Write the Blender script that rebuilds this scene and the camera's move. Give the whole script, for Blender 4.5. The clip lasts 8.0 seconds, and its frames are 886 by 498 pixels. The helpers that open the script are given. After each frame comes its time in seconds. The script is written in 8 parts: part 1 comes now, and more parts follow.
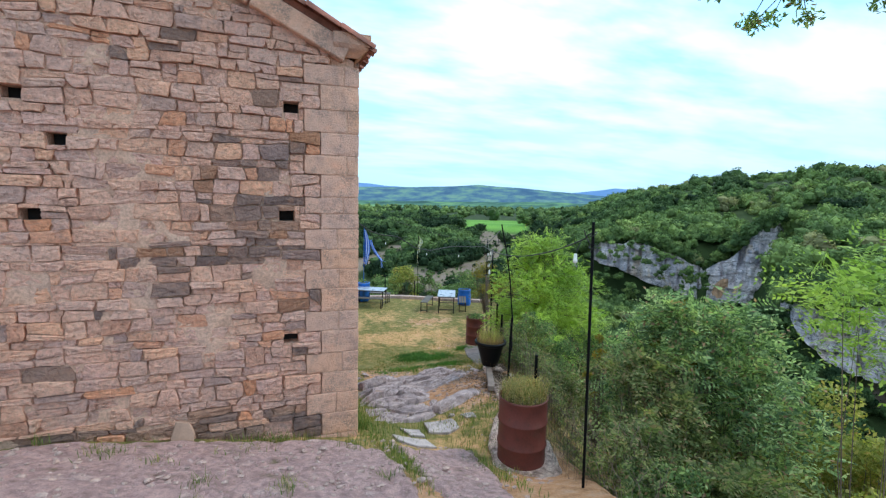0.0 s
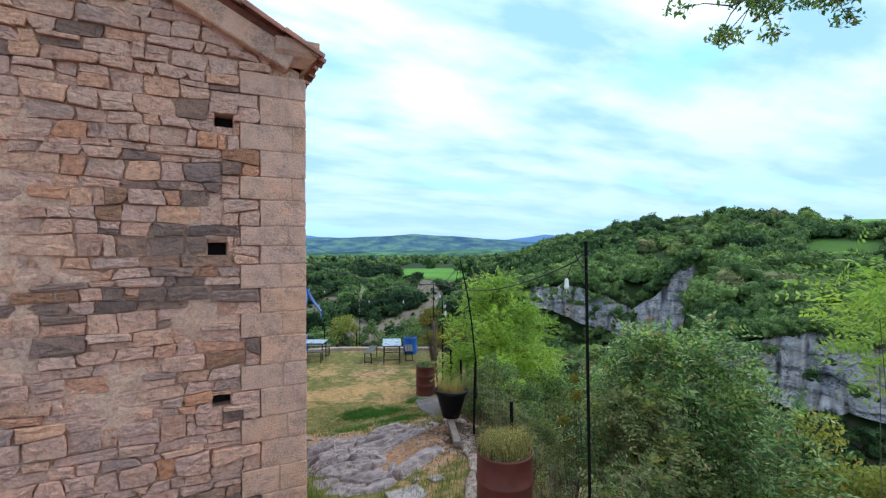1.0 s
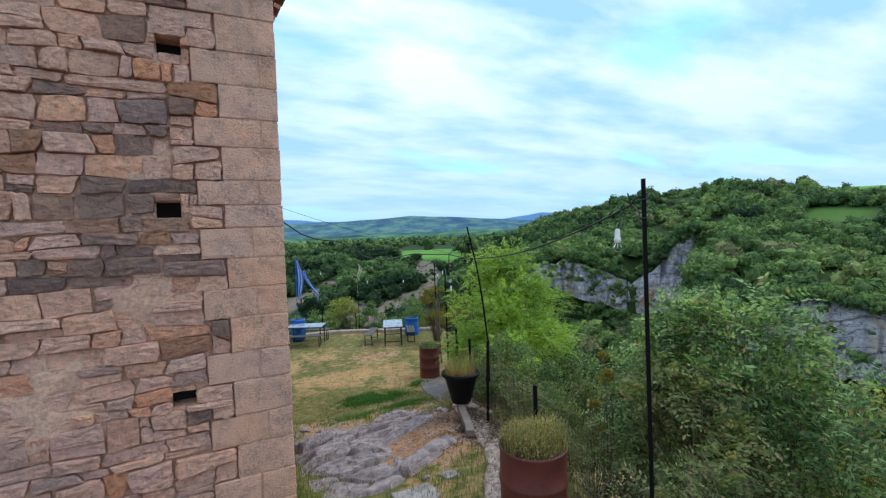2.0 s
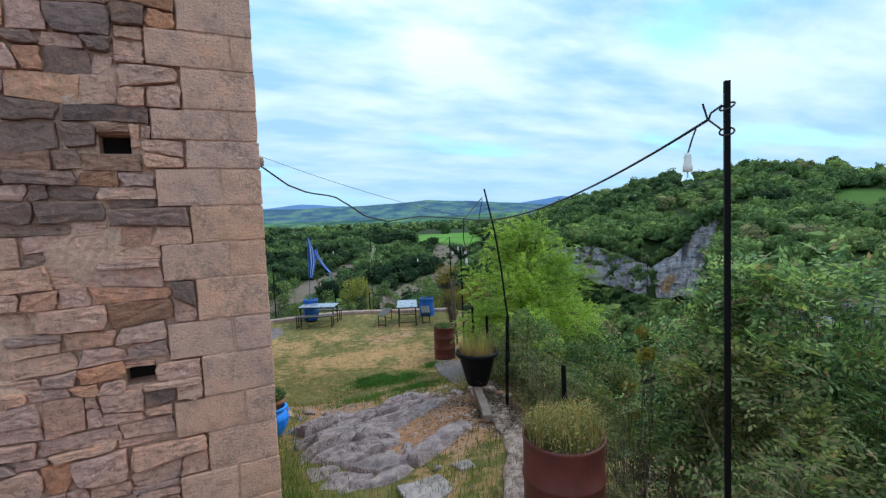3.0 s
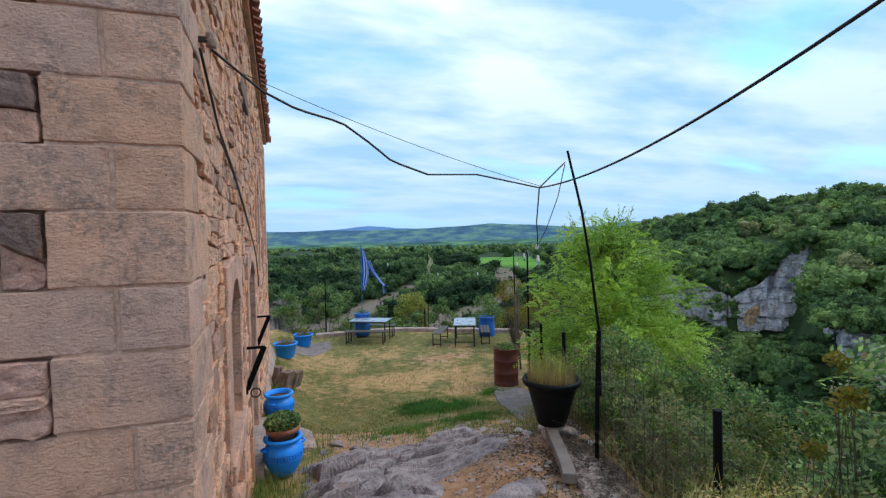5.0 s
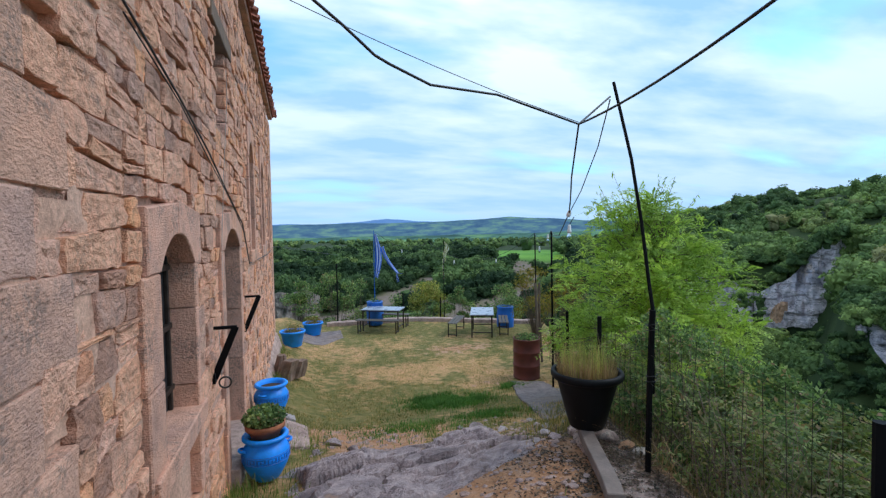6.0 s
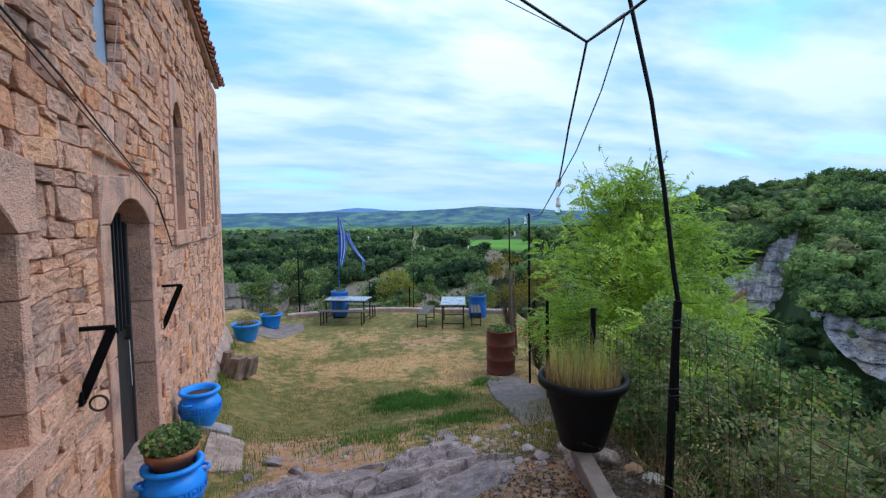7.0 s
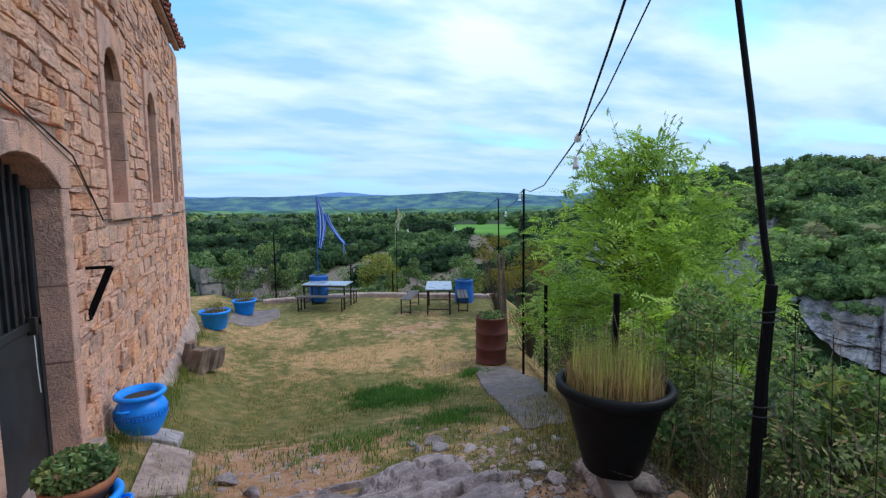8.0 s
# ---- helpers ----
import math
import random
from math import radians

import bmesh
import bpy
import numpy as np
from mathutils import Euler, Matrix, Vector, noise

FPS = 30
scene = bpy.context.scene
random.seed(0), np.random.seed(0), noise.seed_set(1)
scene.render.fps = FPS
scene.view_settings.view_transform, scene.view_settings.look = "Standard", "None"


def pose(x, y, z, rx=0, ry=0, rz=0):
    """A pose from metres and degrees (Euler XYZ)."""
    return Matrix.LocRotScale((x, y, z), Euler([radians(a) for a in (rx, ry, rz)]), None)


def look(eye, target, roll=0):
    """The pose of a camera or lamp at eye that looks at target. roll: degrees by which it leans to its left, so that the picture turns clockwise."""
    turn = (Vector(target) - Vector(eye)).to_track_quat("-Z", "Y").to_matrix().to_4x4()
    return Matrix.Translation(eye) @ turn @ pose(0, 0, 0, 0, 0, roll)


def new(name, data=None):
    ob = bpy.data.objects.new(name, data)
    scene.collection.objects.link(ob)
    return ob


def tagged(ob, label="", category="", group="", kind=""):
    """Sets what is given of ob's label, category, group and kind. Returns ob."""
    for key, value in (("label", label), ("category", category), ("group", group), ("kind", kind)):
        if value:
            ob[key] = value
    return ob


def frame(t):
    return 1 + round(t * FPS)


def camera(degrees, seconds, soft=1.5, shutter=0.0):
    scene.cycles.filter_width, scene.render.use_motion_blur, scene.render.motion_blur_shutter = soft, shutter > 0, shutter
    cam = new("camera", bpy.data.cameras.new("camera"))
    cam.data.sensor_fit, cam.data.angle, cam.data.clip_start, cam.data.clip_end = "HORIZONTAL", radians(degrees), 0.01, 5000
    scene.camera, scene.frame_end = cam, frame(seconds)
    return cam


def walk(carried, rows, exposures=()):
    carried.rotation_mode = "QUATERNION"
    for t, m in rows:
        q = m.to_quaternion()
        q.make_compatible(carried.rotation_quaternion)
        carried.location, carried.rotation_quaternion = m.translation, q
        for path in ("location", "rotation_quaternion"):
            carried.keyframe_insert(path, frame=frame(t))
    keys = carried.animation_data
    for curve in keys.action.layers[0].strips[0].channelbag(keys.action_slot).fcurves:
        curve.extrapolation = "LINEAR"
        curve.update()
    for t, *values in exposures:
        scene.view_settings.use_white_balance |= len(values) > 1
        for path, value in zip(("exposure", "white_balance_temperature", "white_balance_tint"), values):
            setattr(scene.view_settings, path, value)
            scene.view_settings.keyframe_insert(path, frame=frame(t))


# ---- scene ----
cam = camera(85.6, 8.0, 1.3)
PATH = [
    (0, (-1.029, -5.6, 4.471), (-0.332, -3.739, 4.242), 1.4),
    (0.5, (-1.031, -5.246, 4.373), (-0.221, -3.422, 4.246), 0.9),
    (1, (-1.034, -4.848, 4.231), (-0.094, -3.083, 4.209), -0.0),
    (1.5, (-0.892, -4.394, 4.082), (0.084, -2.649, 4.056), -1.4),
    (1.7, (-0.814, -4.235, 4.062), (0.15, -2.484, 4.007), -1.6),
    (2.8, (-0.412, -3.494, 3.78), (0.501, -1.722, 3.618), -2.4),
    (3, (-0.343, -3.397, 3.728), (0.537, -1.608, 3.563), -2.0),
    (3.5, (-0.164, -3.087, 3.582), (0.682, -1.281, 3.437), -1.9),
    (4, (0.036, -2.736, 3.453), (0.803, -0.893, 3.34), -1.3),
    (4.5, (0.155, -2.38, 3.352), (0.86, -0.51, 3.275), -0.9),
    (5, (0.322, -1.962, 3.236), (0.968, -0.07, 3.174), -1.1),
    (5.2, (0.394, -1.788, 3.218), (0.994, 0.119, 3.145), -1.15),
    (6.3, (0.746, -0.916, 2.876), (1.306, 1.002, 2.786), -0.9),
    (6.5, (0.819, -0.743, 2.861), (1.362, 1.179, 2.775), -1.1),
    (7, (0.986, -0.315, 2.81), (1.67, 1.56, 2.675), -0.6),
    (7.5, (1.122, 0.015, 2.704), (1.885, 1.858, 2.554), -0.1),
    (8, (1.213, 0.427, 2.672), (1.958, 2.273, 2.473), -0.4),
]
walk(cam, [(t, look(eye, target, roll)) for t, eye, target, roll in PATH],
     [(0.0, 0.42, 6500, 8), (0.5, 0.3, 6500, 9), (1.0, 0.18, 6500, 9), (2.0, 0.05, 6500, 9), (3.0, 0.0, 6500, 9), (4.0, -0.05, 6550, 9), (5.0, -0.08, 6500, 11), (6.0, -0.04, 6350, 14), (6.5, 0.0, 6250, 15), (8.0, -0.04, 6200, 15)])

# ---------------------------------------------------------------- light
SUN_EL, SUN_AZ = 48.0, 98.0
world = bpy.data.worlds.new("sky")
scene.world = world
world.use_nodes = True
wt = world.node_tree
wt.nodes.clear()


def wnode(kind, **kw):
    n = wt.nodes.new(kind)
    for k, v in kw.items():
        n.inputs[k].default_value = v
    return n


w_out = wnode("ShaderNodeOutputWorld")
w_bg = wnode("ShaderNodeBackground", Strength=0.1)
w_sky = wnode("ShaderNodeTexSky")
w_sky.sky_type, w_sky.sun_disc = "NISHITA", False
w_sky.sun_elevation, w_sky.sun_rotation = radians(SUN_EL), radians(SUN_AZ)
w_sky.air_density, w_sky.dust_density = 1.0, 0.6
w_co = wnode("ShaderNodeTexCoord")
w_sep = wnode("ShaderNodeSeparateXYZ")
w_add = wnode("ShaderNodeMath")
w_add.operation = "ADD"
w_add.inputs[1].default_value = 0.16
w_max = wnode("ShaderNodeMath")
w_max.operation = "MAXIMUM"
w_max.inputs[1].default_value = 0.05
w_dx, w_dy = wnode("ShaderNodeMath"), wnode("ShaderNodeMath")
w_dx.operation = w_dy.operation = "DIVIDE"
w_com = wnode("ShaderNodeCombineXYZ")
L = wt.links.new
L(w_co.outputs["Generated"], w_sep.inputs[0])
L(w_sep.outputs["Z"], w_add.inputs[0])
L(w_add.outputs[0], w_max.inputs[0])
L(w_sep.outputs["X"], w_dx.inputs[0]), L(w_sep.outputs["Y"], w_dy.inputs[0])
L(w_max.outputs[0], w_dx.inputs[1]), L(w_max.outputs[0], w_dy.inputs[1])
L(w_dx.outputs[0], w_com.inputs["X"]), L(w_dy.outputs[0], w_com.inputs["Y"])
w_map = wnode("ShaderNodeMapping")
w_map.inputs["Rotation"].default_value = (0, 0, 0.5)
w_map.inputs["Scale"].default_value = (0.5, 0.95, 1.0)
w_map.inputs["Location"].default_value = (3.1, 1.4, 0.0)
L(w_com.outputs[0], w_map.inputs[0])
w_n1 = wnode("ShaderNodeTexNoise", Scale=1.25, Detail=5.0, Roughness=0.48, Distortion=0.3)
w_n2 = wnode("ShaderNodeTexNoise", Scale=2.1, Detail=6.0, Roughness=0.52)
L(w_map.outputs[0], w_n1.inputs["Vector"]), L(w_map.outputs[0], w_n2.inputs["Vector"])
w_cover = wnode("ShaderNodeMapRange")
w_cover.interpolation_type = "SMOOTHSTEP"
for k, v in (("From Min", 0.30), ("From Max", 0.47), ("To Min", 0.0), ("To Max", 1.0)):
    w_cover.inputs[k].default_value = v
L(w_n1.outputs["Fac"], w_cover.inputs["Value"])
w_tone = wnode("ShaderNodeValToRGB")
w_tone.color_ramp.elements[0].position, w_tone.color_ramp.elements[0].color = 0.38, (4.05, 7.4, 11.0, 1)
w_tone.color_ramp.elements[1].position, w_tone.color_ramp.elements[1].color = 0.60, (10.2, 12.15, 12.9, 1)
L(w_n2.outputs["Fac"], w_tone.inputs["Fac"])
w_mix = wnode("ShaderNodeMix")
w_mix.data_type = "RGBA"
w_tint = wnode("ShaderNodeMix")
w_tint.data_type, w_tint.blend_type = "RGBA", "MULTIPLY"
w_tint.inputs["Factor"].default_value = 1.0
w_tint.inputs["B"].default_value = (1.35, 2.7, 3.2, 1)
L(w_sky.outputs[0], w_tint.inputs["A"])
L(w_cover.outputs[0], w_mix.inputs["Factor"])
L(w_tint.outputs["Result"], w_mix.inputs["A"]), L(w_tone.outputs["Color"], w_mix.inputs["B"])
w_low = wnode("ShaderNodeMapRange")
for k, v in (("From Min", 0.0), ("From Max", 0.36), ("To Min", 0.9), ("To Max", 0.0)):
    w_low.inputs[k].default_value = v
w_air = wnode("ShaderNodeMix")
w_air.data_type = "RGBA"
w_air.inputs["B"].default_value = (4.6, 7.6, 10.8, 1)
L(w_sep.outputs["Z"], w_low.inputs["Value"])
L(w_low.outputs[0], w_air.inputs["Factor"]), L(w_mix.outputs["Result"], w_air.inputs["A"])
L(w_air.outputs["Result"], w_bg.inputs["Color"]), L(w_bg.outputs[0], w_out.inputs[0])

sun = new("sun", bpy.data.lights.new("sun", "SUN"))
sun.data.energy, sun.data.angle, sun.data.color = 1.5, radians(25), (1.0, 0.95, 0.88)
az, el = radians(SUN_AZ), radians(SUN_EL)
sun.matrix_world = look((0, 0, 40), (-40 * math.sin(az) * math.cos(el), -40 * math.cos(az) * math.cos(el), 40 - 40 * math.sin(el)))


# ---------------------------------------------------------------- materials
class Tree:
    """Short hand for a node material."""

    def __init__(self, name):
        self.m = bpy.data.materials.new(name)
        self.m.use_nodes = True
        self.t = self.m.node_tree
        self.b = self.t.nodes["Principled BSDF"]
        self.co = None

    def n(self, kind, **kw):
        node = self.t.nodes.new(kind)
        for k, v in kw.items():
            node.inputs[k].default_value = v
        return node

    def link(self, a, b):
        self.t.links.new(a, b)

    def place(self, scale=(1, 1, 1), own=False):
        g = self.n("ShaderNodeTexCoord").outputs["Object"] if own else self.n("ShaderNodeNewGeometry").outputs["Position"]
        if scale == (1, 1, 1):
            return g
        m = self.n("ShaderNodeMapping", Scale=scale)
        self.link(g, m.inputs[0])
        return m.outputs[0]

    def noise(self, scale, detail=4.0, rough=0.55, stretch=(1, 1, 1), own=False, distortion=0.0):
        n = self.n("ShaderNodeTexNoise", Scale=scale, Detail=detail, Roughness=rough, Distortion=distortion)
        self.link(self.place(stretch, own), n.inputs["Vector"])
        return n.outputs["Fac"]

    def ramp(self, fac, stops, hard=False):
        r = self.n("ShaderNodeValToRGB")
        if hard:
            r.color_ramp.interpolation = "CONSTANT"
        e = r.color_ramp.elements
        while len(e) < len(stops):
            e.new(0.5)
        for el_, (p, c) in zip(e, stops):
            el_.position, el_.color = p, (*c, 1) if len(c) == 3 else c
        self.link(fac, r.inputs["Fac"])
        return r.outputs["Color"]

    def mix(self, fac, a, b, blend="MIX"):
        m = self.n("ShaderNodeMix")
        m.data_type, m.blend_type = "RGBA", blend
        for key, v in (("Factor", fac), ("A", a), ("B", b)):
            if isinstance(v, (int, float)):
                m.inputs[key].default_value = v
            elif isinstance(v, tuple):
                m.inputs[key].default_value = (*v, 1)
            else:
                self.link(v, m.inputs[key])
        return m.outputs["Result"]

    def rng(self, fac, a, b, lo=0.0, hi=1.0):
        m = self.n("ShaderNodeMapRange")
        for k, v in (("From Min", a), ("From Max", b), ("To Min", lo), ("To Max", hi)):
            m.inputs[k].default_value = v
        self.link(fac, m.inputs["Value"])
        return m.outputs["Result"]

    def math(self, op, a, b):
        m = self.n("ShaderNodeMath")
        m.operation = op
        for i, v in enumerate((a, b)):
            if isinstance(v, (int, float)):
                m.inputs[i].default_value = v
            else:
                self.link(v, m.inputs[i])
        return m.outputs[0]

    def random(self, island):
        return self.n("ShaderNodeNewGeometry").outputs["Random Per Island"] if island else self.n("ShaderNodeObjectInfo").outputs["Random"]

    def done(self, color, rough=0.8, metal=0.0, bump=None, strength=0.4, dist=0.01, spec=None):
        b = self.b
        for key, v in (("Base Color", color), ("Roughness", rough), ("Metallic", metal)):
            if isinstance(v, (int, float)):
                b.inputs[key].default_value = v
            elif isinstance(v, tuple):
                b.inputs[key].default_value = (*v, 1)
            else:
                self.link(v, b.inputs[key])
        if spec is not None:
            b.inputs["Specular IOR Level"].default_value = spec
        if bump is not None:
            n = self.n("ShaderNodeBump", Strength=strength, Distance=dist)
            self.link(bump, n.inputs["Height"])
            self.link(n.outputs["Normal"], b.inputs["Normal"])
        return self.m


def plain(name, color, rough=0.6, metal=0.0, vary=0.25, scale=8.0, grain=60.0, strength=0.25, dist=0.004, spec=None):
    """A colour with stains at one scale and grain at another."""
    t = Tree(name)
    a = t.noise(scale, 5)
    g = t.noise(grain, 3)
    c = t.mix(1.0, color, t.ramp(a, [(0.3, (1 - vary,) * 3), (0.7, (1 + vary,) * 3)]), "MULTIPLY")
    c = t.mix(0.35, c, t.ramp(g, [(0.3, (0.75,) * 3), (0.7, (1.2,) * 3)]), "MULTIPLY")
    r = t.rng(a, 0.3, 0.7, max(0.02, rough - 0.12), min(1, rough + 0.1))
    return t.done(c, r, metal, g, strength, dist, spec)


def stone_material(name, island, stops, tint=(1.0, 1.0, 1.0), wear=0.8):
    """Broken sandstone and limestone: each stone has its own colour, with stains, lichen and a rough face."""
    t = Tree(name)
    c = t.ramp(t.random(island), stops)
    stain = t.noise(6.0, 6, 0.62, (1, 1, 1.5))
    fine = t.noise(42.0, 6, 0.62)
    pit = t.noise(150.0, 3, 0.6)
    c = t.mix(t.rng(stain, 0.54, 0.70, 0.0, 0.4), c, (0.52, 0.33, 0.22))
    c = t.mix(t.rng(stain, 0.44, 0.30, 0.0, 0.45), c, (0.30, 0.26, 0.265))
    smear = t.noise(1.7, 7, 0.66)
    c = t.mix(t.rng(smear, 0.53, 0.62, 0.0, 0.45), c, t.ramp(fine, [(0.3, (0.44, 0.30, 0.22)), (0.7, (0.58, 0.41, 0.315))]))
    lichen = t.math("MULTIPLY", t.rng(t.noise(4.2, 5, 0.6), 0.55, 0.66), t.rng(t.noise(60.0, 4, 0.7), 0.45, 0.6, 0, 0.55))
    c = t.mix(lichen, c, (0.16, 0.145, 0.14))
    c = t.mix(wear, c, t.ramp(t.noise(21.0, 8, 0.7), [(0.30, (0.40, 0.37, 0.36)), (0.44, (0.95, 0.95, 0.95)), (0.66, (1.35, 1.33, 1.30))]), "MULTIPLY")
    c = t.mix(1.0, c, tint, "MULTIPLY")
    h = t.math("ADD", t.math("MULTIPLY", fine, 0.9), t.math("MULTIPLY", pit, 0.4))
    h = t.math("ADD", h, t.math("MULTIPLY", t.noise(7.0, 6, 0.58, (1, 1, 1.1)), 1.1))
    split = t.noise(11.0, 7, 0.68, (0.9, 0.9, 2.6))
    c = t.mix(t.rng(split, 0.40, 0.28, 0.0, 0.5), c, (0.20, 0.15, 0.13))
    h = t.math("ADD", h, t.math("MULTIPLY", split, 0.9))
    return t.done(c, 0.92, 0, h, 0.85, 0.036, 0.25)


RUBBLE = [(0.0, (0.52, 0.365, 0.275)), (0.14, (0.46, 0.35, 0.315)), (0.28, (0.52, 0.385, 0.30)), (0.42, (0.43, 0.34, 0.305)),
          (0.54, (0.53, 0.36, 0.255)), (0.66, (0.43, 0.335, 0.30)), (0.78, (0.50, 0.39, 0.33)), (0.88, (0.32, 0.265, 0.25)), (0.94, (0.50, 0.285, 0.175)), (1.0, (0.46, 0.35, 0.29))]
DUSKY = [(0.0, (0.22, 0.175, 0.155)), (0.3, (0.31, 0.24, 0.21)), (0.5, (0.19, 0.155, 0.145)), (0.7, (0.36, 0.265, 0.21)), (0.85, (0.40, 0.235, 0.145)), (1.0, (0.27, 0.225, 0.22))]
LIGHT = [(0.0, (0.62, 0.455, 0.335)), (0.18, (0.56, 0.445, 0.39)), (0.36, (0.68, 0.51, 0.39)), (0.5, (0.40, 0.335, 0.31)), (0.62, (0.66, 0.445, 0.275)), (0.8, (0.62, 0.50, 0.43)), (0.9, (0.29, 0.24, 0.22)), (1.0, (0.60, 0.37, 0.24))]
QUOIN = [(0.0, (0.48, 0.375, 0.30)), (0.3, (0.52, 0.405, 0.33)), (0.55, (0.46, 0.375, 0.32)), (0.8, (0.53, 0.405, 0.315)), (1.0, (0.48, 0.35, 0.255))]
M_RUB_P = stone_material("rubble_stone", False, RUBBLE, (1.49, 1.155, 1.07))
M_RUB_J = stone_material("rubble_stone_joined", True, RUBBLE, (1.49, 1.155, 1.07))
M_DUSK_P = stone_material("dusky_rubble_stone", False, DUSKY, (1.08, 0.88, 0.84))
M_DUSK_J = stone_material("dusky_rubble_stone_joined", True, DUSKY, (1.08, 0.88, 0.84))
M_LGT_P = stone_material("tan_rubble_stone", False, LIGHT, (1.38, 1.01, 0.87), 0.8)
M_LGT_J = stone_material("tan_rubble_stone_joined", True, LIGHT, (1.38, 1.01, 0.87), 0.8)


def dressed(name, tint):
    t = Tree(name)
    c = t.ramp(t.random(False), QUOIN)
    stain = t.noise(2.6, 6, 0.6)
    fine = t.noise(55.0, 6, 0.68)
    chisel = t.noise(24.0, 3, 0.6, (1, 1, 4.0))
    c = t.mix(t.rng(stain, 0.5, 0.72, 0, 0.45), c, (0.30, 0.265, 0.245))
    c = t.mix(t.rng(stain, 0.46, 0.3, 0, 0.45), c, (0.58, 0.37, 0.25))
    c = t.mix(t.rng(t.noise(1.3, 6, 0.7), 0.52, 0.66, 0, 0.5), c, (0.30, 0.255, 0.24))
    c = t.mix(t.rng(t.noise(85.0, 3, 0.6), 0.66, 0.74, 0, 0.7), c, (0.12, 0.10, 0.09))
    c = t.mix(0.7, c, t.ramp(t.noise(7.0, 7, 0.7), [(0.28, (0.62, 0.6, 0.58)), (0.48, (1, 1, 1)), (0.75, (1.15,) * 3)]), "MULTIPLY")
    c = t.mix(1.0, c, (tint[0] * 1.3, tint[1] * 1.2, tint[2] * 1.14), "MULTIPLY")
    lichen = t.math("MULTIPLY", t.rng(t.noise(3.4, 5, 0.62), 0.5, 0.6, 0, 1), t.rng(t.noise(46.0, 4, 0.7), 0.42, 0.58, 0, 0.62))
    c = t.mix(lichen, c, (0.17, 0.145, 0.13))
    tool = t.noise(64.0, 2, 0.5, (1, 1, 2.2))
    c = t.mix(0.3, c, t.ramp(tool, [(0.34, (0.65, 0.63, 0.61)), (0.47, (1, 1, 1)), (0.7, (1.12,) * 3)]), "MULTIPLY")
    pock = t.math("MULTIPLY", t.rng(t.noise(48.0, 4, 0.6), 0.63, 0.71, 0.0, 1.0), t.rng(t.noise(3.1, 4, 0.6), 0.45, 0.6))
    c = t.mix(t.math("MULTIPLY", pock, 0.35), c, (0.13, 0.095, 0.08))
    h = t.math("ADD", t.math("ADD", fine, t.math("MULTIPLY", chisel, 0.35)), t.math("MULTIPLY", t.noise(8.0, 5, 0.6), 1.6))
    h = t.math("ADD", t.math("SUBTRACT", h, t.math("MULTIPLY", pock, 0.9)), t.math("MULTIPLY", tool, 0.5))
    return t.done(c, 0.9, 0, h, 0.9, 0.017, 0.25)


M_QUOIN = dressed("dressed_sandstone", (1.10, 0.90, 0.88))
M_JAMB = dressed("pale_dressed_sandstone", (1.13, 0.88, 0.835))


def mortar():
    t = Tree("mortar")
    a, f = t.noise(2.2, 6), t.noise(38.0, 5, 0.7)
    c = t.ramp(a, [(0.3, (0.50, 0.30, 0.22)), (0.5, (0.70, 0.43, 0.315)), (0.7, (0.60, 0.395, 0.31))])
    c = t.mix(0.8, c, t.ramp(f, [(0.3, (0.5,) * 3), (0.7, (1.25,) * 3)]), "MULTIPLY")
    return t.done(c, 0.95, 0, f, 0.7, 0.012, 0.2)


M_MORTAR = mortar()


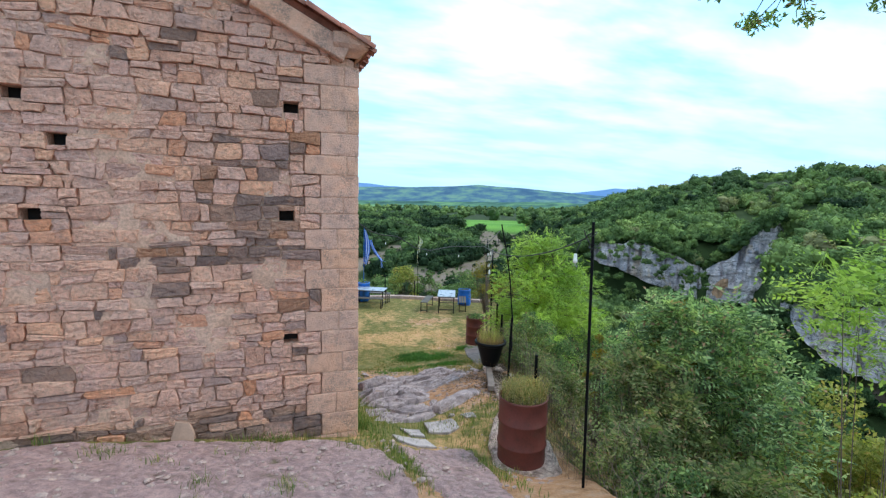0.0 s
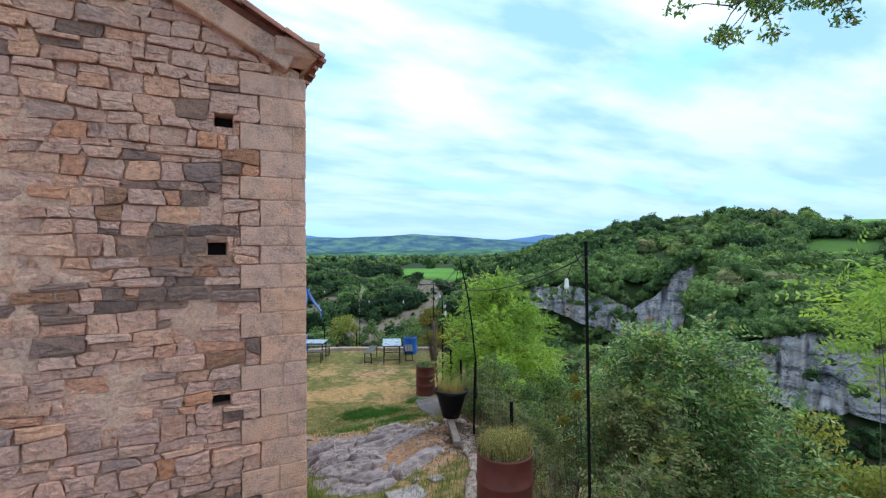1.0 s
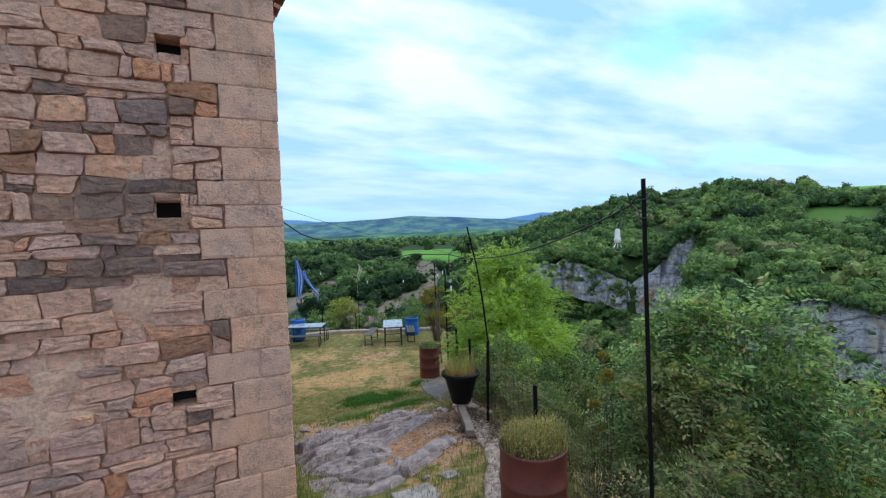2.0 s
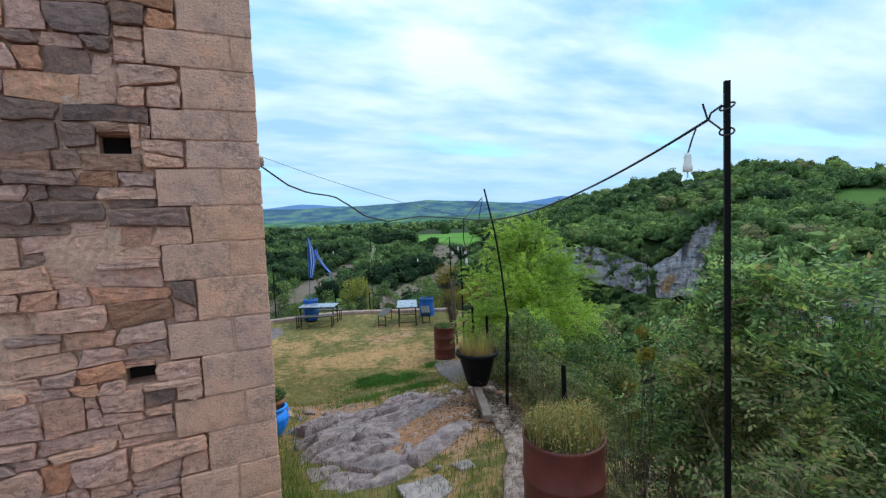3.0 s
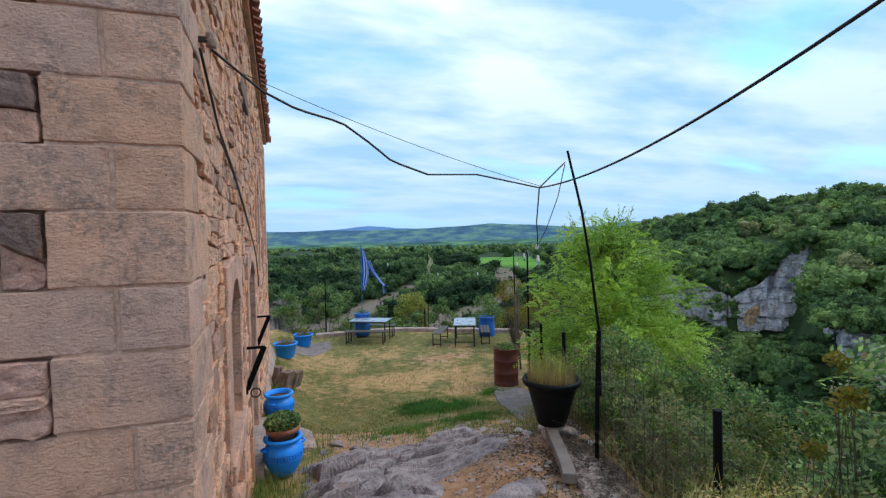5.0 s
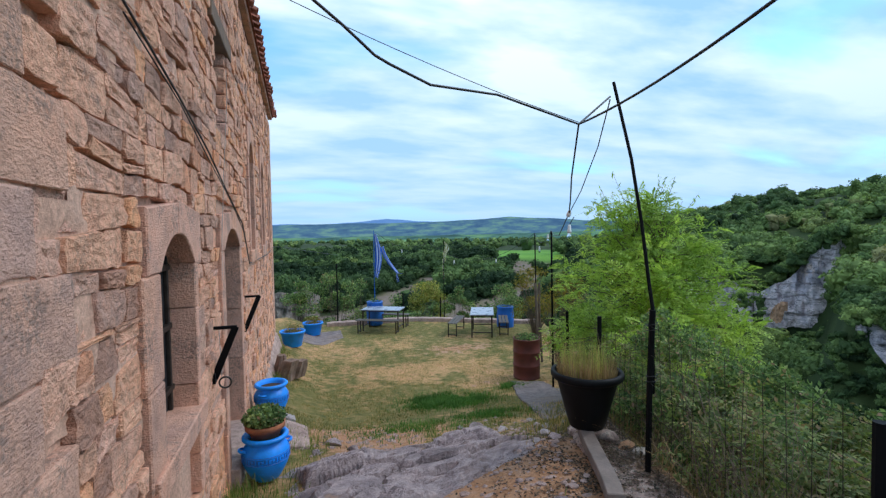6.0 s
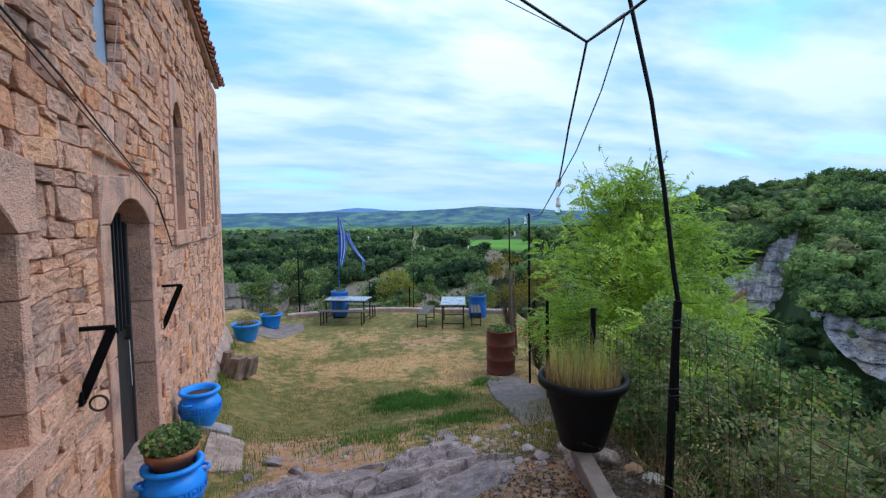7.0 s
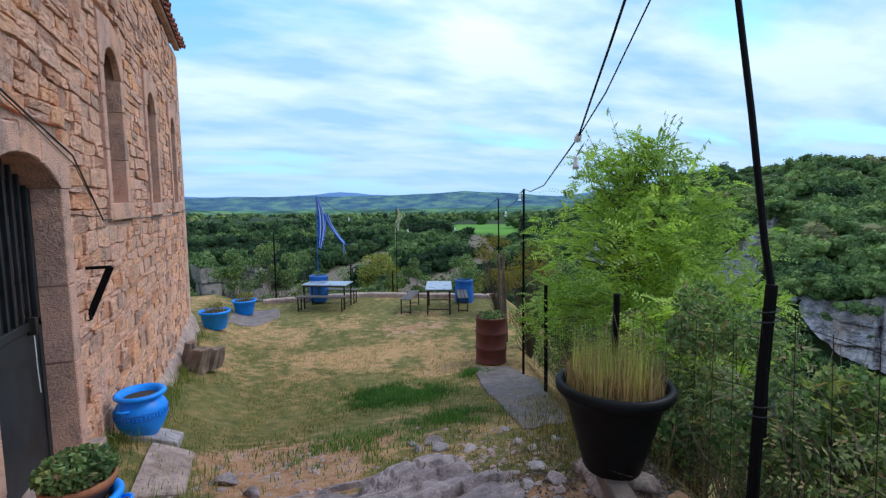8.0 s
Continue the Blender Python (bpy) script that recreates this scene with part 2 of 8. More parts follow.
def ground_mat():
    """Grass, dry grass, soil and bare stone, laid out by the zone attribute; woods floor far off."""
    t = Tree("ground_cover")
    z = t.n("ShaderNodeAttribute")
    z.attribute_name = "zone"
    sep = t.n("ShaderNodeSeparateColor")
    t.link(z.outputs["Color"], sep.inputs[0])
    dry, soil, far = sep.outputs
    big, mid, fine = t.noise(0.9, 5, 0.6), t.noise(5.5, 6, 0.65), t.noise(45.0, 5, 0.7)
    green = t.ramp(mid, [(0.28, (0.10, 0.108, 0.036)), (0.5, (0.20, 0.178, 0.06)), (0.74, (0.40, 0.26, 0.12))])
    tan = t.ramp(mid, [(0.28, (0.34, 0.22, 0.09)), (0.5, (0.54, 0.33, 0.15)), (0.72, (0.60, 0.32, 0.18))])
    earth = t.ramp(mid, [(0.3, (0.30, 0.155, 0.085)), (0.5, (0.50, 0.265, 0.145)), (0.72, (0.54, 0.36, 0.26))])
    k = t.math("ADD", dry, t.math("MULTIPLY", t.math("SUBTRACT", mid, 0.5), 1.3))
    c = t.mix(t.rng(k, 0.3, 0.75), green, tan)
    k = t.math("ADD", soil, t.math("MULTIPLY", t.math("SUBTRACT", mid, 0.5), 1.4))
    c = t.mix(t.rng(k, 0.4, 0.65), c, earth)
    wood = t.ramp(t.noise(0.035, 6, 0.6), [(0.3, (0.018, 0.032, 0.012)), (0.5, (0.034, 0.054, 0.018)), (0.65, (0.055, 0.08, 0.028)), (0.75, (0.12, 0.11, 0.07))])
    c = t.mix(far, c, wood)
    z2 = t.n("ShaderNodeAttribute")
    z2.attribute_name = "land"
    sep2 = t.n("ShaderNodeSeparateColor")
    t.link(z2.outputs["Color"], sep2.inputs[0])
    scree = t.ramp(t.noise(0.16, 7, 0.68), [(0.3, (0.12, 0.095, 0.07)), (0.46, (0.23, 0.175, 0.15)), (0.58, (0.15, 0.135, 0.075)), (0.72, (0.31, 0.25, 0.235))])
    c = t.mix(t.rng(sep2.outputs[0], 0.35, 0.6), c, scree)
    c = t.mix(sep2.outputs[1], c, t.ramp(t.noise(0.02, 4), [(0.35, (0.10, 0.25, 0.035)), (0.65, (0.16, 0.33, 0.05))]))
    c = t.mix(0.6, c, t.ramp(fine, [(0.3, (0.55,) * 3), (0.7, (1.3,) * 3)]), "MULTIPLY")
    return t.done(c, 0.95, 0, fine, 0.8, 0.03, 0.15)


M_GROUND = ground_mat()


def rock_mat(name, stops, streak=(1, 1, 1), scale=2.2, bump=0.04):
    t = Tree(name)
    a, m, f = t.noise(scale, 6, 0.6, streak), t.noise(scale * 4.1, 6, 0.65, streak), t.noise(scale * 22, 5, 0.7)
    c = t.ramp(a, stops)
    c = t.mix(0.8, c, t.ramp(m, [(0.3, (0.5, 0.5, 0.52)), (0.52, (1,) * 3), (0.72, (1.25, 1.22, 1.18))]), "MULTIPLY")
    c = t.mix(0.5, c, t.ramp(f, [(0.3, (0.6,) * 3), (0.7, (1.25,) * 3)]), "MULTIPLY")
    return t.done(c, 0.9, 0, t.math("ADD", m, f), 0.9, bump, 0.25)


M_ROCK = rock_mat("limestone_outcrop", [(0.3, (0.22, 0.175, 0.18)), (0.44, (0.37, 0.295, 0.30)), (0.54, (0.52, 0.42, 0.42)), (0.62, (0.35, 0.27, 0.265)), (0.72, (0.54, 0.335, 0.22))])


def cliff_mat():
    """Limestone faces: grey-lilac rock with tan water stains, dark streaks and cracks."""
    t = Tree("cliff_limestone")
    a, m, f = t.noise(0.16, 6, 0.62, (1, 1, 0.8)), t.noise(0.55, 8, 0.68, (1, 1, 0.65)), t.noise(3.2, 6, 0.7)
    c = t.ramp(a, [(0.34, (0.40, 0.37, 0.43)), (0.44, (0.62, 0.57, 0.65)), (0.54, (0.92, 0.81, 0.84)), (0.64, (0.74, 0.66, 0.72))])
    c = t.mix(t.rng(t.noise(0.24, 6, 0.62, (1, 1, 0.3)), 0.56, 0.66, 0, 0.7), c, (0.74, 0.53, 0.40))
    c = t.mix(0.9, c, t.ramp(m, [(0.28, (0.32, 0.32, 0.34)), (0.44, (0.9, 0.9, 0.9)), (0.7, (1.25, 1.22, 1.2))]), "MULTIPLY")
    crack = t.math("ABSOLUTE", t.math("SUBTRACT", t.noise(0.24, 5, 0.6, (0.7, 0.7, 1.6)), 0.5), 0.0)
    c = t.mix(t.rng(crack, 0.0, 0.016, 0.85, 0.0), c, (0.06, 0.055, 0.06))
    beds = t.math("ABSOLUTE", t.math("SUBTRACT", t.noise(0.5, 5, 0.6, (0.16, 0.16, 1.3)), 0.5), 0.0)
    c = t.mix(t.rng(beds, 0.0, 0.02, 0.6, 0.0), c, (0.08, 0.07, 0.07))
    c = t.mix(t.rng(t.noise(0.35, 6, 0.65), 0.58, 0.68, 0, 0.6), c, (0.20, 0.155, 0.12))
    c = t.mix(0.5, c, t.ramp(f, [(0.3, (0.6,) * 3), (0.7, (1.25,) * 3)]), "MULTIPLY")
    return t.done(c, 0.95, 0, t.math("ADD", m, f), 0.9, 0.8, 0.2)


M_CLIFF = cliff_mat()
M_CAVE = rock_mat("rust_stained_rock", [(0.3, (0.52, 0.29, 0.19)), (0.6, (0.68, 0.40, 0.26))], (1, 1, 0.5), 0.4, 0.4)
M_GRAVEL = rock_mat("gravel_stones", [(0.3, (0.30, 0.215, 0.195)), (0.55, (0.48, 0.345, 0.31)), (0.75, (0.46, 0.29, 0.22))], (1, 1, 1), 4.0, 0.01)
M_SCREE = rock_mat("scree", [(0.3, (0.18, 0.15, 0.13)), (0.55, (0.31, 0.26, 0.22)), (0.75, (0.24, 0.21, 0.19))], (1, 1, 1), 0.15, 0.5)
M_CONC = rock_mat("gravelly_concrete", [(0.3, (0.36, 0.25, 0.215)), (0.5, (0.52, 0.37, 0.32)), (0.7, (0.60, 0.44, 0.37))], (1, 1, 1), 3.0, 0.02)
M_PATH = rock_mat("stony_path", [(0.3, (0.24, 0.19, 0.12)), (0.37, (0.43, 0.275, 0.26)), (0.48, (0.64, 0.42, 0.405)), (0.58, (0.48, 0.31, 0.30)), (0.70, (0.74, 0.54, 0.515))], (1, 1, 1), 3.4, 0.05)
M_KERB = rock_mat("brown_gravelly_concrete", [(0.36, (0.34, 0.235, 0.20)), (0.48, (0.68, 0.49, 0.43)), (0.60, (0.90, 0.72, 0.64))], (1, 1, 1), 13.0, 0.04)
M_PAD = rock_mat("worn_concrete", [(0.3, (0.17, 0.135, 0.13)), (0.5, (0.26, 0.21, 0.205)), (0.7, (0.23, 0.17, 0.14))], (1, 1, 1), 1.6, 0.012)
M_SLAB = rock_mat("pale_paving_stone", [(0.3, (0.32, 0.275, 0.275)), (0.55, (0.46, 0.395, 0.39)), (0.75, (0.40, 0.32, 0.28))], (1, 1, 1), 2.0, 0.01)


def leaf_mat(name, stops, lumps=0.5, light=0.35):
    """Leaves: every leaf has its own shade, whole clumps vary; some light passes through."""
    t = Tree(name)
    c = t.ramp(t.random(True), stops)
    c = t.mix(0.75, c, t.ramp(t.noise(lumps, 4, 0.6), [(0.32, (0.5, 0.56, 0.55)), (0.5, (1, 1, 1)), (0.68, (1.5, 1.32, 1.1))]), "MULTIPLY")
    m = t.done(c, 0.55, 0, None, spec=0.08)
    tr = t.n("ShaderNodeBsdfTranslucent")
    t.link(t.mix(1.0, c, (1.25, 1.4, 0.75), "MULTIPLY"), tr.inputs["Color"])
    ms = t.n("ShaderNodeMixShader", Fac=light)
    t.link(t.b.outputs[0], ms.inputs[1]), t.link(tr.outputs[0], ms.inputs[2])
    t.link(ms.outputs[0], t.t.nodes["Material Output"].inputs["Surface"])
    return m


M_FAR = leaf_mat("woodland_leaves", [(0.0, (0.034, 0.062, 0.032)), (0.4, (0.07, 0.116, 0.052)), (0.8, (0.118, 0.175, 0.073)), (1.0, (0.185, 0.24, 0.10))], 0.045, 0.2)


def crown_mat():
    """Far crowns: every tree has its own green; its clusters vary a little."""
    t = Tree("woodland_crowns")
    z = t.n("ShaderNodeAttribute")
    z.attribute_name = "tint"
    # The darkest stop holds the shade of crowns overhung low in the gorge.
    c = t.ramp(z.outputs["Fac"], [(0.0, (0.028, 0.052, 0.026)), (0.35, (0.094, 0.152, 0.060)), (0.7, (0.175, 0.25, 0.086)), (0.9, (0.23, 0.295, 0.10)), (1.0, (0.23, 0.225, 0.11))])
    c = t.mix(1.0, c, t.ramp(t.random(True), [(0.0, (0.62,) * 3), (0.5, (1.0,) * 3), (1.0, (1.5, 1.45, 1.3))]), "MULTIPLY")
    m = t.done(c, 0.7, 0, None, spec=0.05)
    tr = t.n("ShaderNodeBsdfTranslucent")
    t.link(t.mix(1.0, c, (1.2, 1.35, 0.75), "MULTIPLY"), tr.inputs["Color"])
    ms = t.n("ShaderNodeMixShader", Fac=0.15)
    t.link(t.b.outputs[0], ms.inputs[1]), t.link(tr.outputs[0], ms.inputs[2])
    t.link(ms.outputs[0], t.t.nodes["Material Output"].inputs["Surface"])
    return m


M_CROWN = crown_mat()
M_BUSH = leaf_mat("shrub_leaves", [(0.0, (0.06, 0.105, 0.05)), (0.4, (0.13, 0.20, 0.086)), (0.8, (0.25, 0.345, 0.14)), (0.92, (0.37, 0.46, 0.20)), (0.95, (0.36, 0.24, 0.16)), (1.0, (0.30, 0.18, 0.13))], 1.6, 0.4)
M_BRIGHT = leaf_mat("fresh_green_leaves", [(0.0, (0.19, 0.285, 0.06)), (0.5, (0.33, 0.46, 0.105)), (1.0, (0.48, 0.60, 0.17))], 0.8, 0.45)
M_FEATHER = leaf_mat("feathered_leaves", [(0.0, (0.07, 0.12, 0.062)), (0.4, (0.18, 0.27, 0.125)), (0.78, (0.37, 0.49, 0.22)), (0.92, (0.50, 0.60, 0.29)), (0.96, (0.40, 0.26, 0.18)), (1.0, (0.34, 0.20, 0.15))], 1.4, 0.4)
M_OLIVE = leaf_mat("olive_yellow_leaves", [(0.0, (0.16, 0.185, 0.05)), (0.5, (0.28, 0.30, 0.08)), (0.85, (0.42, 0.39, 0.12)), (1.0, (0.40, 0.27, 0.12))], 1.0, 0.4)
M_SCRUB = leaf_mat("grey_green_scrub", [(0.0, (0.07, 0.095, 0.042)), (0.4, (0.14, 0.18, 0.07)), (0.7, (0.235, 0.28, 0.105)), (0.82, (0.30, 0.28, 0.14)), (1.0, (0.24, 0.155, 0.10))], 1.6, 0.35)
M_YELLOW = leaf_mat("yellowing_leaves", [(0.0, (0.14, 0.14, 0.025)), (0.5, (0.23, 0.19, 0.035)), (1.0, (0.30, 0.19, 0.05))], 1.2)
M_GRASS = leaf_mat("grass_blades", [(0.0, (0.10, 0.118, 0.038)), (0.45, (0.19, 0.185, 0.062)), (0.75, (0.36, 0.26, 0.11)), (1.0, (0.56, 0.34, 0.17))], 0.8)
M_FRESH = leaf_mat("fresh_grass_blades", [(0.0, (0.075, 0.125, 0.03)), (0.5, (0.14, 0.205, 0.05)), (0.8, (0.24, 0.27, 0.08)), (1.0, (0.42, 0.33, 0.14))], 1.2)
M_LUSH = leaf_mat("lush_grass_blades", [(0.0, (0.055, 0.14, 0.035)), (0.6, (0.09, 0.205, 0.05)), (1.0, (0.15, 0.26, 0.07))], 1.5)
M_DRYG = leaf_mat("dry_grass_stems", [(0.0, (0.22, 0.15, 0.075)), (0.5, (0.38, 0.25, 0.125)), (1.0, (0.48, 0.34, 0.19))], 1.5, 0.15)
M_CHIVE = leaf_mat("thin_stems", [(0.0, (0.27, 0.33, 0.085)), (0.6, (0.46, 0.45, 0.15)), (1.0, (0.66, 0.45, 0.20))], 3.0, 0.3)
M_HERB = leaf_mat("browning_herbs", [(0.0, (0.19, 0.20, 0.075)), (0.5, (0.36, 0.34, 0.14)), (0.8, (0.52, 0.42, 0.20)), (1.0, (0.48, 0.28, 0.18))], 3.0, 0.3)
M_LITTER = leaf_mat("dead_leaves", [(0.0, (0.045, 0.032, 0.024)), (0.5, (0.09, 0.062, 0.045)), (0.85, (0.17, 0.115, 0.08)), (1.0, (0.30, 0.22, 0.17))], 3.0, 0.1)
M_BARK = plain("bark", (0.12, 0.09, 0.065), 0.9, 0, 0.35, 6, 40, 0.8, 0.01)
M_CORD = plain("pale_cord", (0.45, 0.40, 0.36), 0.8)
M_TWIG = plain("dry_twigs", (0.24, 0.18, 0.14), 0.9, 0, 0.3, 6, 40, 0.5, 0.004)
M_BLACK = plain("black_paint", (0.004, 0.004, 0.005), 0.6, 0, 0.3, 10, 80, 0.3, 0.002, 0.12)
M_STUMP = plain("weathered_stump", (0.23, 0.155, 0.12), 0.9, 0, 0.4, 7, 50, 0.9, 0.012)
M_STEEL = plain("rusty_black_steel", (0.035, 0.027, 0.022), 0.55, 0.3, 0.4, 14, 90, 0.4, 0.002)
M_CABLE = plain("black_cable", (0.012, 0.012, 0.012), 0.5)
M_PLASTIC = plain("black_plastic", (0.005, 0.005, 0.006), 0.6, 0, 0.25, 5, 120, 0.15, 0.002, 0.2)
M_BLUE = plain("blue_paint", (0.001, 0.28, 0.95), 0.5, 0, 0.2, 7, 70, 0.2, 0.003)
M_BLUE2 = plain("blue_plastic", (0.012, 0.13, 0.50), 0.4, 0, 0.2, 6, 60, 0.2, 0.003)
M_TERRA = plain("terracotta", (0.36, 0.13, 0.06), 0.8, 0, 0.25, 9, 60, 0.3, 0.003)
M_BRICK = plain("broken_brick", (0.52, 0.27, 0.15), 0.85, 0, 0.3, 12, 60, 0.5, 0.005)
M_PALE = plain("broken_pale_stone", (0.62, 0.52, 0.46), 0.85, 0, 0.25, 12, 60, 0.5, 0.005)
M_PALE2 = plain("pinkish_slab", (0.42, 0.265, 0.195), 0.85, 0, 0.25, 5, 50, 0.5, 0.006)
M_TILE = plain("roof_tile_clay", (0.30, 0.11, 0.075), 0.85, 0, 0.45, 5, 40, 0.5, 0.006)
M_SOIL = plain("potting_soil", (0.06, 0.04, 0.028), 0.95, 0, 0.4, 20, 60, 0.9, 0.02)
M_PLANK = plain("weathered_plank", (0.20, 0.155, 0.135), 0.85, 0, 0.3, 6, 50, 0.6, 0.006)
M_BENCH = plain("slatted_bench_wood", (0.10, 0.085, 0.075), 0.7, 0, 0.3, 6, 50, 0.4, 0.004)
M_TOP = plain("pale_table_top", (0.28, 0.32, 0.40), 0.32, 0, 0.15, 4, 60, 0.1, 0.002)
M_WHITE = plain("white_plastic", (0.75, 0.75, 0.73), 0.4, 0, 0.06)
M_DARKDOOR = plain("dark_metal_door", (0.022, 0.023, 0.026), 0.5, 0.2, 0.3, 5, 60, 0.25, 0.003)
M_WOODB = plain("old_timber", (0.16, 0.10, 0.065), 0.85, 0, 0.35, 6, 40, 0.7, 0.008)
# Sky's reflection in a window pane, put into a pale blue.
M_SKYPANE = plain("pale_blue_sky_pane", (0.27, 0.36, 0.50), 0.6, 0, 0.15, 5, 50)
# Near-black for added sheets that paint the shade behind openings.
M_SHADE = plain("painted_shade", (0.015, 0.013, 0.012), 0.9)


def drum_mat():
    t = Tree("rust_red_paint")
    a, f = t.noise(4.0, 6, 0.6), t.noise(50.0, 4)
    c = t.ramp(a, [(0.3, (0.085, 0.022, 0.018)), (0.55, (0.15, 0.036, 0.028)), (0.75, (0.12, 0.045, 0.03))])
    c = t.mix(t.rng(t.noise(9.0, 6, 0.7), 0.6, 0.72, 0, 0.8), c, (0.07, 0.035, 0.02))
    c = t.mix(0.4, c, t.ramp(f, [(0.3, (0.7,) * 3), (0.7, (1.25,) * 3)]), "MULTIPLY")
    return t.done(c, t.rng(a, 0.3, 0.7, 0.45, 0.7), 0.1, f, 0.25, 0.003)


M_DRUM = drum_mat()


def glass():
    t = Tree("bulb_glass")
    t.b.inputs["Base Color"].default_value = (0.95, 0.97, 0.97, 1)
    t.b.inputs["Roughness"].default_value = 0.03
    t.b.inputs["Transmission Weight"].default_value = 1.0
    t.b.inputs["IOR"].default_value = 1.06
    return t.m


M_GLASS = glass()


def flag_mat(name, a, b, stripes):
    t = Tree(name)
    g = t.n("ShaderNodeUVMap")
    s = t.n("ShaderNodeSeparateXYZ")
    t.link(g.outputs[0], s.inputs[0])
    w = t.math("FRACT", t.math("MULTIPLY", s.outputs["X"], stripes), 0.0)
    k = t.math("GREATER_THAN", w, 0.5)
    c = t.mix(k, a, b)
    c = t.mix(0.5, c, t.ramp(t.noise(30, 4), [(0.3, (0.8,) * 3), (0.7, (1.1,) * 3)]), "MULTIPLY")
    return t.done(c, 0.8, 0, None, spec=0.1)


M_FLAG = flag_mat("blue_white_cloth", (0.02, 0.12, 0.60), (0.50, 0.62, 0.88), 2.6)
M_FLAG2 = flag_mat("faded_yellow_cloth", (0.55, 0.52, 0.18), (0.65, 0.68, 0.62), 6.0)


# ---------------------------------------------------------------- mesh helpers
def thing(name, m, label, category, group="", kind=""):
    """An Empty at a thing's base, which parents its parts."""
    ob = new(name)
    ob.empty_display_size = 0.1
    ob.matrix_world = m
    return tagged(ob, label, category, group, kind)


def part(name, bm, material, parent=None, label="", smooth=False):
    me = bpy.data.meshes.new(name)
    bm.to_mesh(me)
    bm.free()
    me.materials.append(material)
    if smooth:
        me.polygons.foreach_set("use_smooth", [True] * len(me.polygons))
    ob = new(name, me)
    ob.parent = parent
    return tagged(ob, label)


def raw(name, verts, faces, material, parent=None, label="", smooth=False):
    """A mesh from arrays: verts n x 3, faces m x k."""
    me = bpy.data.meshes.new(name)
    faces = np.asarray(faces, dtype=np.int32)
    k = faces.shape[1]
    me.vertices.add(len(verts))
    me.vertices.foreach_set("co", np.asarray(verts, dtype=np.float32).ravel())
    me.loops.add(faces.size)
    me.loops.foreach_set("vertex_index", faces.ravel())
    me.polygons.add(len(faces))
    me.polygons.foreach_set("loop_start", np.arange(0, faces.size, k, dtype=np.int32))
    me.polygons.foreach_set("loop_total", np.full(len(faces), k, dtype=np.int32))
    me.polygons.foreach_set("use_smooth", np.full(len(faces), smooth))
    me.update(calc_edges=True)
    me.materials.append(material)
    ob = new(name, me)
    ob.parent = parent
    return tagged(ob, label)


def box(bm, x0, x1, y0, y1, z0, z1, bevel=0.0, m=None):
    r = bmesh.ops.create_cube(bm, size=1.0)
    vs = r["verts"]
    for v in vs:
        v.co = Vector(((x0 + x1) / 2 + v.co.x * (x1 - x0), (y0 + y1) / 2 + v.co.y * (y1 - y0), (z0 + z1) / 2 + v.co.z * (z1 - z0)))
    if bevel:
        es = list({e for v in vs for e in v.link_edges})
        r = bmesh.ops.bevel(bm, geom=es, offset=bevel, segments=1, affect="EDGES", profile=0.5)
        vs = list({v for f in r["faces"] for v in f.verts} | {v for v in vs if v.is_valid})
    if m is not None:
        bmesh.ops.transform(bm, matrix=m, verts=vs)
    return vs


def a_box(x0, x1, y0, y1, z0, z1, bevel=0.0, m=None):
    bm = bmesh.new()
    box(bm, x0, x1, y0, y1, z0, z1, bevel, m)
    return bm


def lathe(profile, n=28, cap=True):
    """A turned body from (radius, height) pairs."""
    bm = bmesh.new()
    rings = []
    for r, z in profile:
        rings.append([bm.verts.new((r * math.cos(2 * math.pi * i / n), r * math.sin(2 * math.pi * i / n), z)) for i in range(n)])
    for a, b in zip(rings, rings[1:]):
        for i in range(n):
            bm.faces.new((a[i], a[(i + 1) % n], b[(i + 1) % n], b[i]))
    if cap:
        bm.faces.new(rings[0][::-1])
    return bm


def tube(bm, pts, radius, n=6, taper=1.0):
    """A tube along points; taper is the end radius over the start radius."""
    pts = [Vector(p) for p in pts]
    rings, prev = [], None
    for i, p in enumerate(pts):
        d = (pts[min(i + 1, len(pts) - 1)] - pts[max(i - 1, 0)]).normalized()
        side = d.cross(Vector((0, 0, 1)))
        if side.length < 1e-3:
            side = d.cross(Vector((0, 1, 0)))
        if prev is not None and side.dot(prev) < 0:
            side = -side
        side.normalize()
        prev = side
        up = side.cross(d)
        r = radius * (1 + (taper - 1) * i / max(1, len(pts) - 1))
        rings.append([bm.verts.new(p + r * (math.cos(2 * math.pi * k / n) * side + math.sin(2 * math.pi * k / n) * up)) for k in range(n)])
    for a, b in zip(rings, rings[1:]):
        for k in range(n):
            bm.faces.new((a[k], a[(k + 1) % n], b[(k + 1) % n], b[k]))
    bm.faces.new(rings[0][::-1]), bm.faces.new(rings[-1])


def sag(a, b, drop, n=14):
    a, b = Vector(a), Vector(b)
    return [a.lerp(b, i / n) - Vector((0, 0, drop * 4 * (i / n) * (1 - i / n))) for i in range(n + 1)]


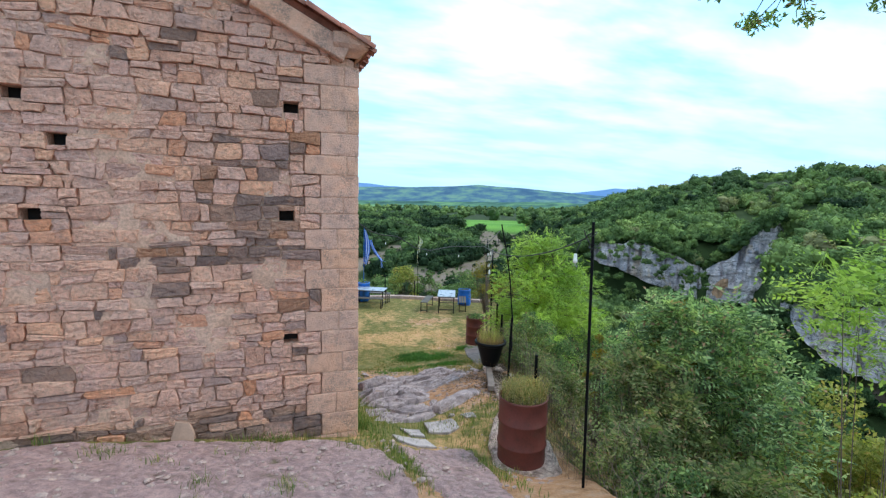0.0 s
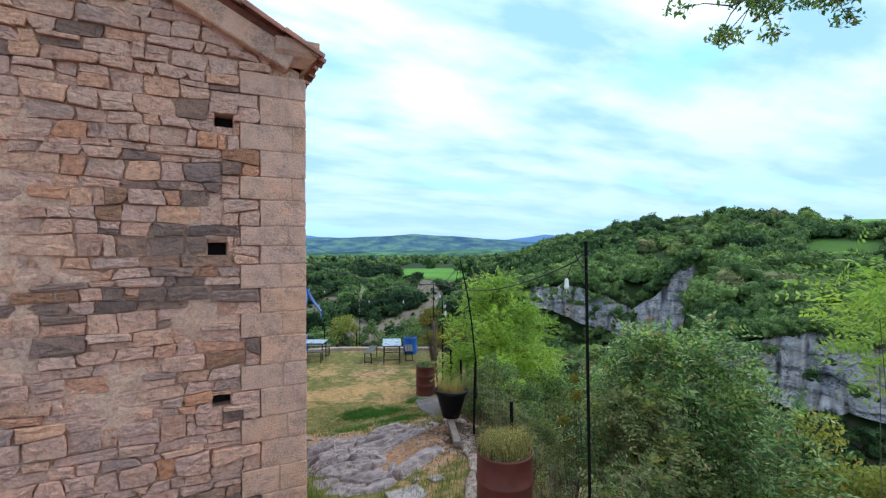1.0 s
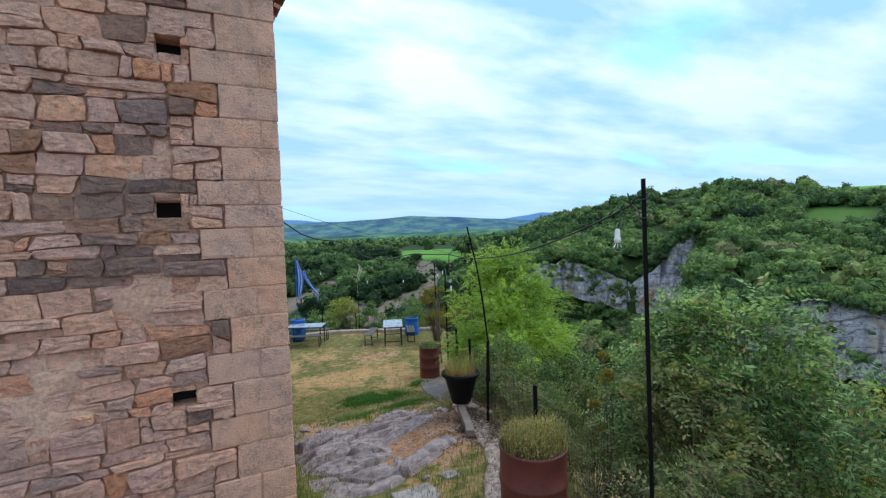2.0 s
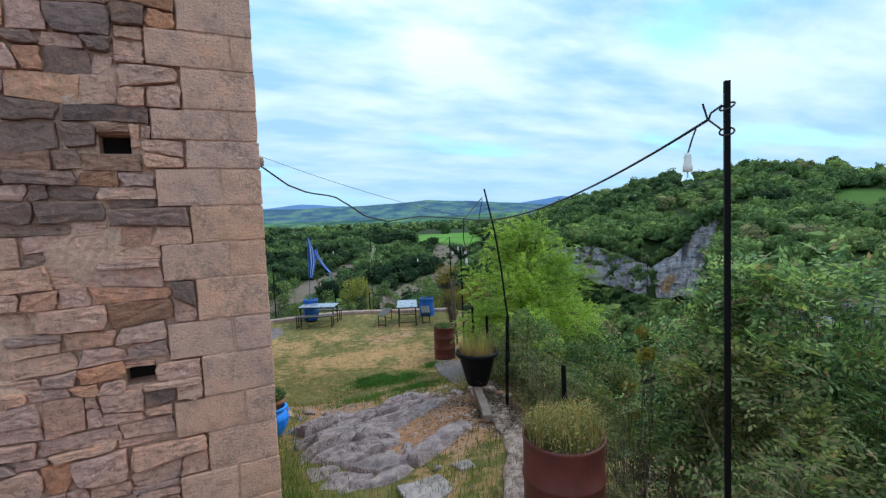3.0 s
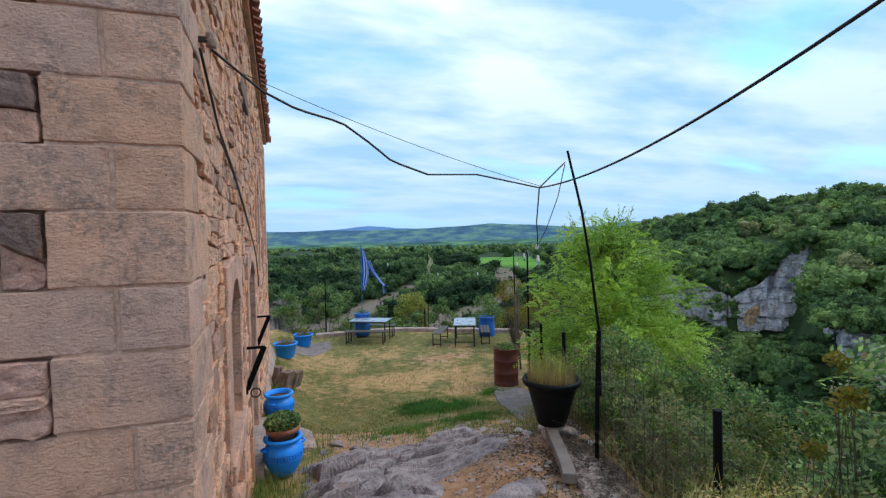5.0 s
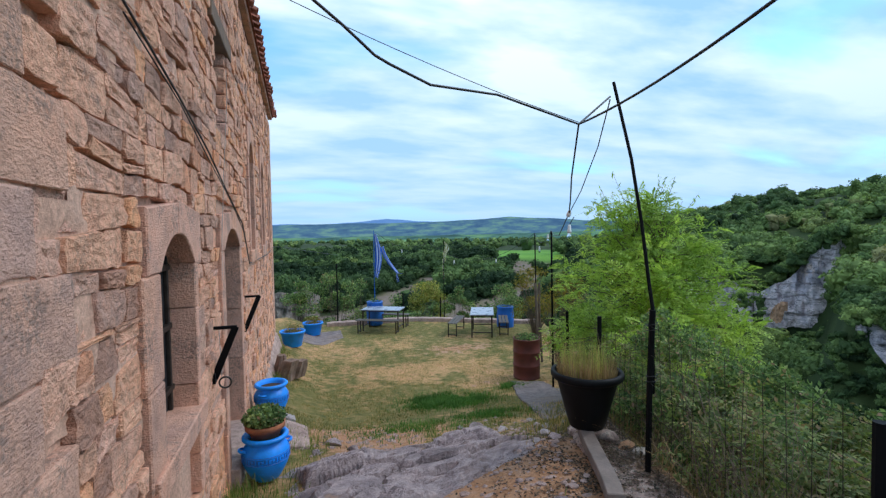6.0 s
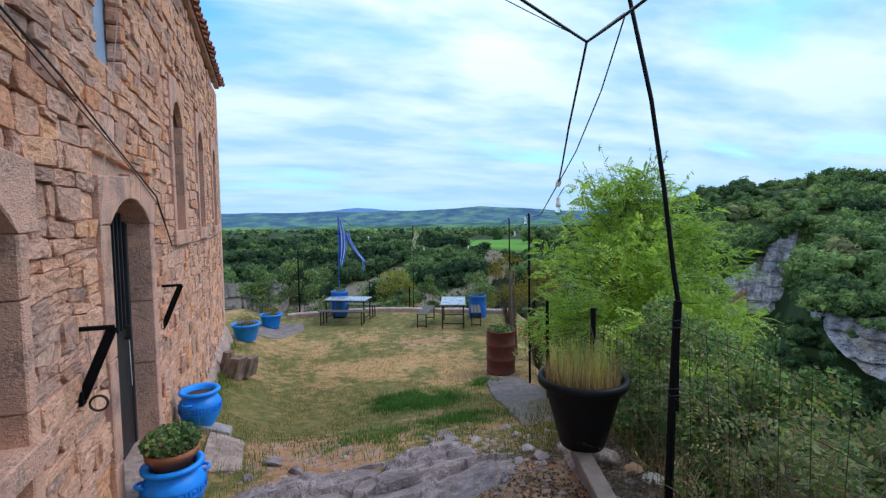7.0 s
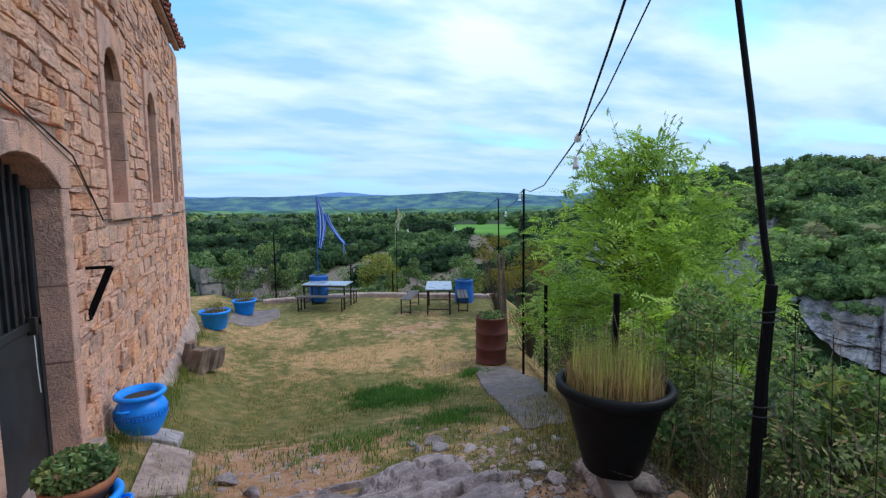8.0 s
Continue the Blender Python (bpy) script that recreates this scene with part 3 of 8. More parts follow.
def smooth_noise(x, y, scale, seed=0, octaves=3):
    """Value noise on arrays, 0 to 1."""
    total, amp, norm = 0, 1.0, 0.0
    for o in range(octaves):
        u, v = np.asarray(x) / scale * 2 ** o + 17.3 * seed, np.asarray(y) / scale * 2 ** o - 9.1 * seed
        i, j = np.floor(u), np.floor(v)
        fu, fv = u - i, v - j
        fu, fv = fu * fu * (3 - 2 * fu), fv * fv * (3 - 2 * fv)

        def rnd(p, q):
            s = np.sin(p * 127.1 + q * 311.7 + (seed + o) * 74.7) * 43758.5453
            return s - np.floor(s)
        total = total + amp * ((rnd(i, j) * (1 - fu) + rnd(i + 1, j) * fu) * (1 - fv) + (rnd(i, j + 1) * (1 - fu) + rnd(i + 1, j + 1) * fu) * fv)
        norm += amp
        amp *= 0.5
    return total / norm


def step(a, b, x):
    t = np.clip((np.asarray(x, dtype=float) - a) / (b - a), 0, 1)
    return t * t * (3 - 2 * t)


# ---------------------------------------------------------------- the lie of the land
FENCE_Y = (-9.0, -2.0, 3.0, 5.7, 7.1, 9.5, 13.8, 16.0)
FENCE_X = (-0.6, 1.9, 3.52, 4.82, 5.4, 6.5, 8.6, 9.6)


def fence_x(y):
    return np.interp(y, FENCE_Y, FENCE_X)


def parapet_y(x):
    return np.interp(x, (-6.0, 1.7, 4.6, 8.4), (15.2, 16.3, 16.2, 14.2))


def yard(x, y):
    ky = (-14, -6, -4, -2, -0.5, 0.5, 2.0, 3.5, 4.5, 5.5, 6.5, 7.5, 9.0, 14.0, 40.0)
    kz = (3.9, 3.0, 2.35, 1.68, 1.26, 1.12, 0.93, 0.64, 0.42, 0.12, -0.13, -0.32, -0.42, -0.5, -0.6)
    z = (np.interp(y - 0.5, ky, kz) + np.interp(y, ky, kz) + np.interp(y + 0.5, ky, kz)) / 3
    z = z + 0.42 * np.exp(-np.square(np.maximum(x, 0) / 0.75)) * step(3.2, 5.2, y)
    z = z + 0.28 * np.exp(-np.square(np.maximum(x, 0) / 0.7)) * step(1.6, 0.0, y) * step(-4.0, -1.0, y)
    z = z + 0.15 * np.clip(-x, 0, 3) * step(1.0, -0.2, y) * step(-5, -1, y)
    z = z - 0.22 * np.exp(-np.square((x - 2.0) / 0.55) - np.square((y + 1.0) / 0.65))
    bank = step(1.75, 0.6, fence_x(y) - x) * step(4.2, 2.2, y) * step(-2.6, -1.0, y)
    return z + bank * np.maximum(0, 1.24 - 0.085 * (np.clip(y, 0.4, 4) - 0.4) - z) * (0.8 + 0.4 * smooth_noise(x, y, 0.4, 15, 3))


def profile(theta, r):
    """Height of the land round about by bearing (degrees, from +y towards +x) and distance."""
    left_r = (0, 16, 45, 75, 130, 190, 280, 420, 800, 1500, 2400, 3300, 4200, 6000)
    left_z = (0, -3, -26, -36, -29, -21, -14.5, -17, -26, -38, -46, -52, -58, -70)
    mid_r = (0, 12, 40, 75, 120, 172, 178, 230, 290, 340, 500, 1500, 3000, 6000)
    mid_z = (0, -4, -28, -42, -36, -31, -9, 0, 10, 12, 3, -22, -34, -50)
    right_r = (0, 12, 40, 75, 112, 118, 165, 230, 290, 340, 500, 1500, 3000, 6000)
    right_z = (0, -4, -28, -41, -33, -16.5, -8, 4, 14.5, 16.5, 5, -20, -34, -50)
    far_l, far_m, far_r = np.interp(r, left_r, left_z), np.interp(r, mid_r, mid_z), np.interp(r, right_r, right_z)
    w, w2 = step(32, 43, theta), step(55.5, 58.5, theta)
    z = (far_l * (1 - w) + far_m * w) * (1 - w2) + far_r * w2
    crest = np.exp(-np.square((r - 320) / 85))
    z = z - 8.5 * crest * step(51, 41, theta) * step(31, 36, theta)
    z = z + 5.0 * crest * step(45, 52, theta) * step(66, 59, theta)
    open_side = step(-50, -25, theta) * step(135, 105, theta)
    return z * open_side + (2.5 + 0.0 * r) * (1 - open_side)


def land(x, y):
    """Height of the ground anywhere."""
    x, y = np.asarray(x, dtype=float), np.asarray(y, dtype=float)
    dx, dy = x - 1.0, y - 2.0
    r, th = np.hypot(dx, dy), np.degrees(np.arctan2(dx, dy))
    near = yard(x, y)
    beyond = np.maximum(np.maximum(x - fence_x(y) - 0.12, y - parapet_y(x) - 0.25), 0)
    beyond = beyond * step(-16, -9, y)
    off = beyond * (0.95 - 0.25 * step(0, 12, beyond))
    near = near - off
    far = profile(th, r) + 5.0 * (smooth_noise(x, y, 60, 3, 4) - 0.5) * step(30, 120, r) + 10 * (smooth_noise(x, y, 700, 5, 3) - 0.5) * step(700, 1600, r)
    k = step(9, 26, np.maximum(beyond, (r - 22) * step(24, 34, r)))
    return near * (1 - k) + far * k + 0.035 * (smooth_noise(x, y, 0.55, 1, 3) - 0.5) * step(60, 20, r)


def spread(lo, hi, cell, reach, grow):
    inner = list(np.arange(lo, hi + cell / 2, cell))
    out, d, c = [], 0.0, cell
    while d < reach:
        c *= grow
        d += c
        out.append(d)
    return np.array([lo - q for q in out[::-1]] + inner + [hi + q for q in out])


gx, gy = spread(-5.0, 9.0, 0.16, 4800, 1.06), spread(-8.0, 17.0, 0.16, 4800, 1.06)
GX, GY = np.meshgrid(gx, gy, indexing="ij")
GZ = land(GX, GY)
nx, ny = GX.shape
idx = np.arange(nx * ny).reshape(nx, ny)
quads = np.stack([idx[:-1, :-1], idx[1:, :-1], idx[1:, 1:], idx[:-1, 1:]], -1).reshape(-1, 4)
ground = tagged(raw("ground", np.stack([GX, GY, GZ], -1).reshape(-1, 3), quads, M_GROUND, smooth=True),
                "uneven yard of green and sun-dried grass above a wooded gorge", "ground", kind="structure")
# dry, bare and wooded zones
rr = np.hypot(GX - 2, GY - 4)
blob = lambda cx, cy, sx, sy, a=0.0: np.exp(-np.square(((GX - cx) * math.cos(a) + (GY - cy) * math.sin(a)) / sx) - np.square((-(GX - cx) * math.sin(a) + (GY - cy) * math.cos(a)) / sy))
dry = 0.30 + 1.0 * (smooth_noise(GX, GY, 1.7, 7, 4) - 0.5) + 1.1 * (smooth_noise(GX, GY, 0.6, 8, 3) - 0.5) + 0.42 * blob(3.0, 10.0, 1.7, 0.9, -0.4) + 0.25 * blob(4.4, 8.3, 1.3, 0.8) - 0.6 * blob(3.15, 7.1, 0.75, 0.65, -0.35) - 0.3 * blob(0.8, 7.2, 1.0, 1.8) - 0.15 * blob(2.5, 5.4, 2.5, 0.7) - 0.3 * blob(4, 14.5, 4, 1.2, -0.4)
soil = 1.1 * blob(1.35, 4.5, 0.75, 1.0) + 0.95 * blob(2.5, 2.1, 0.75, 1.1, 0.3) + 0.6 * blob(5.0, 11.6, 1.3, 0.6) + 0.55 * blob(4.3, 8.2, 0.8, 0.35) + 0.9 * blob(2.1, -1.3, 0.5, 0.9) + 0.6 * blob(1.9, 4.9, 1.3, 0.25) + 0.5 * blob(1.4, 1.6, 1.2, 1.6) + 0.5 * (smooth_noise(GX, GY, 0.8, 9, 4) - 0.42)
soil = soil + 0.7 * step(-0.6, -1.6, GY) * step(26, 16, rr)
far = step(17.5, 24, rr)
zone = np.stack([np.clip(dry, 0, 1), np.clip(soil, 0, 1), far, np.ones_like(far)], -1).reshape(-1, 4)
bear, dist = np.degrees(np.arctan2(GX - 1.0, GY - 2.0)), np.hypot(GX - 1.0, GY - 2.0)


GULLIES = (((-1.0, -11.5), (6.0, -10.6), 0.9), ((6.0, -10.6), (12.4, -7.8), 0.75), ((12.4, -7.8), (15.5, -6.3), 0.4), ((17.5, -10.2), (20.5, -10.0), 1.3), ((20.5, -9.8), (24.5, -8.6), 0.8),
           ((24.5, -8.6), (28.0, -6.8), 0.7), ((28.0, -6.8), (25.5, -4.6), 0.6), ((25.5, -4.6), (30.0, -4.9), 0.45), ((64.0, -16.5), (75.0, -18.5), 1.3))


def below(x, y, r_):
    """Degrees by which the ground lies under the eye's level."""
    return np.degrees(np.arctan2(land(x, y) - 3.3, r_))


def scree_mask(x, y, t, r_, up=0.0):
    """Bare gullies in the far slope: one near their middle lines, nought beyond."""
    e_ = below(x, y, r_) + up
    best = np.zeros_like(np.asarray(t, dtype=float))
    for (t0, e0), (t1, e1), w_ in GULLIES:
        k_ = np.clip(((t - t0) * (t1 - t0) + (e_ - e0) * (e1 - e0)) / ((t1 - t0) ** 2 + (e1 - e0) ** 2), 0, 1)
        d_ = np.hypot((t - t0 - k_ * (t1 - t0)) * 0.7, e_ - e0 - k_ * (e1 - e0)) / w_
        best = np.maximum(best, 1.3 - d_ * 0.8)
    return np.clip(best + 1.3 * (smooth_noise(x, y, 11, 51, 3) - 0.5), 0, 1) * step(85, 95, r_) * step(330, 300, r_)


def field_mask(t, r_):
    crop = step(22.6, 23.4, t) * step(31.0, 30.2, t) * step(262, 272, r_) * step(430, 410, r_)
    return np.maximum(crop, np.maximum(step(66.5, 67.2, t) * step(272, 282, r_) * step(420, 400, r_), 0.4 * step(65.5, 67.0, t) * step(73, 71, t) * step(212, 218, r_) * step(242, 236, r_)))


cover = np.stack([scree_mask(GX, GY, bear, dist) * 0.9, field_mask(bear, dist), np.zeros_like(far), np.ones_like(far)], -1).reshape(-1, 4)
att = ground.data.color_attributes.new("land", "FLOAT_COLOR", "POINT")
att.data.foreach_set("color", cover.astype(np.float32).ravel())
att = ground.data.color_attributes.new("zone", "FLOAT_COLOR", "POINT")
att.data.foreach_set("color", zone.astype(np.float32).ravel())


# ---------------------------------------------------------------- the stone house
LONG, WIDE, EAVE, THICK = 11.5, 7.4, 5.93, 0.62
RIDGE = EAVE + WIDE / 2 * 0.47
DROP = 0.025                                             # the eaves sink towards the far end
DOORS = [(1.37, 2.13, 1.86, 2.97), (3.38, 4.5, 0.86, 3.0)]           # y0, y1, bottom, crown
SLITS = [(5.88, 6.52, 2.68, 4.2), (7.95, 8.58, 2.68, 4.2), (10.0, 10.55, 2.68, 4.18)]
ROUGH = (3.38, 4.16, 3.9, 4.72)
HOLES = [(-0.74, 5.37), (-0.80, 4.18), (-0.77, 2.77), (-3.12, 4.18), (-3.2, 5.31), (-2.87, 4.9)]
EAST_OPEN = [(a - 0.03, b + 0.03, s - 0.03, c + 0.03) for a, b, s, c in DOORS] + [(a - 0.03, b + 0.03, s - 0.03, c + 0.22) for a, b, s, c in SLITS] + [ROUGH]
SOUTH_OPEN = [(u - 0.075, u + 0.085, v - 0.055, v + 0.06) for u, v in HOLES]


def wall_panel(name, at, u0, u1, v0, v1, openings, thick, material, label, top=None):
    """A wall with real openings. at(u, v, depth) gives the place; depth runs inwards."""
    us = sorted({u0, u1, *(o[0] for o in openings), *(o[1] for o in openings)})
    vs = sorted({v0, v1, *(o[2] for o in openings), *(o[3] for o in openings)})
    bm = bmesh.new()
    made = {}

    def vert(u, v, d):
        key = (round(u, 4), round(v, 4), d)
        if key not in made:
            made[key] = bm.verts.new(at(u, v, d))
        return made[key]

    def is_open(u, v):
        return u < u0 or u > u1 or v < v0 or v > v1 or any(o[0] < u < o[1] and o[2] < v < o[3] for o in openings)
    for a, b in zip(us, us[1:]):
        for c, d in zip(vs, vs[1:]):
            mu, mv = (a + b) / 2, (c + d) / 2
            if is_open(mu, mv):
                continue
            bm.faces.new([vert(a, c, 0), vert(b, c, 0), vert(b, d, 0), vert(a, d, 0)])
            bm.faces.new([vert(a, d, thick), vert(b, d, thick), vert(b, c, thick), vert(a, c, thick)])
            for p, q, ou, ov in ((( a, c), (a, d), a - 1e-3, mv), ((b, c), (b, d), b + 1e-3, mv), ((a, c), (b, c), mu, c - 1e-3), ((a, d), (b, d), mu, d + 1e-3)):
                if is_open(ou, ov):
                    bm.faces.new([vert(*p, 0), vert(*q, 0), vert(*q, thick), vert(*p, thick)])
    if top:
        f = [bm.verts.new(at(*p, 0)) for p in top]
        g = [bm.verts.new(at(*p, thick)) for p in top]
        bm.faces.new(f), bm.faces.new(g[::-1])
        for i in range(len(f)):
            bm.faces.new([f[i], f[(i + 1) % len(f)], g[(i + 1) % len(f)], g[i]])
    bmesh.ops.recalc_face_normals(bm, faces=bm.faces)
    return tagged(part(name, bm, material), label, "wall", kind="structure")


REC = 0.05
east = lambda u, v, d: Vector((-REC - d, u, v))
south = lambda u, v, d: Vector((u, REC + d, v))
wall_east = wall_panel("wall_east", east, THICK + REC, LONG, -0.6, EAVE, EAST_OPEN, THICK, M_MORTAR, "long rubble stone wall with arched doorways and narrow windows")
wall_south = wall_panel("wall_south", south, -WIDE, -REC, 0.6, EAVE, SOUTH_OPEN, THICK, M_MORTAR, "tall weathered rubble stone gable wall with dressed corner stones",
                        [(-WIDE, EAVE), (-REC, EAVE), (-WIDE / 2, RIDGE - 0.04)])
wall_north = wall_panel("wall_north", lambda u, v, d: Vector((u, LONG - d, v)), -WIDE, -REC - 0.001, -0.6, EAVE, [], THICK - 0.02, M_MORTAR, "plain rubble stone end wall of the house",
                        [(-WIDE, EAVE), (-REC, EAVE), (-WIDE / 2, RIDGE - 0.04)])
wall_west = wall_panel("wall_west", lambda u, v, d: Vector((-WIDE + d, u, v)), THICK + REC, LONG - THICK, -0.6, EAVE, [], THICK, M_MORTAR, "plain rubble stone back wall of the house")
for wall_ in (wall_east, wall_north, wall_west):
    for v_ in wall_.data.vertices:
        if v_.co.z > EAVE - 0.01:
            v_.co.z -= DROP * v_.co.y
floor_bm = a_box(-WIDE + THICK, -THICK - REC, THICK + REC, LONG - THICK, 0.5, 0.8)
tagged(part("floor", floor_bm, M_CONC), "bare concrete floor inside the house", "floor", kind="structure")
tagged(part("ceiling", a_box(-WIDE + THICK, -THICK - REC, THICK + REC, LONG - THICK, EAVE - 0.55, EAVE - 0.45), M_WOODB), "dark timber ceiling of the house", "ceiling", kind="structure")

# roof: two slabs, and clay tiles at the verge and the eave
SL = 0.47
roof_bm = bmesh.new()
for s in (1, -1):
    e = WIDE / 2 + 0.1
    pts = [(-WIDE / 2 + s * e, EAVE + 0.14 - 0.1 * SL), (-WIDE / 2, RIDGE + 0.14)]
    for y0, y1 in ((-0.03, LONG + 0.1),):
        lo = [roof_bm.verts.new((pts[0][0], y, pts[0][1] + h)) for h in (0, 0.07) for y in (y0, y1)]
        hi = [roof_bm.verts.new((pts[1][0], y, pts[1][1] + h)) for h in (0, 0.07) for y in (y0, y1)]
        for a in ((lo[0], lo[1], hi[1], hi[0]), (lo[2], lo[3], hi[3], hi[2]), (lo[0], lo[1], lo[3], lo[2]), (lo[0], lo[2], hi[2], hi[0]), (lo[1], lo[3], hi[3], hi[1])):
            roof_bm.faces.new(a)
for v_ in roof_bm.verts:
    v_.co.z -= DROP * max(v_.co.y, 0)
bmesh.ops.recalc_face_normals(roof_bm, faces=roof_bm.faces)
roof = tagged(part("roof", roof_bm, M_TILE), "gabled roof of weathered red clay tiles", "roof", kind="structure")


def half_tile(length, r0, r1, n=7):
    """A tapered barrel tile, open below, along +x."""
    bm = bmesh.new()
    rows = []
    for x, r in ((0, r0), (length, r1)):
        for t in (0, 0.016):
            rows.append([bm.verts.new((x, (r - t) * math.cos(math.pi * i / (n - 1)), (r - t) * math.sin(math.pi * i / (n - 1)) * 0.8)) for i in range(n)])
    a, b, c, d = rows
    for i in range(n - 1):
        bm.faces.new((a[i], a[i + 1], c[i + 1], c[i])), bm.faces.new((b[i + 1], b[i], d[i], d[i + 1]))
        bm.faces.new((a[i + 1], a[i], b[i], b[i + 1])), bm.faces.new((c[i], c[i + 1], d[i + 1], d[i]))
    return bm


tile_me = bpy.data.meshes.new("tile")
tb = half_tile(0.42, 0.085, 0.1)
tb.to_mesh(tile_me), tb.free()
tile_me.materials.append(M_TILE)
tile_me.polygons.foreach_set("use_smooth", [True] * len(tile_me.polygons))
slope = math.degrees(math.atan(SL))


def tile_at(x, y, z, m):
    t = new("tile", tile_me)
    t.parent = roof
    t.matrix_basis = Matrix.Translation((x, y, z)) @ m


for i in range(52):                                        # eave ends along the east side
    y = -0.02 + i * 0.225
    tile_at(0.16 + random.uniform(-0.02, 0.02), y, EAVE + 0.14 - 0.16 * SL + 0.02 - DROP * y, pose(0, 0, 0, 0, 0, 180) @ pose(0, 0, 0, 0, -slope + random.uniform(-3, 3), random.uniform(-3, 3)))
for i in range(11):                                        # verge over the gable
    d = i * 0.37
    tile_at(0.15 - d, -0.06 + random.uniform(-0.015, 0.015), EAVE + 0.16 + (d - 0.15) * SL + 0.03, pose(0, 0, 0, 0, 0, 180) @ pose(0, 0, 0, 0, -slope + random.uniform(-4, 2), random.uniform(-4, 4)))

# stone verge slabs and the moulded corner block
for i, (a, b) in enumerate(((0.10, 1.06), (1.08, 1.95), (1.97, 2.9), (2.92, 3.7))):
    sl = a_box(0, (b - a) * math.hypot(1, SL), -0.085, 0.25, -0.2, 0.015, 0.012)
    bmesh.ops.transform(sl, matrix=Matrix.Translation((-0.1 - a + 0.1, 0, EAVE + 0.16 + (a - 0.06) * SL - 0.03)) @ pose(0, 0, 0, 0, 0, 180) @ pose(0, 0, 0, 0, -slope, 0) @ Matrix.Scale(-1, 4, (0, 1, 0)), verts=sl.verts)
    bmesh.ops.reverse_faces(sl, faces=sl.faces)
    part("verge_slab", sl, M_QUOIN, wall_south)
cb = bmesh.new()
prof = [(0, 0), (0.02, 0), (0.05, 0.03), (0.11, 0.08), (0.135, 0.12), (0.135, 0.235), (0, 0.235)]
ra = [cb.verts.new((-0.30, -p + 0.02, EAVE + 0.03 + q)) for p, q in prof]
rb = [cb.verts.new((p - 0.02, -p + 0.02, EAVE + 0.03 + q)) for p, q in prof]
rc = [cb.verts.new((p - 0.02, 0.34, EAVE + 0.03 + q)) for p, q in prof]
for p, q in ((ra, rb), (rb, rc)):
    for i in range(len(prof)):
        cb.faces.new((p[i], p[(i + 1) % len(prof)], q[(i + 1) % len(prof)], q[i]))
cb.faces.new(ra), cb.faces.new(rc[::-1])
bmesh.ops.recalc_face_normals(cb, faces=cb.faces)
part("corner_block", cb, M_QUOIN, wall_south, "moulded eaves stone")
co_bm = a_box(-0.03, 0.07, 0.36, LONG + 0.02, EAVE + 0.03, EAVE + 0.12, 0.01)
for v_ in co_bm.verts:
    v_.co.z -= DROP * v_.co.y
part("cornice", co_bm, M_QUOIN, wall_east)


# ---- dressed stone round the doorways and windows
def prism(pts, d0, d1, at):
    """A block from a closed outline in a wall's plane, from depth d0 to d1."""
    bm = bmesh.new()
    f = [bm.verts.new(at(u, v, d0)) for u, v in pts]
    g = [bm.verts.new(at(u, v, d1)) for u, v in pts]
    bm.faces.new(f), bm.faces.new(g[::-1])
    for i in range(len(f)):
        bm.faces.new((f[i], f[(i + 1) % len(f)], g[(i + 1) % len(f)], g[i]))
    bmesh.ops.recalc_face_normals(bm, faces=bm.faces)
    front = [e for e in bm.edges if all(v in f for v in e.verts)]
    bmesh.ops.bevel(bm, geom=front, offset=0.008, segments=1, affect="EDGES")
    return bm


ew = lambda u, v, d: Vector((-d, u, v))
sw = lambda u, v, d: Vector((u, d, v))


def arch(y0, y1, spring, crown, top, over, cuts, depth=0.34):
    """Arch stones: outer top edge straight, inner edge a flat arc, cut at the given places."""
    half, rise, mid = (y1 - y0) / 2, crown - spring, (y0 + y1) / 2
    rad = (half * half + rise * rise) / (2 * rise)
    under = lambda y: crown - rad + math.sqrt(max(0, rad * rad - (y - mid) ** 2)) if y0 <= y <= y1 else spring
    edges = [y0 - over, *cuts, y1 + over]
    for a, b in zip(edges, edges[1:]):
        a, b = a + 0.005, b - 0.005
        low = [a, *[q for q in np.linspace(y0, y1, 13) if a < q < b], b]
        pts = []
        for q in low:
            if q == a and a < y0:
                pts.append((q, spring))
                continue
            pts.append((q, under(q)))
        if b > y1:
            pts = [p for p in pts if p[0] <= y1] + [(y1, spring), (b, spring)]
        if a < y0:
            pts = [(a, spring), (y0, spring)] + [p for p in pts if p[0] > y0]
        t = top + random.uniform(-0.02, 0.02)
        pts += [(b, t - (0.05 if b > y1 else 0)), (a, t - (0.05 if a < y0 else 0))]
        part("arch_stone", prism(pts, -0.022, depth, ew), M_JAMB, wall_east, "dressed arch stone")


def jamb(y_in, side, z0, z1, cuts, wide):
    zs = [z0, *cuts, z1]
    for a, b in zip(zs, zs[1:]):
        w = wide * random.uniform(0.85, 1.25)
        lo, hi = (y_in - w, y_in) if side < 0 else (y_in, y_in + w)
        part("jamb_stone", prism([(lo, a + 0.004), (hi, a + 0.004), (hi, b - 0.004), (lo, b - 0.004)], -0.018, 0.34, ew), M_JAMB, wall_east, "dressed jamb stone")


(d1a, d1b, d1s, d1c), (d2a, d2b, d2s, d2c) = DOORS
arch(d1a, d1b, 2.76, d1c - 0.03, 3.12, 0.2, [1.74])
arch(d2a, d2b, 2.78, d2c - 0.03, 3.14, 0.2, [3.9, 4.2])
jamb(d1a, -1, 1.3, 2.76, [1.75, 2.25], 0.24), jamb(d1b, 1, 1.3, 2.76, [1.55, 2.0, 2.48], 0.09)
jamb(d2a, -1, 0.7, 2.78, [1.2, 1.9], 0.17), jamb(d2b, 1, 0.7, 2.78, [1.55, 2.1], 0.13)
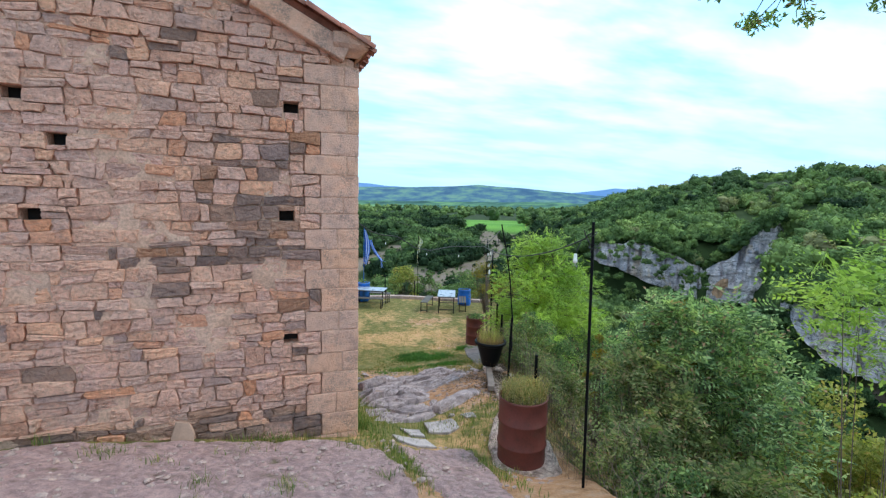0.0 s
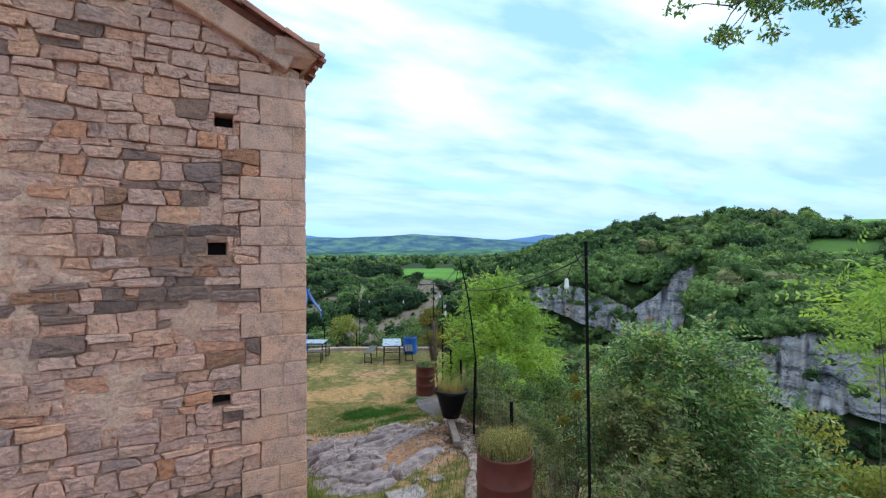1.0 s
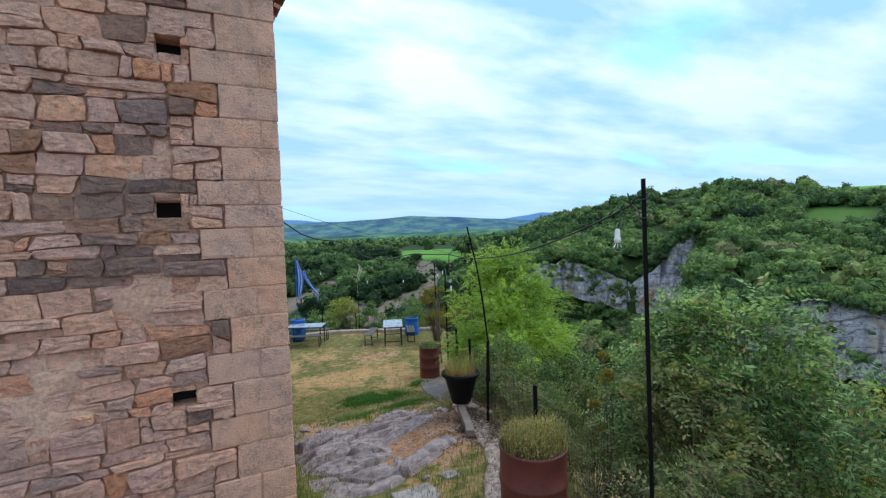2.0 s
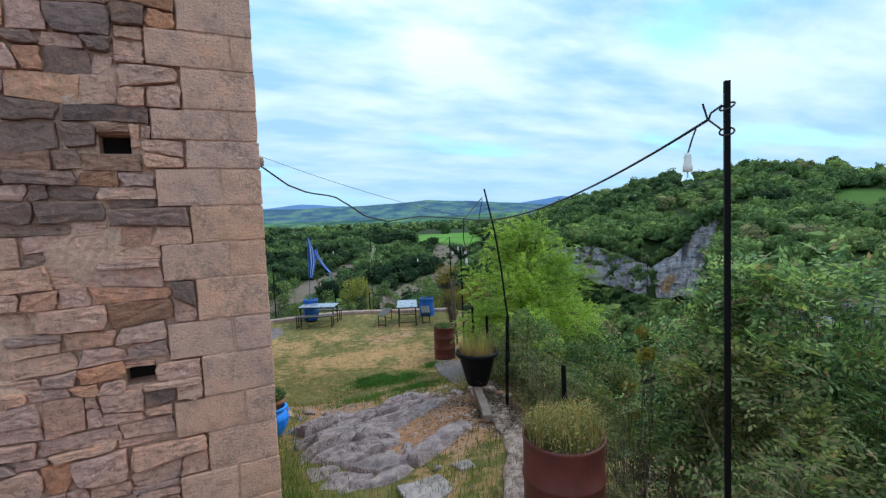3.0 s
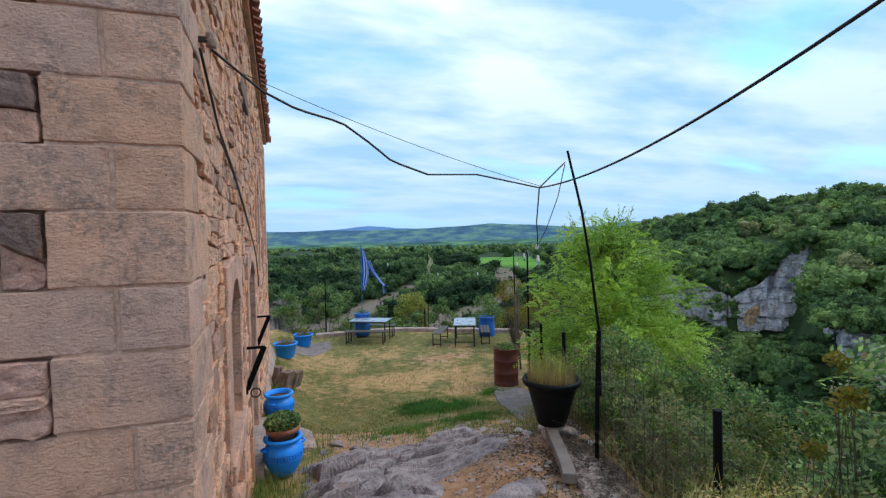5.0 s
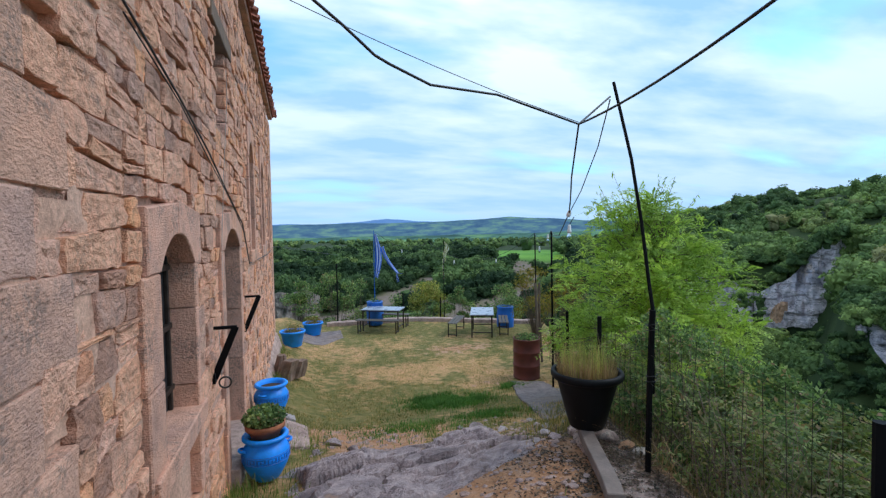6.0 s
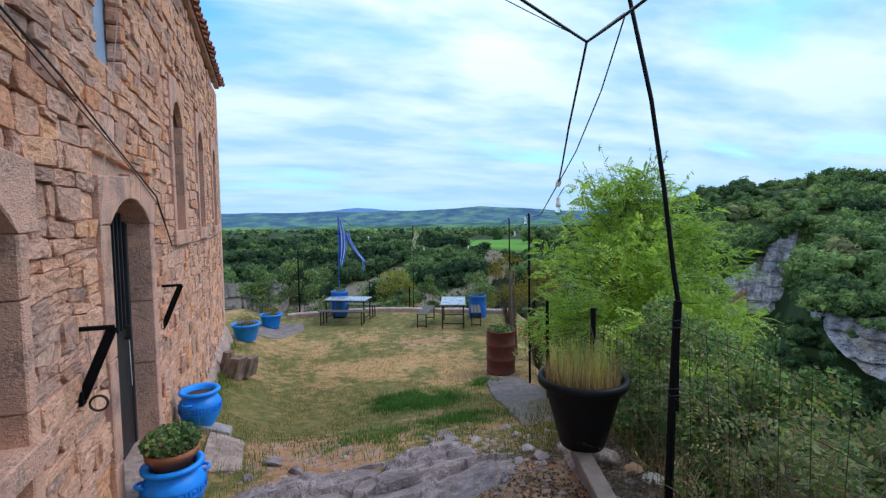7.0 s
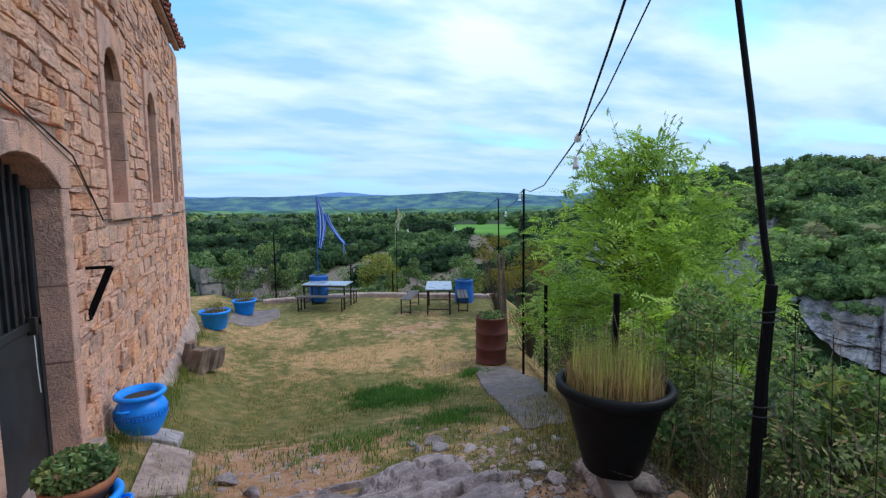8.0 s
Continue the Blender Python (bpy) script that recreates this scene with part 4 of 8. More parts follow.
part("window_sill", prism([(1.14, 1.74), (2.26, 1.74), (2.26, 1.86), (1.14, 1.86)], -0.04, 0.4, ew), M_JAMB, wall_east, "worn pale stone sill")
part("threshold", prism([(3.3, 0.62), (4.75, 0.62), (4.75, 0.858), (3.3, 0.858)], -0.1, 0.45, ew), M_CONC, wall_east)
for a, b, s, c in SLITS:
    m = (a + b) / 2
    arch(a, b, c - 0.24, c - 0.005, c + 0.26, 0.12, [m], 0.045)
    jamb(a, -1, s, c - 0.24, [s + 0.5, s + 1.0], 0.1), jamb(b, 1, s, c - 0.24, [s + 0.45, s + 0.95], 0.1)
    part("window_sill", prism([(a - 0.16, s - 0.17), (b + 0.2, s - 0.17), (b + 0.2, s), (a - 0.16, s)], -0.03, 0.36, ew), M_JAMB, wall_east)
    # Added sheet: shade of the deep recess as near-black colour.
    part("reveal_shade", a_box(-0.52, -0.5, a - 0.05, b + 0.05, s - 0.05, c + 0.24), M_SHADE, wall_east, "near-black sheet for the shade deep in a window recess")
part("lintel", prism([(ROUGH[0] - 0.2, ROUGH[3] - 0.01), (ROUGH[1] + 0.2, ROUGH[3] - 0.01), (ROUGH[1] + 0.2, ROUGH[3] + 0.16), (ROUGH[0] - 0.2, ROUGH[3] + 0.16)], -0.012, 0.5, ew), M_WOODB, wall_east, "old timber lintel")


def worn(bm, amount=0.003):
    for v_ in bm.verts:
        v_.co += Vector((random.uniform(-1, 1), random.uniform(-1, 1), random.uniform(-1, 1))) * amount
    return bm


def chipped(bm, amount=0.009):
    """A dressed block with worn, chipped arrises."""
    worn(bm, 0.002)
    bmesh.ops.subdivide_edges(bm, edges=[e_ for e_ in bm.edges if e_.calc_length() > 0.08], cuts=9, use_grid_fill=True)
    bm.normal_update()
    mid = sum((v_.co for v_ in bm.verts), Vector()) / len(bm.verts)
    o_ = Vector((random.uniform(0, 50), 0, 0))
    for v_ in bm.verts:
        ns = [f_.normal for f_ in v_.link_faces]
        if min(ns[0].dot(n_) for n_ in ns) < 0.97:
            k_ = max(0.0, noise.noise(v_.co * 9 + o_) + 0.5 * noise.noise(v_.co * 31 + o_) + 0.12)
            d_ = sum(ns, Vector()).normalized()
            v_.co -= d_ * amount * k_
    return bm


# ---- doors and shutters
def shutter_window():
    w = thing("window_1", pose(-0.15, (d1a + d1b) / 2, d1s), "arched window closed by a dark metal shutter behind bars", "window", kind="structure")
    hw, h = (d1b - d1a) / 2, d1c - d1s
    part("shutter", a_box(-0.02, 0.0, -hw, hw, 0, h - 0.01, 0.004), M_DARKDOOR, w)
    for z in (0.12, 0.5, 0.86):
        part("bar", a_box(0.0, 0.03, -hw, hw, z, z + 0.035, 0.004), M_STEEL, w)
    for y in (-hw + 0.02, -0.015, hw - 0.05):
        part("stile", a_box(0.0, 0.024, y, y + 0.03, 0, h - 0.06, 0.004), M_STEEL, w)


def bar_door():
    w = thing("door_1", pose(-0.17, (d2a + d2b) / 2, d2s), "tall dark metal door with upright bars over a solid panel", "door", kind="structure")
    hw, h = (d2b - d2a) / 2, d2c - d2s
    part("door_panel", a_box(-0.03, 0.0, -hw, hw, 0, 1.0, 0.005), M_DARKDOOR, w)
    # Added near-black sheet stands for the unlit room behind the bars.
    part("shade_backing", a_box(-0.16, -0.14, -hw, hw, 0.9, h), M_SHADE, w)
    n = 11
    for i in range(n):
        y = -hw + 0.04 + (2 * hw - 0.08) * i / (n - 1)
        part("bar", a_box(-0.02, 0.005, y - 0.011, y + 0.011, 1.0, h - 0.005 - 0.2 * (2 * i / (n - 1) - 1) ** 2, 0.003), M_DARKDOOR, w)
    part("rail", a_box(-0.025, 0.012, -hw, hw, 0.98, 1.04, 0.004), M_DARKDOOR, w)
    for y in (-hw, hw - 0.05):
        part("stile", a_box(-0.02, 0.012, y, y + 0.05, 0, 1.92, 0.004), M_DARKDOOR, w)
    handle = part("door_handle", a_box(0.0, 0.05, hw - 0.2, hw - 0.17, 0.95, 1.07, 0.005), M_STEEL, w)
    cord = bmesh.new()
    tube(cord, [(0.03, hw - 0.19, 0.95), (0.035, hw - 0.2, 0.75), (0.03, hw - 0.17, 0.55)], 0.0035, 5)
    part("cord", cord, M_WHITE, handle, "thin white cord")


def rough_window():
    a, b, s, c = ROUGH
    w = thing("window_2", pose(-0.14, (a + b) / 2, s), "rough window opening with a pale blue pane mirroring the sky", "window", kind="structure")
    hw = (b - a) / 2
    # Full-width pane; its blue is the mirrored sky as flat colour.
    part("shutter", a_box(-0.03, 0, -hw, hw, 0, c - s, 0.005), M_SKYPANE, w)
    for k in range(6):
        z0 = (c - s) * k / 6
        part("jamb_stone", worn(a_box(0.002, 0.135 - 0.02 * random.random(), hw - 0.055 - 0.02 * random.random(), hw - 0.003, z0 + 0.006, z0 + (c - s) / 6 - 0.006, 0.012), 0.006), M_LGT_P, w)
    part("shade_backing", a_box(-0.1, -0.08, -hw, hw, 0, c - s), M_SHADE, w)


shutter_window(), bar_door(), rough_window()


# ---- rubble masonry
def lay_wall(u0, u1, v0, v1, blocked, seed, lo=0.08, hi=0.18, limit=None):
    """Stones of a rubble wall: four-cornered outlines in wavy courses, broken round the blocked rectangles."""
    rnd = random.Random(seed)
    wave = lambda u, k: 0.016 * math.sin(u * 1.7 + k * 2.3) + 0.011 * math.sin(u * 4.1 + k * 5.1) + 0.008 * math.sin(u * 9.3 + k * 1.7)
    out, v, k = [], v0, 0
    while v < v1:
        h = rnd.uniform(lo, hi)
        if rnd.random() < 0.2:
            h *= 0.6
        mid = v + h / 2
        cuts = sorted((b[0], b[1]) for b in blocked if b[2] < v + h * 0.8 and b[3] > v + h * 0.2)
        spans, at_u = [], u0
        for a, b in cuts:
            if a > at_u:
                spans.append((at_u, a))
            at_u = max(at_u, b)
        if at_u < u1:
            spans.append((at_u, u1))
        # small stones fill what the course leaves free round holes and beside the shorter corner stones
        rects = [b for b in blocked if b[2] < v + h * 0.8 and b[3] > v + h * 0.2]
        if limit is None or limit(u0, v + h):
            edge_u = min((b[0] for b in rects if b[1] >= u1), default=None)
            for b in rects:
                if b[1] - b[0] < 0.3:
                    strips = [(b[0], b[1], v, b[2]), (b[0], b[1], b[3], v + h)]
                elif edge_u is not None and b[1] >= u1:
                    strips = [(edge_u, b[0], max(v, b[2]), min(v + h, b[3]))]
                else:
                    strips = []
                for a, e, c, d in strips:
                    if d - c > 0.028 and e - a > 0.05:
                        out.append([(a, c), (e, c + rnd.uniform(-0.006, 0.006)), (e, d), (a, d + rnd.uniform(-0.006, 0.006))])
        for a, b in spans:
            u = a
            while u < b - 0.03:
                w = min(max(rnd.gauss(0.235, 0.095), 0.075), 0.46) * (1.2 if h < 0.1 else 1.0)
                if b - u - w < 0.1:
                    w = b - u
                s0, s1 = (0 if u == a else rnd.gauss(0, 0.012)), (0 if u + w >= b else rnd.gauss(0, 0.012))
                quad = [(u + s0, v + wave(u, k)), (u + w + s1, v + wave(u + w, k)), (u + w - s1, v + h + wave(u + w, k + 1)), (u - s0, v + h + wave(u, k + 1))]
                if limit is None or limit((u + w / 2), v + h):
                    if h > 0.13 and rnd.random() < 0.22:
                        f = rnd.uniform(0.35, 0.65)
                        l = (quad[0][0] + (quad[3][0] - quad[0][0]) * f, quad[0][1] + (quad[3][1] - quad[0][1]) * (f + rnd.uniform(-.1, .1)))
                        r = (quad[1][0] + (quad[2][0] - quad[1][0]) * f, quad[1][1] + (quad[2][1] - quad[1][1]) * (f + rnd.uniform(-.1, .1)))
                        out += [[quad[0], quad[1], r, l], [l, r, quad[2], quad[3]]]
                    else:
                        out.append(quad)
                u += w
        v += h
        k += 1
    return out


def stone_shape(quad, rnd, at, n_side=3, proud=0.03, gap=(0.001, 0.011), square=0.0, rough=0.018):
    """One stone: an uneven rounded outline with a raised, broken face. A rim, three rings and a middle."""
    q = [Vector((p[0], p[1])) for p in quad]
    c = sum(q, Vector((0, 0))) / 4
    rim = []
    g = gap[0] + gap[1] * rnd.random() ** 2
    for i in range(4):
        a, b = q[i], q[(i + 1) % 4]
        for j in range(n_side):
            p = a.lerp(b, j / n_side)
            d = p - c
            corner = 0.86 + 0.06 * square + 0.1 * rnd.random() if j == 0 else 1.0
            p = c + d * corner
            p -= d.normalized() * (g + rnd.uniform(-0.009, 0.012) * (1 - 0.25 * square))
            rim.append(p)
    out = proud * rnd.uniform(0.15, 1.5)
    tilt = (rnd.uniform(-0.04, 0.04), rnd.uniform(-0.06, 0.09))
    vs = [at(p.x, p.y, 0.05) for p in rim]
    for f, dep in ((0.985, 0.8), (0.92, 1.0), (0.5, 1.05)):
        for p in rim:
            e = c + (p - c) * f
            lift = out * dep + (tilt[0] * (e.x - c.x) + tilt[1] * (e.y - c.y)) + rnd.uniform(-0.3, 0.3) * rough
            vs.append(at(e.x, e.y, -max(lift, 0.002) + 0.03 - 0.006))
    vs.append(at(c.x, c.y, 0.024 - max(out + rnd.uniform(-0.006, 0.006), 0.004)))
    n = 4 * n_side
    fs = []
    for k in range(3):
        for i in range(n):
            fs.append((k * n + i, k * n + (i + 1) % n, (k + 1) * n + (i + 1) % n, (k + 1) * n + i))
    for i in range(n):
        fs.append((3 * n + i, 3 * n + (i + 1) % n, 4 * n))
    return vs, fs


def build_masonry(wall, quads_, at, near, m_part, m_join, seed, plain_far, dusky=None, gap=(0.001, 0.011), proud=0.02, square=0.5):
    """The stones close to the path are parts, the rest one joined mesh. dusky: how likely a place holds dark weathered stones."""
    rnd = random.Random(seed)
    pick = random.Random(seed + 50)
    dark_faces = []
    order = sorted(range(len(quads_)), key=lambda i: 0 if near(quads_[i]) else 1)
    vs_all, fs_all, base, made = [], [], 0, 0
    for i in order:
        vs, fs = stone_shape(quads_[i], rnd, at, 3 if near(quads_[i]) or not plain_far else 2, proud, gap, square)
        if near(quads_[i]) and made < 300:
            me = bpy.data.meshes.new("stone")
            me.from_pydata(vs, [], fs)
            me.materials.append(M_DUSK_P if dusky and pick.random() < dusky(quads_[i]) else m_part)
            ob = new("stone", me)
            ob.parent = wall
            made += 1
        else:
            vs_all += vs
            fs_all += [tuple(j + base for j in f) for f in fs]
            dark_faces += [1 if dusky and pick.random() < dusky(quads_[i]) else 0] * len(fs)
            base += len(vs)
    me = bpy.data.meshes.new("stonework")
    me.from_pydata(vs_all, [], fs_all)
    me.materials.append(m_join)
    me.materials.append(M_DUSK_J)
    me.polygons.foreach_set("material_index", dark_faces)
    ob = new("stonework", me)
    ob.parent = wall
    tagged(ob, kind="stuff")


QZ = (5.86, 5.64, 5.37, 5.12, 4.87, 4.65, 4.40, 4.21, 4.035, 3.80, 3.57, 3.34, 3.07, 2.84, 2.57, 2.33, 2.07, 1.82, 1.55, 1.30, 1.05)
QS = (0.16, 0.13, 0.13, 0.17, 0.235, 0.22, 0.22, 0.18, 0.25, 0.2)
quoin_blocks = [(lo_, hi_, 1 - i % 2) for i, (hi_, lo_) in enumerate(zip(QZ, QZ[1:]))]
rnd_gap = random.Random(12)
GAP = [-0.605 if k else -rnd_gap.choice((0.56, 0.66, 0.76, 0.86)) for a, b, k in quoin_blocks]
south_block = [(g_, 0.1, a, b) for g_, (a, b, k) in zip(GAP, quoin_blocks)] + [(-0.32, 0.1, EAVE - 0.07, EAVE + 0.3)]
south_block += [(o[0], o[1], o[2], o[3]) for o in SOUTH_OPEN]
east_block = [(-0.1, 0.30 if k else 0.5, a, b) for a, b, k in quoin_blocks]
for a, b, s, c in SLITS:
    east_block += [(a - 0.11, b + 0.11, s, c - 0.14), (a - 0.12, b + 0.12, c - 0.14, c + 0.25), (a - 0.16, b + 0.2, s - 0.17, s)]
east_block += [(d1a - 0.24, d1b + 0.1, 1.3, 2.76), (d1a - 0.2, d1b + 0.2, 2.76, 3.1), (1.12, 2.3, 1.7, 1.86), (d2a - 0.17, d2b + 0.13, 0.7, 2.78), (d2a - 0.2, d2b + 0.2, 2.78, 3.12), (3.3, 4.75, 0.5, 0.86)]
east_block += [(ROUGH[0], ROUGH[1], ROUGH[2], ROUGH[3]), (ROUGH[0] - 0.2, ROUGH[1] + 0.2, ROUGH[3], ROUGH[3] + 0.16)]
SOUTH_STONES = lay_wall(-5.4, 0.0, 0.95, RIDGE, south_block, 5, limit=lambda u, v: v < EAVE + 0.0 + (-u) * SL - 0.04 and v < RIDGE - 0.2)
EAST_STONES = lay_wall(0.0, LONG, -0.35, EAVE + 0.02, east_block, 8, 0.07, 0.175, limit=lambda u, v: v < EAVE + 0.03 - DROP * u)
for g_, (a, b, k) in zip(GAP, quoin_blocks):
    if not k:
        f0, f1 = rnd_gap.uniform(0.35, 0.65), rnd_gap.uniform(0.35, 0.65)
        p0, p1 = a + (b - a) * f0, a + (b - a) * f1
        low = [(g_, a), (-0.43, a), (-0.43, p1), (g_, p0)]
        if g_ < -0.7:
            c_ = rnd_gap.uniform(0.4, 0.6)
            pb, pt = (g_ + (-0.43 - g_) * c_, a), (g_ + (-0.43 - g_) * (c_ + 0.06), p0 + (p1 - p0) * c_)
            SOUTH_STONES += [[low[0], pb, pt, low[3]], [pb, low[1], low[2], pt]]
        else:
            SOUTH_STONES.append(low)
        SOUTH_STONES.append([(g_, p0), (-0.43, p1), (-0.43, b), (g_, b)])
def cut_round(stones, holes):
    """Stones that would close a hole are cut into pieces round it."""
    out = []
    for q in stones:
        x0, x1, z0, z1 = min(p[0] for p in q), max(p[0] for p in q), min(p[1] for p in q), max(p[1] for p in q)
        hit = next((o for o in holes if x0 < o[1] - 0.02 and x1 > o[0] + 0.02 and z0 < o[3] - 0.02 and z1 > o[2] + 0.02), None)
        if hit is None:
            out.append(q)
            continue
        a, b, c, d = hit
        for u, w, f, g in ((x0, x1, z0, c), (x0, x1, d, z1), (x0, a, max(z0, c), min(z1, d)), (b, x1, max(z0, c), min(z1, d))):
            if w - u > 0.035 and g - f > 0.028:
                out.append([(u, f), (w, f), (w, g), (u, g)])
    return out


SOUTH_STONES = cut_round(SOUTH_STONES, SOUTH_OPEN)
for i, (a, b, k) in enumerate(quoin_blocks):
    la, lb = (0.60, 0.30) if k else (0.425, 0.5)
    j = random.uniform(-0.003, 0.003)
    if k:
        s = QS[i // 2]
        part("quoin", chipped(a_box(-s, 0.004 + j, -0.004 - j, lb, a + 0.004, b - 0.004, 0.005)), M_QUOIN, wall_south)
        part("quoin", chipped(a_box(-la, -s - 0.012, -0.002 + j, 0.3, a + 0.004, b - 0.004, 0.005)), M_QUOIN, wall_south)
    else:
        part("quoin", chipped(a_box(-la, 0.004 + j, -0.004 - j, lb, a + 0.004, b - 0.004, 0.005)), M_QUOIN, wall_south)


part("bedding", a_box(-0.42, -0.007, 0.007, 0.29, QZ[-1], QZ[0] - 0.01), M_MORTAR, wall_south, "pale mortar in the joints of the corner stones")


def pointing(wall, at, u0, u1, v0, v1, cell, blocked, seed, limit=None, flush=0.46, deep=0.046, shallow=0.011):
    """Mortar squeezed between the stones: deep in some joints, smeared flush over others."""
    us, vs = np.arange(u0, u1, cell), np.arange(v0, v1, cell)
    U, W = np.meshgrid(us, vs, indexing="ij")
    a_ = smooth_noise(U, W, 0.7, seed, 3)
    b_ = smooth_noise(U, W, 0.13, seed + 1, 3)
    D = deep - (deep - shallow) * np.clip((a_ - (flush(U) if callable(flush) else flush)) * 4.0 + (b_ - 0.5) * 2.2 + 0.3, 0, 1)
    n_, m_ = U.shape
    ids = np.arange(n_ * m_).reshape(n_, m_)
    q_ = np.stack([ids[:-1, :-1], ids[1:, :-1], ids[1:, 1:], ids[:-1, 1:]], -1)
    cu, cv_ = U[:-1, :-1] + cell / 2, W[:-1, :-1] + cell / 2
    ok = np.ones(cu.shape, bool)
    for o in blocked:
        ok &= ~((cu > o[0] - cell * 0.6) & (cu < o[1] + cell * 0.6) & (cv_ > o[2] - cell * 0.6) & (cv_ < o[3] + cell * 0.6))
    if limit is not None:
        ok &= limit(cu, cv_)
    corners = np.array([at(0, 0, 0)[:], at(1, 0, 0)[:], at(0, 1, 0)[:], at(0, 0, 1)[:]])
    o_, eu, ev, ed = corners[0], corners[1] - corners[0], corners[2] - corners[0], corners[3] - corners[0]
    P = o_ + U[..., None] * eu + W[..., None] * ev + D[..., None] * ed
    ob = raw("pointing", P.reshape(-1, 3), q_[ok].reshape(-1, 4), M_MORTAR, wall, "rosy lime mortar smeared between the stones", True)
    tagged(ob, kind="stuff")


# A near-black sheet in each hole paints the shade of its depth.
for u, v in HOLES:
    part("hole_shade", a_box(u - 0.1, u + 0.11, 0.2, 0.22, v - 0.08, v + 0.08), M_SHADE, wall_south, "near-black sheet for the shade inside a putlog hole")
pointing(wall_south, sw, -5.4, 0.0, 0.95, RIDGE, 0.025, [(-0.605 if k else -0.43, 0.1, a, b) for a, b, k in quoin_blocks] + south_block[len(quoin_blocks):], 71, lambda u, v: v < EAVE - u * SL - 0.04, lambda u: 0.47 + 0.13 * step(-2.0, -0.9, u), 0.046, 0.009)
pointing(wall_east, ew, 0.0, LONG, -0.35, EAVE, 0.033, east_block, 75, lambda u, v: v < EAVE - 0.02 - DROP * u, 0.56, 0.048, 0.0115)


def weathered(q):
    """Dark stones lie in a patch beside the corner and in two streaks across the gable."""
    u, v = (q[0][0] + q[1][0]) / 2, (q[0][1] + q[2][1]) / 2
    k = 0.95 * math.exp(-((u + 1.05) / 0.5) ** 2 - ((v - 4.12) / 0.26) ** 2) + 0.7 * math.exp(-((u + 1.5) / 0.9) ** 2 - ((v - 3.72) / 0.14) ** 2)
    k += 0.55 * math.exp(-((u + 0.9) / 0.45) ** 2 - ((v - 4.95) / 0.2) ** 2) + 0.5 * math.exp(-((u + 0.75) / 0.2) ** 2 - ((v - 3.3) / 0.14) ** 2)
    return min(0.92, 0.05 + k + 0.5 * math.exp(-((v - 1.75) / 0.22) ** 2))


build_masonry(wall_south, SOUTH_STONES, sw, lambda q: q[0][0] > -2.3 and 1.2 < q[0][1] < 5.2, M_RUB_P, M_RUB_J, 3, False, weathered, (0.0005, 0.009), 0.030, 0.7)
build_masonry(wall_east, EAST_STONES, ew, lambda q: q[0][0] < 5.2 and 1.0 < q[0][1] < 4.6, M_LGT_P, M_LGT_J, 4, True, None, (0.0005, 0.010), 0.021, 0.35)
for a, b in ((-0.35, EAVE),):
    n = 0
    z = a
    b -= DROP * LONG
    while z < b - 0.1:
        h = random.uniform(0.22, 0.32)
        w = 0.3 if n % 2 else 0.5
        part("quoin", a_box(-w, 0.005, LONG - w, LONG + 0.005, z, min(z + h - 0.008, b), 0.008), M_QUOIN, wall_north)
        z += h
        n += 1


# ---------------------------------------------------------------- paving, outcrop, low walls
def h_at(x, y):
    return float(land(x, y))


def flat_slab(name, pts, lift, depth, material, label, category="paving slab", kind="structure", group=""):
    """A slab with a wavering edge that lies on the ground."""
    pts = [Vector(p) for p in pts]
    c = sum(pts, Vector((0, 0))) / len(pts)
    rim = []
    for a, b in zip(pts, pts[1:] + pts[:1]):
        n = max(2, int((b - a).length / 0.12))
        for i in range(n):
            p = a.lerp(b, i / n)
            rim.append(c + (p - c) * (1 + random.uniform(-0.03, 0.02)))
    bm = bmesh.new()
    rows = []
    for f, dz in ((1.0, -depth), (1.0, lift - 0.012), (0.97, lift), (0.6, lift + 0.006), (0.25, lift + 0.004)):
        rows.append([bm.verts.new((c.x + (p.x - c.x) * f, c.y + (p.y - c.y) * f, h_at(c.x + (p.x - c.x) * f, c.y + (p.y - c.y) * f) + dz + random.uniform(-0.004, 0.004))) for p in rim])
    for a, b in zip(rows, rows[1:]):
        for i in range(len(rim)):
            bm.faces.new((a[i], a[(i + 1) % len(rim)], b[(i + 1) % len(rim)], b[i]))
    bm.faces.new(rows[-1])
    bmesh.ops.recalc_face_normals(bm, faces=bm.faces)
    return tagged(part(name, bm, material), label, category, group, kind)


def rough_path(x0, x1, y0, y1, depth_in, lift, label):
    """Trodden stony ground: an uneven sheet that dives under the soil at its ragged edge."""
    X, Y = np.meshgrid(np.arange(x0, x1, 0.045), np.arange(y0, y1, 0.045), indexing="ij")
    d = depth_in(X, Y) + 0.22 * (smooth_noise(X, Y, 0.4, 81, 4) - 0.5)
    flag_n = smooth_noise(X + 0.2 * smooth_noise(X, Y, 0.3, 82, 2), Y, 0.55, 83, 2)
    stone = np.abs(flag_n - 0.5) * 2
    Z = land(X, Y) + lift - 0.12 * step(0.08, -0.1, d) + 0.05 * (smooth_noise(X, Y, 0.3, 84, 4) - 0.5) - 0.03 * step(0.09, 0.0, stone) + 0.02 * (smooth_noise(X, Y, 0.07, 85, 2) - 0.5)
    n, m = X.shape
    ids = np.arange(n * m).reshape(n, m)
    q = np.stack([ids[:-1, :-1], ids[1:, :-1], ids[1:, 1:], ids[:-1, 1:]], -1).reshape(-1, 4)
    tagged(raw("path", np.stack([X, Y, Z], -1).reshape(-1, 3), q, M_PATH), label, "path", kind="structure")


